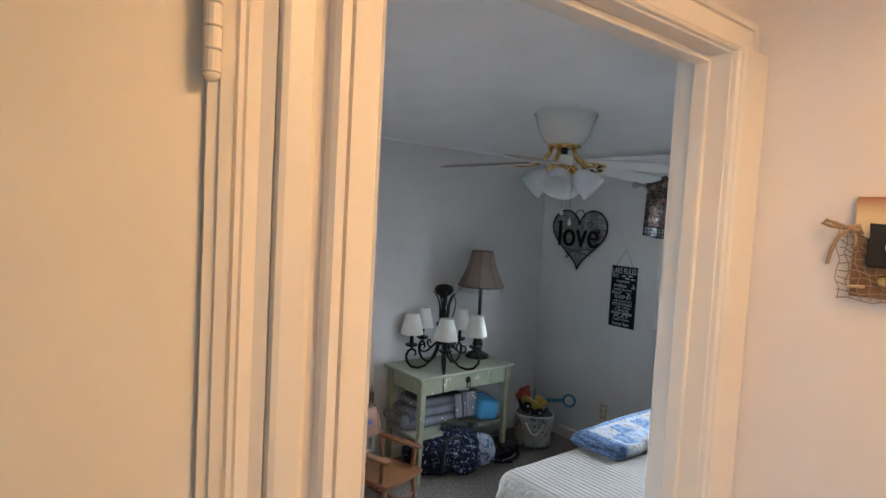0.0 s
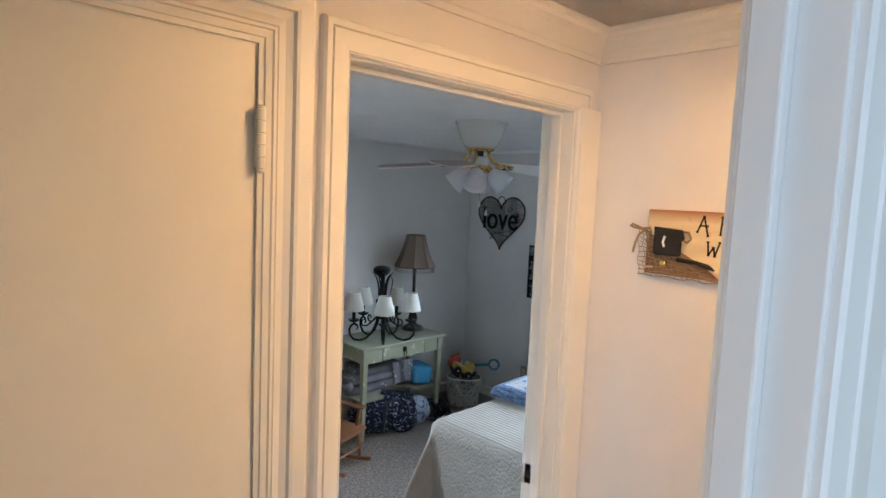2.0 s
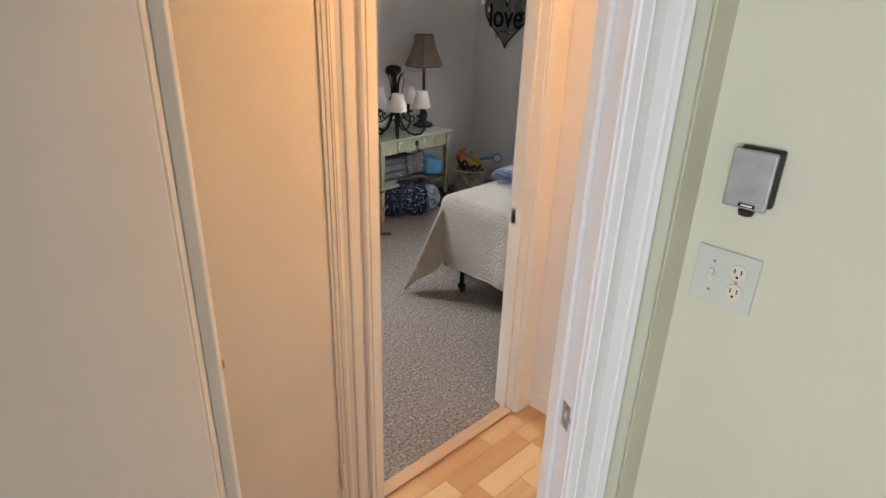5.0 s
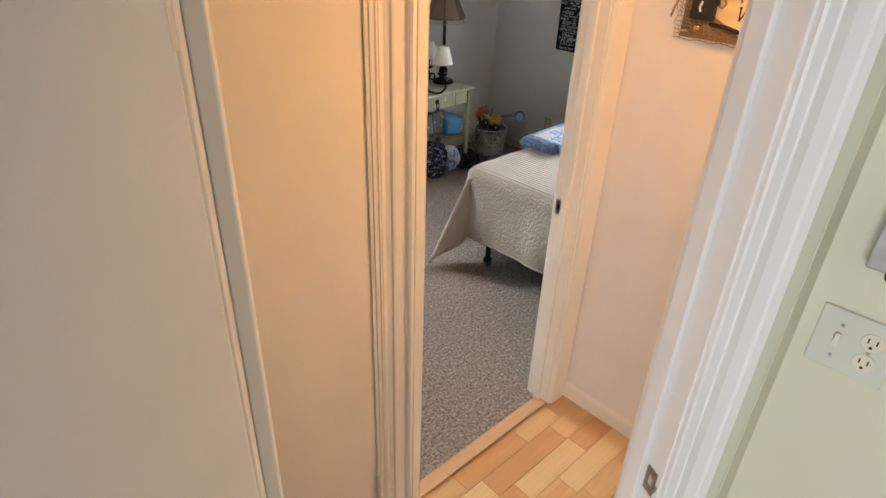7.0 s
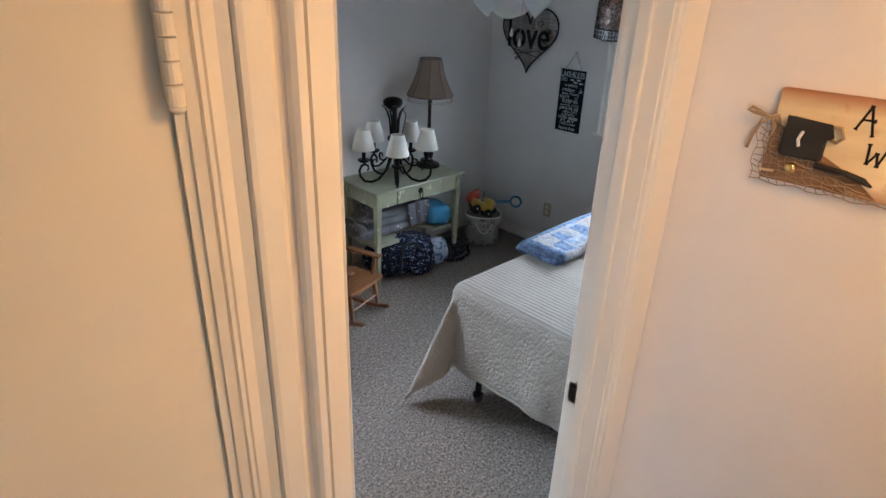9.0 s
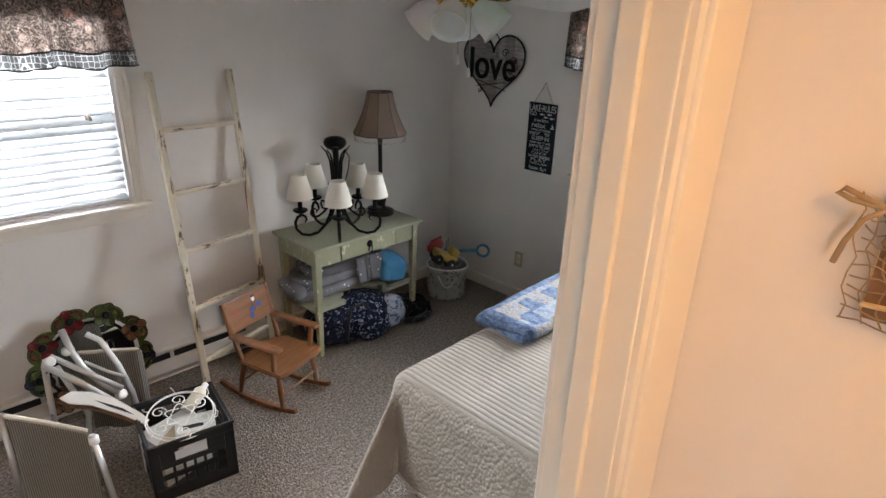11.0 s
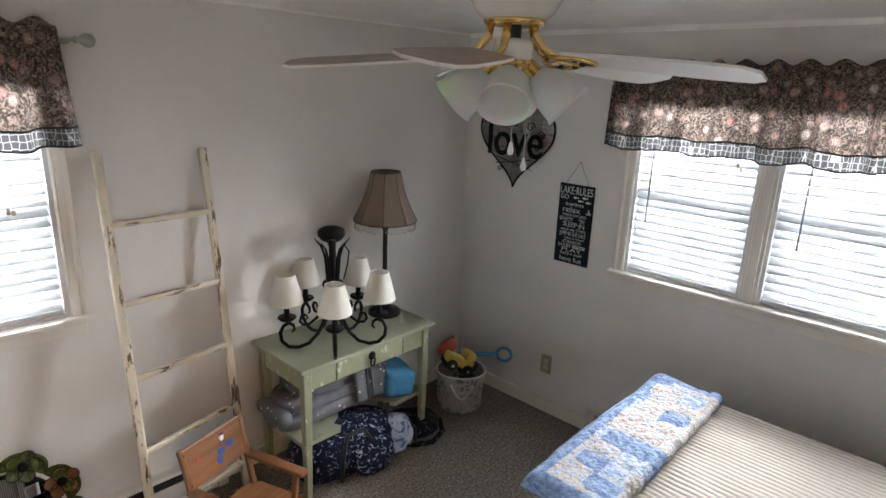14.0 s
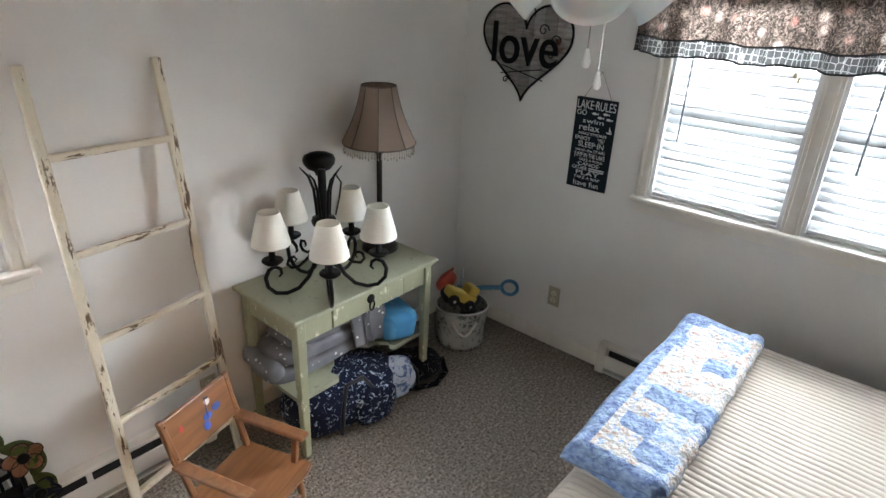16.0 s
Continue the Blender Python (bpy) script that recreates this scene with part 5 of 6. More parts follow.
def heater(m, length, label):
    """A convector along local x, back at y = 0, standing towards -y."""
    h = thing("baseboard_heater", (0, 0, 0), label, "heater", "baseboard heaters along the walls")
    h.matrix_world = m
    part("back_panel", boxed((0.0, -0.006, 0.02), (length, 0.0, 0.175), 0.001), HEAT_PAINT, h)
    part("top_hood", boxed((0.0, -0.055, 0.155), (length, -0.006, 0.175), 0.006), HEAT_PAINT, h)
    part("front_panel", boxed((0.0, -0.062, 0.045), (length, -0.055, 0.122), 0.002), HEAT_PAINT, h)
    part("foot_rail", boxed((0.0, -0.055, 0.008), (length, -0.006, 0.02), 0.001), HEAT_PAINT, h)
    part("element", boxed((0.06, -0.05, 0.06), (length - 0.06, -0.012, 0.145)), DARK, h, "dark heating element")
    for x in (0.0, length - 0.05):
        part("end_cap", boxed((x, -0.064, 0.006), (x + 0.05, 0.0, 0.177), 0.004), HEAT_PAINT, h)
    for k in range(1, int(length / 0.3)):
        part("bracket", boxed((k * 0.3, -0.056, 0.11), (k * 0.3 + 0.02, -0.006, 0.16)), HEAT_PAINT, h)


heater(Matrix.Translation((0.9, ROOM_Y, 0)), 1.70, "cream electric baseboard heater below the window")
heater(Matrix.Translation((ROOM_X, 3.145, 0)) @ Matrix.Rotation(radians(-90), 4, "Z"), 1.6, "cream electric baseboard heater behind the bed")


# ---- valances ----
def floral(name):
    n = Nodes(name, 0.9, spec=0.1)
    big = n.node("ShaderNodeTexVoronoi", {"Vector": n.stretch(1, 1, 1), "Scale": 15.0, "Randomness": 1.0})
    petals = n.noise(52, 6, rough=0.75, distort=1.8)
    hue = n.node("ShaderNodeSeparateColor", {"Color": big.outputs["Color"]}).outputs[1]
    dark = n.ramp(petals, (0.34, (0.012, 0.011, 0.011)), (0.48, (0.07, 0.055, 0.045)), (0.60, (0.30, 0.225, 0.19)))
    bloom = n.ramp(hue, (0.0, (0.60, 0.47, 0.40)), (0.4, (0.52, 0.24, 0.20)), (0.7, (0.50, 0.36, 0.29)), (1.0, (0.62, 0.54, 0.48)))
    mask = n.ramp(n.math("ADD", big.outputs["Distance"], n.math("MULTIPLY", petals, 0.5)), (0.42, (1, 1, 1)), (0.56, (0, 0, 0)))
    veins = n.ramp(n.noise(62, 4, distort=2.2), (0.43, (1, 1, 1)), (0.50, (0.04, 0.04, 0.04)), (0.57, (1, 1, 1)))
    col = n.mix(mask, dark, n.mix(1.0, bloom, veins, "MULTIPLY"))
    n.set("Base Color", col)
    tr = n.node("ShaderNodeBsdfTranslucent", {"Color": col})
    mx = n.node("ShaderNodeMixShader", {0: 0.28, 1: n.bsdf.outputs[0], 2: tr.outputs[0]})
    n.tree.links.new(mx.outputs[0], n.tree.nodes["Material Output"].inputs["Surface"])
    n.bump(n.noise(300, 2), 0.2, 0.001)
    return n.mat


def trellis():
    n = Nodes("grey_trellis_cloth", 0.9, spec=0.1)
    v = n.node("ShaderNodeTexVoronoi", {"Vector": n.stretch(1, 1, 0.9, (0, 0, 0)), "Scale": 46.0, "Randomness": 0.25}, feature="DISTANCE_TO_EDGE")
    col = n.ramp(v.outputs["Distance"], (0.0, (0.46, 0.45, 0.44)), (0.035, (0.42, 0.41, 0.40)), (0.07, (0.085, 0.085, 0.085)))
    n.set("Base Color", col)
    tr = n.node("ShaderNodeBsdfTranslucent", {"Color": col})
    mx = n.node("ShaderNodeMixShader", {0: 0.28, 1: n.bsdf.outputs[0], 2: tr.outputs[0]})
    n.tree.links.new(mx.outputs[0], n.tree.nodes["Material Output"].inputs["Surface"])
    return n.mat


FLORAL, TRELLIS = floral("dark_floral_cotton"), trellis()
PIPING = plain("black_piping", (0.012, 0.012, 0.012), 0.1, 0.9)


def valance(m, length, rod_z, top, bottom, seed, label, finial_ends):
    """A gathered valance on a rod along local x, the wall at y = 0, room towards -y."""
    v = thing("valance", (0, 0, 0), label, "valance", "valances over the windows")
    v.matrix_world = m
    off = -0.085

    def cloth(x, z):
        k = (top - z) / (top - bottom)
        fl = 0.023 + 0.016 * k
        y = off - 0.006 - 0.02 * k + fl * (math.sin(x * 31 + seed + 1.3 * math.sin(x * 7)) + 0.6 * math.sin(x * 67 + 2 * seed)) * (0.35 + 0.65 * k)
        if abs(z - rod_z) < 0.025:
            y = off - 0.014 + 0.3 * (y - off + 0.006)
        swing = (x / length - 0.5) * 0.05 * k
        dz = 0.008 * math.sin(x * 23 + seed) * k + (0.012 * math.sin(x * 55 + seed) if k < 0.03 else 0)
        return Vector((x + swing, min(y, -0.022), z + dz))

    band = 0.062
    n = int(length * 130)
    c = part("cloth", sheet(bmesh.new(), n, 26, lambda a, b: cloth(length * a, top + (bottom + band - top) * b)), FLORAL, v, smooth=True)
    part("border", sheet(bmesh.new(), n, 5, lambda a, b: cloth(length * a, bottom + band + (-band) * b)), TRELLIS, v, "grey trellis-pattern border", True)
    for z in (bottom + band, bottom):
        part("piping", tubed([cloth(length * i / n, z) + Vector((0, -0.0015, 0)) for i in range(n + 1)], 0.004, 5), PIPING, v, "black piping")
    rod = part("rod", tubed([(-0.05, off, rod_z), (length + 0.05, off, rod_z)], 0.008, 10), STEEL, v, "grey metal curtain rod")
    for x, d in ((-0.05, -1), (length + 0.05, 1)):
        mm = Matrix.Translation((x, off, rod_z)) @ Matrix.Rotation(radians(90) * d, 4, "Y")
        part("finial", lathed([(0.009, 0.0), (0.013, 0.006), (0.008, 0.012), (0.012, 0.018), (0.021, 0.028), (0.025, 0.042), (0.021, 0.056), (0.010, 0.064), (0.002, 0.066)], 18, mm), STEEL, rod, "grey ball finial", True)
        part("rod_bracket", tubed([(x - d * 0.02, 0.0, rod_z - 0.01), (x - d * 0.02, off, rod_z - 0.01)], 0.006, 8), STEEL, rod)


valance(Matrix.Translation((ROOM_X, 3.19, 0)) @ Matrix.Rotation(radians(-90), 4, "Z"), 1.46, 1.972, 2.02, 1.628, 0.7, "gathered dark floral valance with a grey trellis border", True)
valance(Matrix.Translation((1.06, ROOM_Y, 0)), 1.06, 1.985, 2.035, 1.632, 2.9, "gathered dark floral valance with a grey trellis border", True)

# ---- hall and kitchen wall pieces ----
def on_west_face(x, y, z):
    """A frame on a wall that faces -x: x to the viewer's right, y up, z off the wall."""
    m = EASTWARD.copy()
    m.translation = (x, y, z)
    return m


def burnt_board():
    """A cream sign board, browned towards its edges as painted."""
    n = Nodes("antiqued_cream_board", 0.55)
    sep = n.node("ShaderNodeSeparateXYZ", {"Vector": n.coord})
    def near(v, at):
        return n.math("ABSOLUTE", n.math("SUBTRACT", v, at))
    top = n.ramp(near(sep.outputs[2], 0.0), (0.0, (0, 0, 0)), (0.058, (0, 0, 0)), (0.082, (0.75, 0.75, 0.75)), (0.092, (1, 1, 1)))
    grain = n.noise(9, 5, n.stretch(1, 1, 4))
    col = n.mix(top, n.ramp(grain, (0.3, (0.62, 0.48, 0.28)), (0.7, (0.72, 0.60, 0.38))), (0.30, 0.11, 0.04))
    n.set("Base Color", n.mix(n.ramp(n.noise(30, 6), (0.6, (0, 0, 0)), (0.75, (0.5, 0.5, 0.5))), col, (0.32, 0.16, 0.07)))
    n.bump(grain, 0.1, 0.002)
    return n.mat


INK = plain("black_ink", (0.010, 0.009, 0.008), 0.1, 0.7, bump=0, spec=0.15)
NET = plain("tan_netting", (0.34, 0.24, 0.14), 0.2, 0.9, bump=0.3)
sign = thing("fishing_sign", (SIGN_X, 1.05, 1.679), "antiqued cream wooden sign with black lettering and fishing net", "sign")
SM = EASTWARD.copy()
part("board", boxed((-0.2205, -0.083, 0.0), (0.225, 0.090, 0.020), 0.003, SM), burnt_board(), sign)
# hand-drawn capitals: strokes in a unit cell, each ended by a short serif
STROKES = {"A": ["0,0 .45,1", ".45,1 .8,-.2", ".2,.42 .75,.42"], "F": [".05,0 .15,1", ".1,.98 1,1.08", ".1,.55 .75,.6"], "I": [".0,0 .2,1"],
           "S": ["1,.92 .6,1 .25,.85 .35,.6 .75,.45 .8,.2 .5,0 .1,.1"], "H": ["0,0 .3,1", ".65,-.1 .95,1.1", ".1,.45 .85,.5"], "E": [".05,0 .2,1", ".2,1 1,1", ".1,.55 .8,.55", ".05,0 .95,.05"],
           "R": [".05,0 .15,1", ".15,1 .75,.95 .85,.7 .2,.5", ".3,.5 1,-.05"], "W": ["0,1 .1,0", ".1,0 .5,.6", ".5,.6 .65,-.05", ".65,-.05 1,1"], "T": [".45,0 .55,1", "0,.95 1,1.02"],
           "O": [".5,1 .12,.8 0,.45 .15,.1 .5,0 .85,.15 1,.5 .88,.85 .5,1"]}
LETTERS = [("A", -0.087, 0.037, 0.034, 0.041), ("F", -0.031, 0.034, 0.026, 0.044), ("I", -0.008, 0.035, 0.014, 0.034), ("S", 0.004, 0.034, 0.018, 0.035), ("H", 0.029, 0.039, 0.024, 0.036), ("E", 0.055, 0.036, 0.019, 0.034), ("R", 0.080, 0.035, 0.020, 0.036),
           ("W", -0.058, -0.019, 0.029, 0.034), ("I", -0.021, -0.018, 0.008, 0.035), ("T", -0.012, -0.018, 0.022, 0.036), ("H", 0.014, -0.014, 0.023, 0.032), ("T", 0.056, -0.018, 0.024, 0.036), ("H", 0.088, -0.016, 0.022, 0.034),
           ("O", 0.011, -0.068, 0.025, 0.031), ("F", 0.040, -0.068, 0.020, 0.035), ("H", 0.076, -0.069, 0.022, 0.034)]
for ch_, lx, ly, lw, lh in LETTERS:
    bm = bmesh.new()
    for stroke in STROKES[ch_]:
        pts = [Vector((lx + lw * float(q.split(",")[0]), ly + lh * float(q.split(",")[1]), 0.0204)) for q in stroke.split()]
        tube(bm, [SM @ p for p in pts], 0.0021, 6)
        for p, q in ((pts[0], pts[1]), (pts[-1], pts[-2])):
            side = Vector((-(q - p).y, (q - p).x, 0)).normalized() * 0.0034
            tube(bm, [SM @ (p - side), SM @ (p + side)], 0.0016, 5)
    part("letter", bm, INK, sign, "black hand-drawn letter")
# knotted net gathered over the lower corner
bm = bmesh.new()
rnd = random.Random(11)
for k in range(15):
    x0 = -0.236 + 0.017 * k
    pts = []
    for i in range(9):
        f = i / 8
        y = -0.088 + (0.135 - 0.0092 * k) * f
        pts.append(SM @ Vector((x0 - 0.05 * f * (0.2 + k / 15) + 0.004 * math.sin(i * 2 + k), y, 0.0225 + 0.002 * math.sin(i + k))))
    tube(bm, pts, 0.0010, 4)
for k in range(11):
    pts = []
    y0 = -0.088 + 0.0125 * k
    n_ = 14
    reach = 0.235 - 0.019 * k
    for i in range(n_):
        f = i / (n_ - 1)
        pts.append(SM @ Vector((-0.238 + reach * f, y0 - 0.03 * f * k / 11 + 0.003 * math.sin(i * 1.7 + k), 0.0235)))
    tube(bm, pts, 0.0010, 4)
tagged(part("fishing_net", bm, NET, sign, "tan string fishing net"), kind="stuff")
# the net's shade on the board corner, laid in as a thin brown sheet
part("net_shade", outline(bmesh.new(), [(-0.2195, -0.082), (-0.02, -0.082), (-0.06, -0.05), (-0.11, -0.025), (-0.17, 0.005), (-0.2195, 0.03)], 0.0201, 0.0206, SM), plain("brown_net_shade", (0.22, 0.12, 0.06), 0.25, 0.7, scale=30), sign, "brown sheet painted as shade under the net")
CREEL = plain("dark_creel_cloth", (0.016, 0.016, 0.016), 0.2, 0.8, bump=0.4, bscale=90)
part("creel", boxed((-0.196, -0.030, 0.020), (-0.122, 0.022, 0.036), 0.006, SM), CREEL, sign, "small black creel bag")
part("creel_flap", outline(bmesh.new(), [(-0.192, 0.045), (-0.118, 0.040), (-0.110, 0.018), (-0.125, 0.006), (-0.190, 0.010)], 0.035, 0.040, SM), CREEL, sign)
part("strap", tubed([SM @ Vector(p) for p in ((-0.16, 0.022, 0.043), (-0.164, 0.006, 0.045), (-0.161, -0.006, 0.043))], 0.003, 6), WHITE, sign)
part("lure", tubed([SM @ Vector(p) for p in ((-0.13, -0.038, 0.028), (-0.08, -0.040, 0.03), (-0.05, -0.048, 0.028), (-0.035, -0.056, 0.026))], [0.006, 0.005, 0.006, 0.002], 7), CREEL, sign, "black fishing lure", True)
part("reel", lathed([(0.003, 0.0), (0.010, 0.001), (0.010, 0.010), (0.004, 0.011)], 14, SM @ Matrix.Translation((-0.168, -0.052, 0.021))), BRASS, sign, "small brass reel", True)
part("pencil_stick", tubed([SM @ Vector((-0.222, -0.066, 0.026)), SM @ Vector((-0.196, -0.064, 0.026))], 0.003, 6), plain("pale_stick", (0.55, 0.42, 0.26), 0.1, 0.7), sign)
for pts in ([(-0.225, 0.035), (-0.245, 0.042), (-0.262, 0.048), (-0.268, 0.043), (-0.255, 0.038), (-0.235, 0.036), (-0.21, 0.04), (-0.205, 0.028), (-0.22, 0.03)], [(-0.222, 0.036), (-0.24, 0.02), (-0.25, -0.005), (-0.255, -0.03)], [(-0.22, 0.036), (-0.214, 0.015), (-0.218, 0.0)], [(-0.13, 0.035), (-0.105, 0.035), (-0.098, 0.018), (-0.108, 0.008), (-0.12, 0.014)]):
    part("twine", tubed([SM @ Vector((x, y, 0.027)) for x, y in pts], 0.0032, 6), NET, sign, "tied jute twine", True)


def toggle(o, x, material):
    part("toggle_frame", boxed((x - 0.006, -0.013, 0.005), (x + 0.006, 0.013, 0.0072), 0.001), material, o)
    part("toggle", boxed((x - 0.0045, -0.003, 0.006), (x + 0.0045, 0.012, 0.019), 0.002, Matrix.Rotation(radians(-18), 4, "X")), material, o)
    for y in (-0.030, 0.030):
        part("screw", lathed([(0.003, 0.006), (0.003, 0.0073)], 10, Matrix.Translation((x, y, 0))), STEEL, o)


GREYISH = plain("pale_grey_plate", (0.60, 0.62, 0.55), 0.03, 0.35, bump=0)
plate = thing("switch_plate", (0, 0, 0), "pale double plate with a toggle switch and two sockets", "switch plate")
plate.matrix_world = on_west_face(1.079, 0.484, 1.296)
part("plate", boxed((-0.058, -0.057, 0.0), (0.058, 0.057, 0.006), 0.003), GREYISH, plate)
toggle(plate, -0.023, IVORY)
sockets(plate, 0.023)
hall_switch = thing("light_switch", (0, 0, 0), "ivory single light switch on the hall wall", "light switch")
hall_switch.matrix_world = on_west_face(SIGN_X, 0.83, 1.206)
part("plate", boxed((-0.035, -0.057, 0.0), (0.035, 0.057, 0.006), 0.003), IVORY, hall_switch)
toggle(hall_switch, 0.0, IVORY)


def brushed():
    n = Nodes("brushed_cover", 0.45, 0.6)
    n.set("Base Color", n.ramp(n.noise(22, 5, n.stretch(1, 1, 2)), (0.3, (0.34, 0.34, 0.34)), (0.7, (0.48, 0.48, 0.48))))
    n.bump(n.noise(160, 3), 0.2, 0.001)
    return n.mat


door_bell = thing("wall_speaker", (0, 0, 0), "small grey-faced wall unit with a black edge and a knob", "wall unit")
door_bell.matrix_world = on_west_face(1.079, 0.470, 1.500)
part("case", boxed((-0.034, -0.05, 0.0), (0.036, 0.052, 0.017), 0.004), DARK, door_bell, "black case")
part("cover", boxed((-0.042, -0.056, 0.0175), (0.031, 0.048, 0.028), 0.003), brushed(), door_bell, "mottled grey cover")
part("name_plate", boxed((-0.014, -0.052, 0.0279), (0.014, -0.045, 0.029), 0.0005), DARK, door_bell)
part("name_bar", boxed((-0.009, -0.050, 0.0288), (0.010, -0.047, 0.0294)), WHITE, door_bell)
part("knob", lathed([(0.012, 0.0), (0.014, 0.004), (0.012, 0.012), (0.006, 0.014)], 16, Matrix.Translation((-0.002, -0.057, 0.014)) @ Matrix.Rotation(radians(90), 4, "X")), BRONZE, door_bell, "dark knob", True)

# ---- basket of toys ----
def printed(name, base_c, ink, scale, cut, rough=0.85):
    n = Nodes(name, rough, spec=0.15)
    spots = n.noise(scale, 5, rough=0.7, distort=1.2)
    col = n.mix(n.ramp(spots, (cut, (0, 0, 0)), (cut + 0.04, (1, 1, 1))), base_c, ink)
    n.set("Base Color", n.mix(n.math("MULTIPLY", n.noise(5, 3), 0.3), col, tuple(v * 0.6 for v in base_c)))
    n.bump(n.noise(240, 2), 0.2, 0.001)
    return n.mat


BASKET_CLOTH = printed("printed_canvas", (0.42, 0.40, 0.36), (0.12, 0.12, 0.115), 24, 0.535)
basket = thing("toy_basket", (3.965, 3.86, 0), "cream printed canvas basket full of toys", "basket")


def basket_wall(a, b):
    ang = 2 * math.pi * a
    r = 0.128 + 0.018 * b + 0.006 * math.sin(3 * ang + 4 * b) * math.sin(math.pi * b)
    return Vector((r * math.cos(ang), r * math.sin(ang), 0.004 + 0.235 * b + 0.006 * math.sin(2 * ang) * b))


o = part("canvas", sheet(bmesh.new(), 48, 10, basket_wall), BASKET_CLOTH, basket, smooth=True)
solid(o, 0.005)
part("bottom", lathed([(0.002, 0.004), (0.125, 0.004), (0.127, 0.01)], 32), BASKET_CLOTH, basket)
part("rim", tubed([basket_wall(k / 48, 1.0) for k in range(48)], 0.005, 6, True), WHITE, basket, "white rim")
for s0 in (225, 20):
    pts = []
    for i in range(13):
        f = i / 12
        ang = radians(s0 + (f - 0.5) * 50)
        pts.append((0.156 * math.cos(ang), 0.156 * math.sin(ang), 0.20 - 0.085 * math.sin(math.pi * f)))
    part("rope_handle", tubed(pts, 0.007, 7), plain("cotton_rope", (0.62, 0.58, 0.50), 0.1, 0.9, bump=0.5, bscale=60), basket, "white rope handle", True)
YELLOW = plain("yellow_toy_plastic", (0.52, 0.36, 0.07), 0.15, 0.4)
REDP = plain("red_toy_plastic", (0.45, 0.06, 0.03), 0.15, 0.4)
BLUEP = plain("blue_toy_plastic", (0.05, 0.17, 0.30), 0.1, 0.4)
GREYP = plain("grey_toy_plastic", (0.30, 0.34, 0.40), 0.1, 0.4)
truck = thing("toy_truck", (3.905, 3.83, 0.29), "yellow plastic toy truck with black wheels", "toy", turn=-25)
TT = Matrix.Rotation(radians(28), 4, "Y")
part("body", boxed((-0.10, -0.045, 0.0), (0.07, 0.045, 0.055), 0.012, TT), YELLOW, truck)
part("cab", boxed((0.0, -0.042, 0.05), (0.065, 0.042, 0.105), 0.012, TT), YELLOW, truck)
part("windscreen", boxed((0.064, -0.032, 0.065), (0.067, 0.032, 0.095), 0, TT), GREYP, truck)
for x in (-0.07, 0.04):
    for y in (-0.05, 0.05):
        w_ = part("wheel", lathed([(0.012, -0.012), (0.030, -0.012), (0.033, -0.006), (0.033, 0.006), (0.030, 0.012), (0.012, 0.012)], 20, TT @ Matrix.Translation((x, y, 0.0)) @ Matrix.Rotation(radians(90), 4, "X")), DARK, truck, "black wheel")
        part("hub", lathed([(0.002, -0.014), (0.009, -0.013), (0.009, 0.013), (0.002, 0.014)], 12, TT @ Matrix.Translation((x, y, 0.0)) @ Matrix.Rotation(radians(90), 4, "X")), WHITE, w_)
claw = thing("toy_dinosaur", (3.93, 3.95, 0.315), "red ridged plastic toy", "toy", turn=10)
part("body", lathed([(0.01, -0.08), (0.035, -0.06), (0.045, 0.0), (0.038, 0.05), (0.012, 0.075)], 16, Matrix.Translation((0.0, 0, 0.04)) @ Matrix.Rotation(radians(80), 4, "Y")), REDP, claw, smooth=True)
for k in range(7):
    part("spine", boxed((-0.06 + k * 0.02, -0.004, 0.075), (-0.05 + k * 0.02, 0.004, 0.098), 0.002), REDP, claw)
ring = thing("toy_net_ring", (4.02, 3.765, 0.325), "blue plastic toy tool with a ring end", "toy", turn=-62)
part("handle", tubed([(-0.09, 0, 0.0), (0.0, 0, 0.025), (0.10, 0, 0.04)], [0.016, 0.013, 0.014], 10), BLUEP, ring, smooth=True)
part("ring", tubed([(0.145 + 0.042 * math.cos(a), 0, 0.045 + 0.042 * math.sin(a)) for a in (2 * math.pi * k / 26 for k in range(26))], 0.010, 8, True), BLUEP, ring, smooth=True)
scoop = thing("toy_fork", (4.0, 3.90, 0.285), "grey plastic toy forklift part", "toy", turn=30)
part("block", boxed((-0.03, -0.02, 0.0), (0.03, 0.02, 0.05), 0.004), GREYP, scoop)
for x in (-0.028, 0.028):
    part("prong", boxed((x - 0.004, -0.004, 0.05), (x + 0.004, 0.004, 0.12), 0.002), GREYP, scoop)
for k, (x, y, z) in enumerate(((4.00, 3.80, 0.252), (3.92, 3.78, 0.235), (4.04, 3.88, 0.25), (3.93, 3.93, 0.25), (3.97, 3.86, 0.22))):
    disc = thing("toy_record", (x, y, z), "black round toy with a tan centre", "toy", "black round toys in the basket")
    mm = Matrix.Rotation(radians(20 * k - 40), 4, "X") @ Matrix.Rotation(radians(15 * k - 20), 4, "Y")
    part("tyre", lathed([(0.012, -0.014), (0.042, -0.014), (0.047, -0.007), (0.047, 0.007), (0.042, 0.014), (0.012, 0.014)], 22, mm), DARK, disc)
    part("centre", lathed([(0.002, -0.006), (0.018, -0.006), (0.018, 0.0155), (0.002, 0.017)], 14, mm), plain("tan_centre", (0.42, 0.34, 0.20), 0.1, 0.6) if k == 0 else bpy.data.materials["tan_centre"], disc)

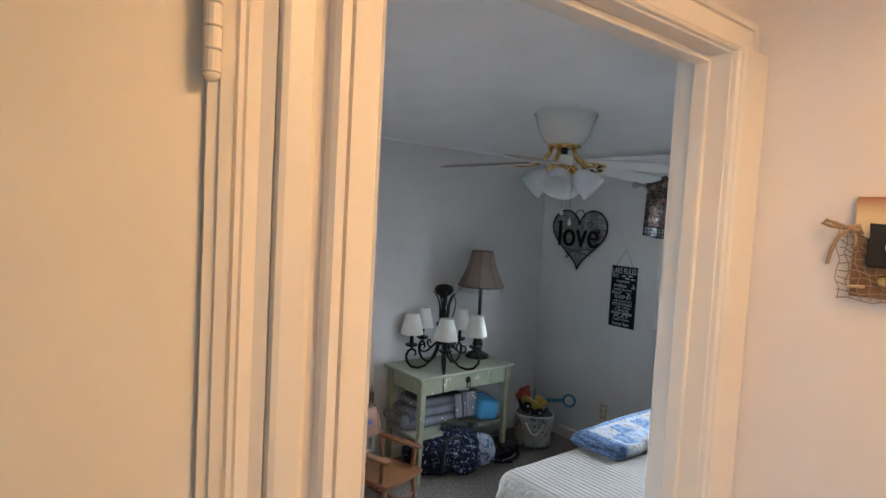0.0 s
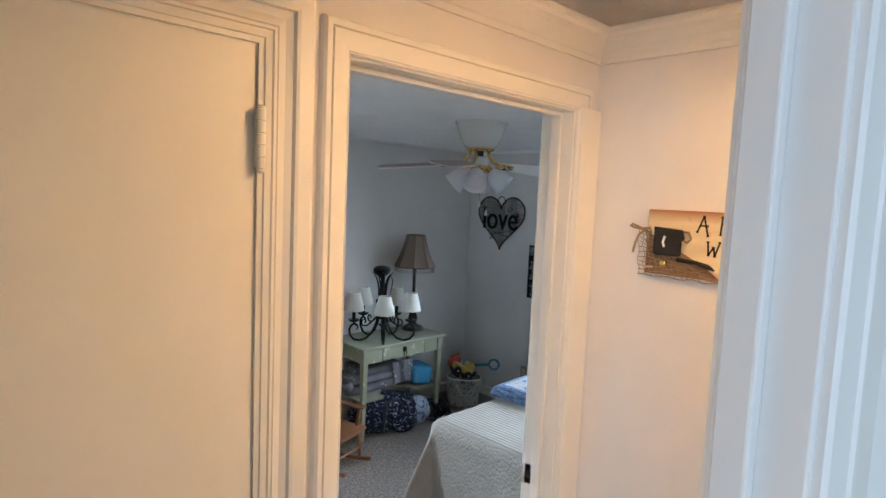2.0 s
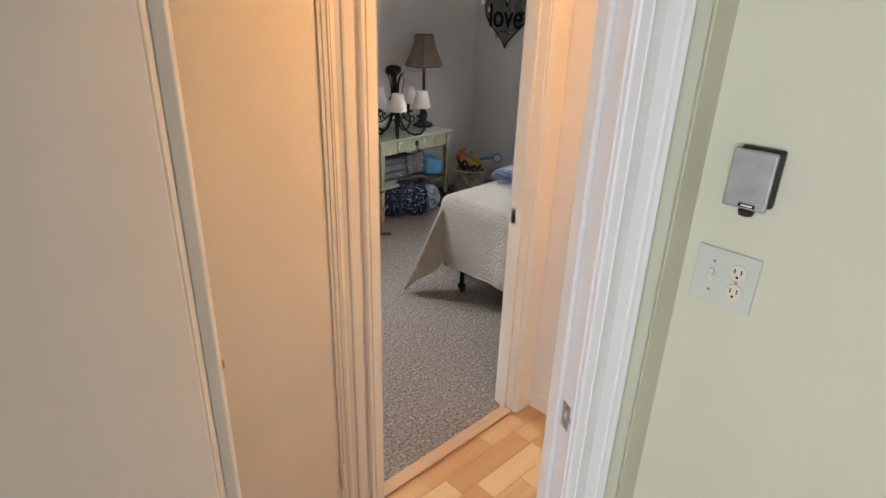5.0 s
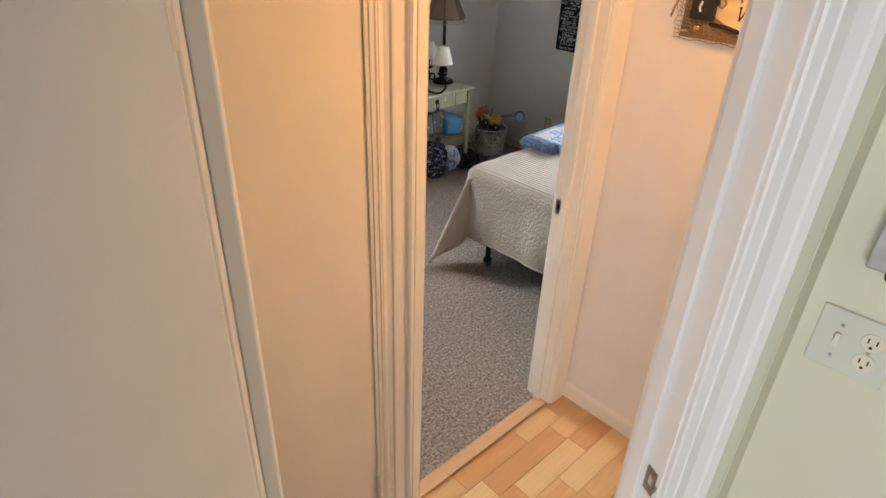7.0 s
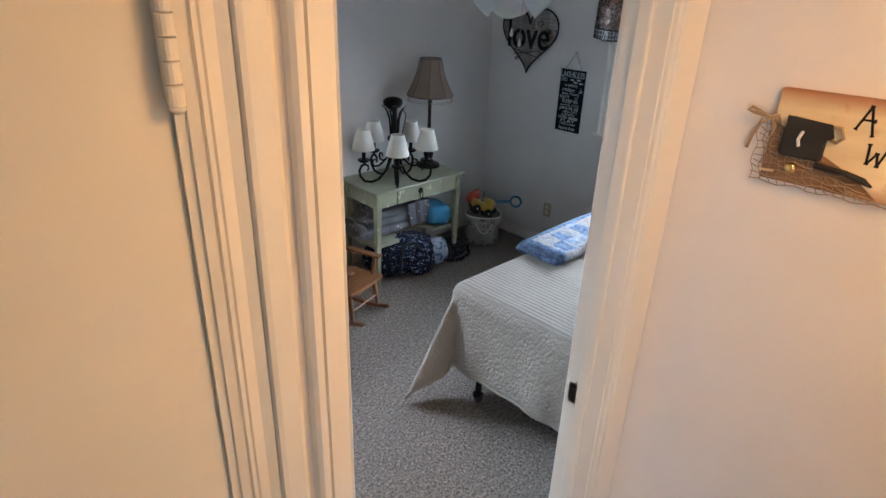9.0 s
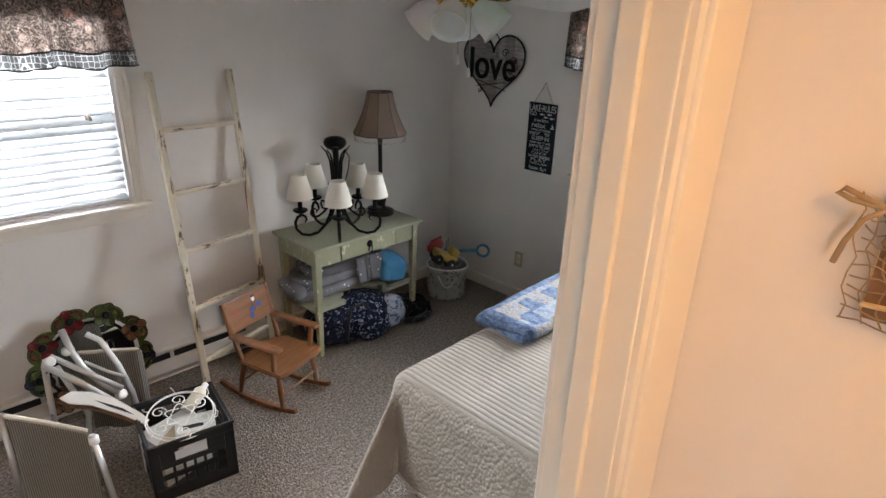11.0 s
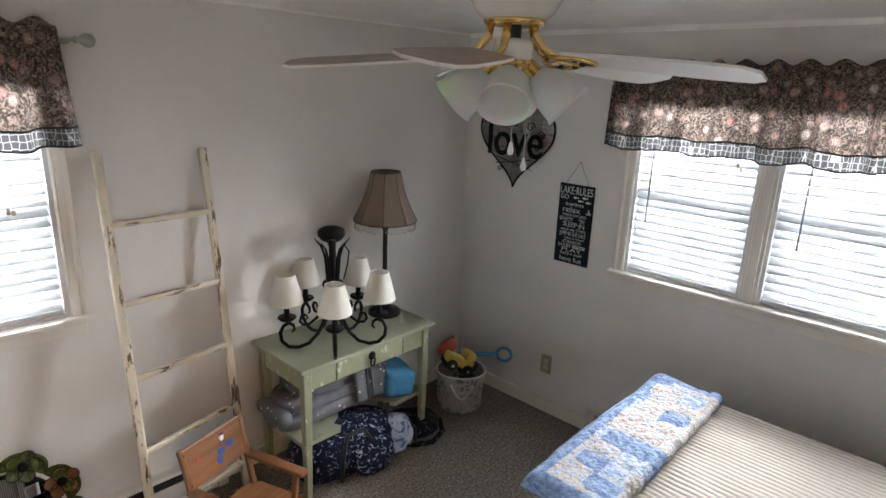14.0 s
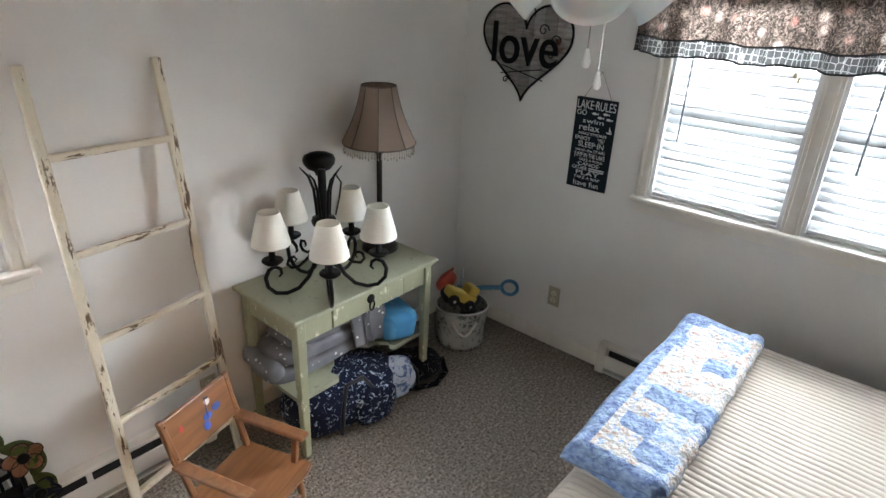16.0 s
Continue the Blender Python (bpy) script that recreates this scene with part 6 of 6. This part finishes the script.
# ---- cloths and bags in and under the desk ----
def stars():
    n = Nodes("grey_star_fleece", 0.95, spec=0.05)
    v = n.node("ShaderNodeTexVoronoi", {"Vector": n.coord, "Scale": 26.0, "Randomness": 0.75})
    jag = n.math("ADD", v.outputs["Distance"], n.math("MULTIPLY", n.noise(130, 2), 0.22))
    n.set("Base Color", n.mix(n.ramp(jag, (0.24, (1, 1, 1)), (0.29, (0, 0, 0))), n.ramp(n.noise(8, 3), (0.3, (0.13, 0.13, 0.142)), (0.7, (0.19, 0.19, 0.20))), (0.60, 0.60, 0.58)))
    n.bump(n.noise(180, 3), 0.4, 0.003)
    return n.mat


STAR = stars()
NAVY_PRINT = printed("navy_floral_print", (0.007, 0.010, 0.026), (0.46, 0.53, 0.64), 40, 0.575)
TIE_DYE = printed("blue_tie_dye_print", (0.48, 0.52, 0.60), (0.06, 0.12, 0.30), 13, 0.50)
BLACK_PRINT = printed("black_floral_print", (0.010, 0.010, 0.014), (0.32, 0.32, 0.34), 46, 0.60)
BLUE_CLOTH = printed("light_blue_fleece", (0.07, 0.24, 0.42), (0.10, 0.30, 0.50), 5, 0.5)


def soft(name, size, power, lump, seed, material, parent, label="", m=None, nu=44, nv=28):
    """A soft stuffed or folded body: a rounded box with creases."""
    sx, sy, sz = (v / 2 for v in size)

    def f(a, b):
        u, w = 2 * math.pi * a, math.pi * (b - 0.5)
        c, s, cw, sw = math.cos(u), math.sin(u), math.cos(w), math.sin(w)
        e = 2 / power
        def sg(v):
            return math.copysign(abs(v) ** e, v)
        p = Vector((sx * sg(c) * abs(cw) ** e, sy * sg(s) * abs(cw) ** e, sz * sg(sw)))
        k = noise.noise(p * 9 + Vector((seed, 0, 0))) * 0.7 + noise.noise(p * 22 + Vector((0, seed, 0))) * 0.35
        d = p.normalized() if p.length > 1e-6 else Vector((0, 0, 1))
        p += d * lump * k
        p.z = max(p.z, -sz)
        return (m or Matrix()) @ p

    bm = sheet(bmesh.new(), nu, nv, f)
    bmesh.ops.remove_doubles(bm, verts=bm.verts, dist=0.0004)
    return part(name, bm, material, parent, label, True)


star_blanket = thing("star_blanket", (3.05, 3.985, 0.296), "folded grey fleece blanket with white stars on the desk shelf", "blanket", turn=-3)
for k, (sx, sy, z, x) in enumerate(((0.56, 0.27, 0.046, -0.01), (0.52, 0.26, 0.108, 0.01), (0.44, 0.24, 0.160, 0.03))):
    soft("fold", (sx, sy, 0.070), 4.2, 0.012, k * 3 + 1, STAR, star_blanket, m=Matrix.Translation((x, 0.005 * k, z)) @ Matrix.Rotation(radians(3.0 * k - 4), 4, "Y"))
part("rolled_end", tubed([(-0.262, -0.12 + 0.24 * i / 10, 0.066 + 0.006 * math.sin(i)) for i in range(11)], [0.030] + [0.041] * 9 + [0.030], 14), STAR, star_blanket, "rolled end of the fold", True)
drape = part("drape", sheet(bmesh.new(), 16, 12, lambda a, b: Vector((0.10 + 0.19 * a + 0.01 * b, -0.128 - 0.022 * b - 0.006 * math.sin(a * 9), 0.205 - 0.16 * b + 0.012 * a * (1 - b)))), STAR, star_blanket, "hanging fold of the star blanket", True)
solid(drape, 0.012)
for dx in (0.17, 0.20, 0.285):
    part("bound_edge", tubed([(dx + 0.004 * (i / 8), -0.140 - 0.022 * (i / 8), 0.205 - 0.155 * (i / 8)) for i in range(9)], 0.006, 8), STAR, star_blanket, "raised bound edge", True)
blue_fleece = thing("blue_cushion", (3.42, 3.88, 0.296), "light blue fleece cushion on the desk shelf", "cushion", turn=-14)
soft("body", (0.19, 0.26, 0.15), 4.5, 0.008, 4, BLUE_CLOTH, blue_fleece, m=Matrix.Translation((0, 0, 0.078)) @ Matrix.Rotation(radians(8), 4, "Y"))
navy_bag = thing("duffel_bag", (3.09, 3.86, 0), "navy floral duffel bag under the desk", "bag", turn=-4)
soft("body", (0.56, 0.30, 0.262), 3.0, 0.022, 8, NAVY_PRINT, navy_bag, m=Matrix.Translation((0, 0, 0.131)))
soft("side_pocket", (0.22, 0.07, 0.19), 3.0, 0.012, 12, NAVY_PRINT, navy_bag, m=Matrix.Translation((0.08, -0.15, 0.10)))
part("strap", tubed([(-0.12, -0.165, 0.05), (-0.11, -0.165, 0.16), (-0.06, -0.12, 0.25), (0.03, -0.12, 0.255), (0.09, -0.16, 0.16), (0.10, -0.165, 0.05)], 0.010, 7), DARK, navy_bag, "black strap", True)
tie_bag = thing("tote_bag", (3.345, 3.775, 0), "blue and white tie-dye tote bag under the desk", "bag", turn=-12)
soft("body", (0.20, 0.13, 0.225), 2.8, 0.020, 21, TIE_DYE, tie_bag, m=Matrix.Translation((0, 0, 0.113)) @ Matrix.Rotation(radians(-9), 4, "Y"))
part("handle", tubed([(0.05, -0.06, 0.05), (0.105, -0.055, 0.02), (0.11, -0.04, 0.12), (0.06, -0.02, 0.20)], 0.009, 7), DARK, tie_bag, "dark handle", True)
print_bag = thing("handbag", (3.53, 3.80, 0), "black floral quilted bag beside the desk leg", "bag", turn=-35)
soft("body", (0.30, 0.20, 0.135), 2.6, 0.016, 33, BLACK_PRINT, print_bag, m=Matrix.Translation((-0.02, 0.02, 0.068)))
part("handle", tubed([(-0.10, -0.09, 0.06), (-0.03, -0.135, 0.03), (0.08, -0.11, 0.025), (0.15, -0.03, 0.03), (0.14, 0.03, 0.08)], 0.014, 8), BLACK_PRINT, print_bag, smooth=True)

# ---- flower mirror ----
def mirror_glass():
    n = Nodes("mirror_glass", 0.02, 1.0)
    n.set("Base Color", (0.86, 0.87, 0.87, 1))
    return n.mat


mirror = thing("flower_mirror", (1.735, 4.075, 0.03), "round mirror with painted metal flowers leaning on the heater", "mirror")
MM = Matrix.Translation((0, 0, 0)) @ Matrix.Rotation(radians(-8), 4, "X") @ Matrix.Translation((0, -0.01, 0.25)) @ Matrix.Rotation(radians(90), 4, "X")
part("glass", lathed([(0.003, 0.0), (0.185, 0.0), (0.185, 0.004), (0.003, 0.0041)], 48, MM), mirror_glass(), mirror, "round mirror glass")
part("rim", tubed([MM @ Vector((0.188 * math.cos(a), 0.188 * math.sin(a), 0.004)) for a in (2 * math.pi * k / 48 for k in range(48))], 0.008, 7, True), BLACK, mirror, "black iron rim", True)
PETALS = [printed("petal_red", (0.16, 0.018, 0.022), (0.30, 0.05, 0.05), 25, 0.6, 0.4), printed("petal_olive", (0.075, 0.085, 0.035), (0.16, 0.16, 0.06), 25, 0.6, 0.4), printed("petal_copper", (0.22, 0.105, 0.06), (0.34, 0.17, 0.09), 25, 0.6, 0.4), printed("petal_blue", (0.015, 0.018, 0.035), (0.04, 0.05, 0.09), 25, 0.6, 0.4)]
LEAFG = printed("leaf_green", (0.06, 0.075, 0.02), (0.17, 0.17, 0.05), 18, 0.56, 0.4)
for k in range(9):
    a = radians(104 - 40 * k)
    r = 0.225
    cx, cy = r * math.cos(a), r * math.sin(a)
    fl = part("flower", lathed([(0.002, 0.016), (0.012, 0.020), (0.019, 0.012), (0.020, 0.004)], 14, MM @ Matrix.Translation((cx, cy, 0.01))), BLACK, mirror, "dark flower centre", True)
    for j in range(5):
        b = a + 2 * math.pi * j / 5
        pm = MM @ Matrix.Translation((cx + 0.034 * math.cos(b), cy + 0.034 * math.sin(b), 0.012)) @ Matrix.Rotation(b, 4, "Z")

        def petal(u, v, pm=pm):
            t, w = 2 * math.pi * u, v
            x, y = 0.028 * w * math.cos(t), 0.026 * w * math.sin(t)
            return pm @ Vector((x, y, 0.010 * (w**2) - 0.004 + 0.006 * x / 0.028))
        po = part("petal", sheet(bmesh.new(), 14, 4, petal), PETALS[(0, 1, 2, 3)[k % 4]], fl, smooth=True)
        solid(po, 0.0016)
        part("petal_edge", tubed([petal(q / 14, 1.0) for q in range(14)], 0.0018, 4, True), BLACK, fl)
    for side in (-1, 1):
        b = a + side * radians(19)
        lm = MM @ Matrix.Translation((0.222 * math.cos(b), 0.222 * math.sin(b), 0.006)) @ Matrix.Rotation(b - side * radians(60), 4, "Z")

        def leaf(u, v, lm=lm):
            x, wid = 0.095 * u - 0.01, 0.026 * math.sin(math.pi * min(u * 0.95 + 0.03, 1)) ** 0.8
            return lm @ Vector((x, wid * (2 * v - 1), 0.008 * math.sin(u * 3) + 0.008 * abs(2 * v - 1)))
        if k in (0, 1, 2, 3, 7, 8):
            lo_ = part("leaf", sheet(bmesh.new(), 10, 6, leaf), LEAFG, mirror, "painted green metal leaf", True)
            solid(lo_, 0.0016)

# ---- folded chairs by the window ----
ALU = plain("silver_tube", (0.55, 0.55, 0.54), 0.06, 0.32, 0.85, bump=0.04)
MESHY = Nodes("woven_grey_sling", 0.8, spec=0.2)
_w = MESHY.node("ShaderNodeTexWave", {"Vector": MESHY.coord, "Scale": 42.0, "Distortion": 0.4}, wave_type="BANDS", bands_direction="X").outputs["Fac"]
MESHY.set("Base Color", MESHY.mix(_w, (0.09, 0.085, 0.075), (0.30, 0.28, 0.24)))
MESHY.bump(_w, 0.5, 0.003)
SLING = MESHY.mat
BROWN = wood("brown_arm_wood", (0.20, 0.09, 0.045), (0.11, 0.045, 0.022), 0, 1.5, 0.4)
folded = thing("folding_chair", (1.66, 3.80, 0), "folded silver garden chair with a woven sling and white armrest", "chair", "folded garden chairs")
part("sling", sheet(bmesh.new(), 14, 12, lambda a, b: Vector((-0.02 + 0.20 * a, 0.06 - 0.11 * a + 0.012 * math.sin(9 * a), 0.06 + 0.40 * b - 0.015 * a))), SLING, folded, "woven grey sling seat", True)
solid(folded.children[-1], 0.006)
part("sling_side", boxed((0.176, -0.052, 0.05), (0.205, -0.02, 0.435), 0.006), SLING, folded)
part("piping", tubed([(-0.02, 0.06, 0.462), (0.08, 0.008, 0.456), (0.19, -0.05, 0.446)], 0.009, 7), plain("cream_piping", (0.46, 0.42, 0.34), 0.1, 0.8), folded, "cream piping")
TUBES = [([(-0.07, 0.0, 0.62), (-0.055, -0.02, 0.52), (-0.03, -0.05, 0.44), (0.02, -0.09, 0.36), (0.07, -0.12, 0.30)], 0.014), ([(0.02, 0.03, 0.555), (0.06, 0.0, 0.52), (0.10, -0.05, 0.40), (0.12, -0.10, 0.28), (0.13, -0.14, 0.10)], 0.013), ([(-0.16, -0.03, 0.50), (-0.06, -0.09, 0.40), (0.06, -0.16, 0.26), (0.12, -0.19, 0.18)], 0.014), ([(-0.13, 0.0, 0.52), (-0.02, -0.07, 0.42), (0.08, -0.13, 0.33)], 0.012), ([(-0.02, -0.03, 0.46), (0.05, -0.07, 0.40), (0.11, -0.10, 0.36)], 0.007), ([(-0.10, -0.12, 0.02), (-0.06, -0.10, 0.25), (-0.12, -0.03, 0.48)], 0.012), ([(0.13, -0.14, 0.012), (0.13, -0.14, 0.12)], 0.013), ([(-0.19, -0.06, 0.012), (-0.16, -0.03, 0.50)], 0.012)]
for pts, r in TUBES:
    part("tube", tubed(pts, r, 10), ALU, folded, "silver tube", True)
for p in ((-0.065, -0.01, 0.525), (0.07, -0.125, 0.30), (0.12, -0.19, 0.18), (-0.14, -0.02, 0.505)):
    part("joint", lathed([(0.012, -0.018), (0.021, -0.015), (0.021, 0.015), (0.012, 0.018)], 16, Matrix.Translation(p) @ Matrix.Rotation(radians(58), 4, "X") @ Matrix.Rotation(radians(20), 4, "Y")), WHITE, folded, "white plastic joint", True)
arm_pts = [(0.0, 0.0), (0.03, 0.035), (0.10, 0.05), (0.20, 0.04), (0.30, 0.012), (0.345, -0.01), (0.335, -0.03), (0.24, -0.012), (0.12, 0.0), (0.04, -0.012)]
AM = Matrix.Translation((-0.16, -0.18, 0.42)) @ Matrix.Rotation(radians(30), 4, "Y") @ Matrix.Rotation(radians(-24), 4, "Z") @ Matrix.Rotation(radians(60), 4, "X")
part("armrest", outline(bmesh.new(), arm_pts, 0.0, 0.014, AM), WHITE, folded, "white plastic side of the armrest")
part("armrest_wood", outline(bmesh.new(), [(x, y - 0.012) for x, y in arm_pts], -0.034, -0.001, AM), BROWN, folded, "brown armrest face")
part("slot", outline(bmesh.new(), [(0.12, 0.022), (0.23, 0.014), (0.28, -0.002), (0.18, 0.008)], 0.0135, 0.0155, AM), DARK, folded)
second = thing("folding_chair", (1.43, 3.50, 0), "folded garden chair with a cream woven sling", "chair", "folded garden chairs", turn=-12)
part("sling", sheet(bmesh.new(), 12, 12, lambda a, b: Vector((-0.12 + 0.24 * a, 0.02 - 0.10 * a, 0.05 + (0.42 - 0.10 * a) * b))), SLING, second, "woven grey sling seat", True)
solid(second.children[-1], 0.006)
part("piping", tubed([(-0.12, 0.02, 0.475), (0.0, -0.03, 0.43), (0.12, -0.08, 0.375)], 0.010, 7), bpy.data.materials["cream_piping"], second, "cream piping")
for pts in ([(0.13, -0.09, 0.36), (0.15, -0.11, 0.16), (0.16, -0.13, 0.012)], [(-0.13, 0.03, 0.48), (-0.14, 0.02, 0.012)]):
    part("tube", tubed(pts, 0.012, 10), ALU, second, "silver tube", True)
part("joint", lathed([(0.010, -0.016), (0.018, -0.013), (0.018, 0.013), (0.010, 0.016)], 14, Matrix.Translation((0.135, -0.095, 0.34))), WHITE, second, "white plastic joint", True)

# ---- black crate with odds and ends ----
crate = thing("milk_crate", (1.875, 3.40, 0), "black plastic milk crate full of odds and ends", "crate", turn=-10)
S, H = 0.165, 0.275
part("base", boxed((-S, -S, 0.0), (S, S, 0.012), 0.003), DARK, crate)
for ax, sg in ((0, 1), (0, -1), (1, 1), (1, -1)):
    bm = bmesh.new()
    def put(u0, u1, z0, z1, d=0.012):
        a, b = ((u0, sg * S - sg * d, z0), (u1, sg * S, z1)) if ax else ((sg * S - sg * d, u0, z0), (sg * S, u1, z1))
        box(bm, a, b, 0.002)
    put(-S, S, 0.235, H), put(-S, S, 0.0, 0.06), put(-S, -0.125, 0.06, 0.235), put(0.125, S, 0.06, 0.235)
    put(-0.125, -0.055, 0.175, 0.235), put(0.055, 0.125, 0.175, 0.235)
    put(-0.125, 0.125, 0.10, 0.122), put(-0.125, 0.125, 0.155, 0.176)
    for u in (-0.085, -0.045, -0.005, 0.035, 0.075):
        put(u, u + 0.011, 0.06, 0.156)
    part("side", bm, DARK, crate)
part("rim", tubed([(-S, -S, H), (S, -S, H), (S, S, H), (-S, S, H)], 0.008, 6, True), DARK, crate)
part("label", boxed((-0.07, -S - 0.0012, 0.185), (0.05, -S - 0.0002, 0.225)), plain("white_label", (0.66, 0.67, 0.68), 0.05, 0.5), crate, "white paper label")
PAPER = plain("paper", (0.62, 0.60, 0.56), 0.08, 0.8, bump=0.1)
for k, (x, y, z, w, d, turn_, lab) in enumerate(((1.84, 3.42, 0.20, 0.22, 0.16, 12, "stack of white paper cards in the crate"), (1.91, 3.36, 0.225, 0.16, 0.12, -20, "white printed card in the crate"), (1.82, 3.34, 0.215, 0.12, 0.09, 40, "tan envelope in the crate"))):
    c = thing("paper_stack", (x, y, z), lab, "paper", turn=turn_)
    part("paper_sheet", boxed((-w / 2, -d / 2, -0.19 if k == 0 else -0.02), (w / 2, d / 2, 0.012), 0.002), PAPER if k != 2 else plain("tan_paper", (0.42, 0.33, 0.22), 0.1, 0.8), c)
    part("print", boxed((-w * 0.3, -d * 0.3, 0.0122), (w * 0.2, -d * 0.1, 0.0128)), DARK if k == 1 else GREYP, c)
bottle = thing("bottle", (1.965, 3.49, 0.252), "cream plastic bottle lying in the crate", "bottle", turn=28)
BT = Matrix.Rotation(radians(72), 4, "Y")
part("body", lathed([(0.004, -0.06), (0.027, -0.055), (0.028, 0.05), (0.018, 0.066), (0.013, 0.07)], 20, BT), plain("cream_plastic", (0.62, 0.56, 0.44), 0.05, 0.4), bottle, smooth=True)
part("cap", lathed([(0.014, 0.07), (0.014, 0.09), (0.012, 0.093)], 16, BT), WHITE, bottle)
trivet = thing("wire_trivet", (1.86, 3.365, 0.292), "round white wire scrollwork stand on the crate", "wire stand", turn=15)
WIRE = plain("white_painted_wire", (0.74, 0.72, 0.68), 0.04, 0.4, bump=0.05)
WT = Matrix.Rotation(radians(9), 4, "X") @ Matrix.Rotation(radians(-5), 4, "Y")
for r in (0.135, 0.128):
    part("ring", tubed([WT @ Vector((r * math.cos(a), r * math.sin(a), 0.012 if r < 0.13 else 0.0)) for a in (2 * math.pi * k / 48 for k in range(48))], 0.0028, 6, True), WIRE, trivet)
for k in range(6):
    a = radians(60 * k)
    rot = WT @ Matrix.Rotation(a, 4, "Z")
    pts = []
    for i in range(34):
        f = i / 33
        th = -2.6 + 7.6 * f
        rr = 0.030 * (1 - 0.72 * f)
        pts.append(rot @ Vector((0.092 + rr * math.cos(th), rr * math.sin(th), 0.006)))
    part("scroll", tubed(pts, 0.0024, 5), WIRE, trivet)
    part("scroll", tubed([rot @ Vector((0.02 + 0.045 * math.sin(i / 12 * 3.1), -0.03 + 0.06 * i / 12, 0.008)) for i in range(13)], 0.0024, 5), WIRE, trivet)
    part("hook", tubed([rot @ Vector(p) for p in ((0.13, 0.0, 0.0), (0.148, 0.008, 0.012), (0.15, 0.016, 0.03), (0.14, 0.018, 0.035))], 0.0024, 5), WIRE, trivet)

# ---- maple boards of the hall floor ----
rnd = random.Random(21)
hall_floor = bpy.data.objects["floor_hall"]
BOARD_W = 0.094
board_meshes = {}
MAPLE_SET = [MAPLE, wood("maple_pale", (0.70, 0.50, 0.27), (0.56, 0.36, 0.17), 0, 1.0, 0.3), wood("maple_amber", (0.56, 0.32, 0.14), (0.42, 0.22, 0.085), 0, 1.0, 0.3)]


def board_mesh(length, kind):
    key = (length, kind)
    if key not in board_meshes:
        bm = boxed((0, 0, -0.010), (length - 0.0012, BOARD_W - 0.0012, 0.0), 0.0009)
        me = bpy.data.meshes.new("floor_board")
        bm.to_mesh(me)
        bm.free()
        me.materials.append(MAPLE_SET[kind])
        board_meshes[key] = me
    return board_meshes[key]


y = DOOR_Y - BOARD_W
while y > -0.6:
    x = -0.75 - rnd.random() * 0.3
    while x < SIGN_X:
        length = rnd.choice((0.22, 0.28, 0.35, 0.42, 0.50))
        if x + length > SIGN_X:
            length = max(round(SIGN_X - x, 3), 0.02)
        b = new("floor_board", board_mesh(length, rnd.choice((0, 0, 1, 2))))
        b.location = (x, y, 0.0)
        b.parent = hall_floor
        x += length
    y -= BOARD_W
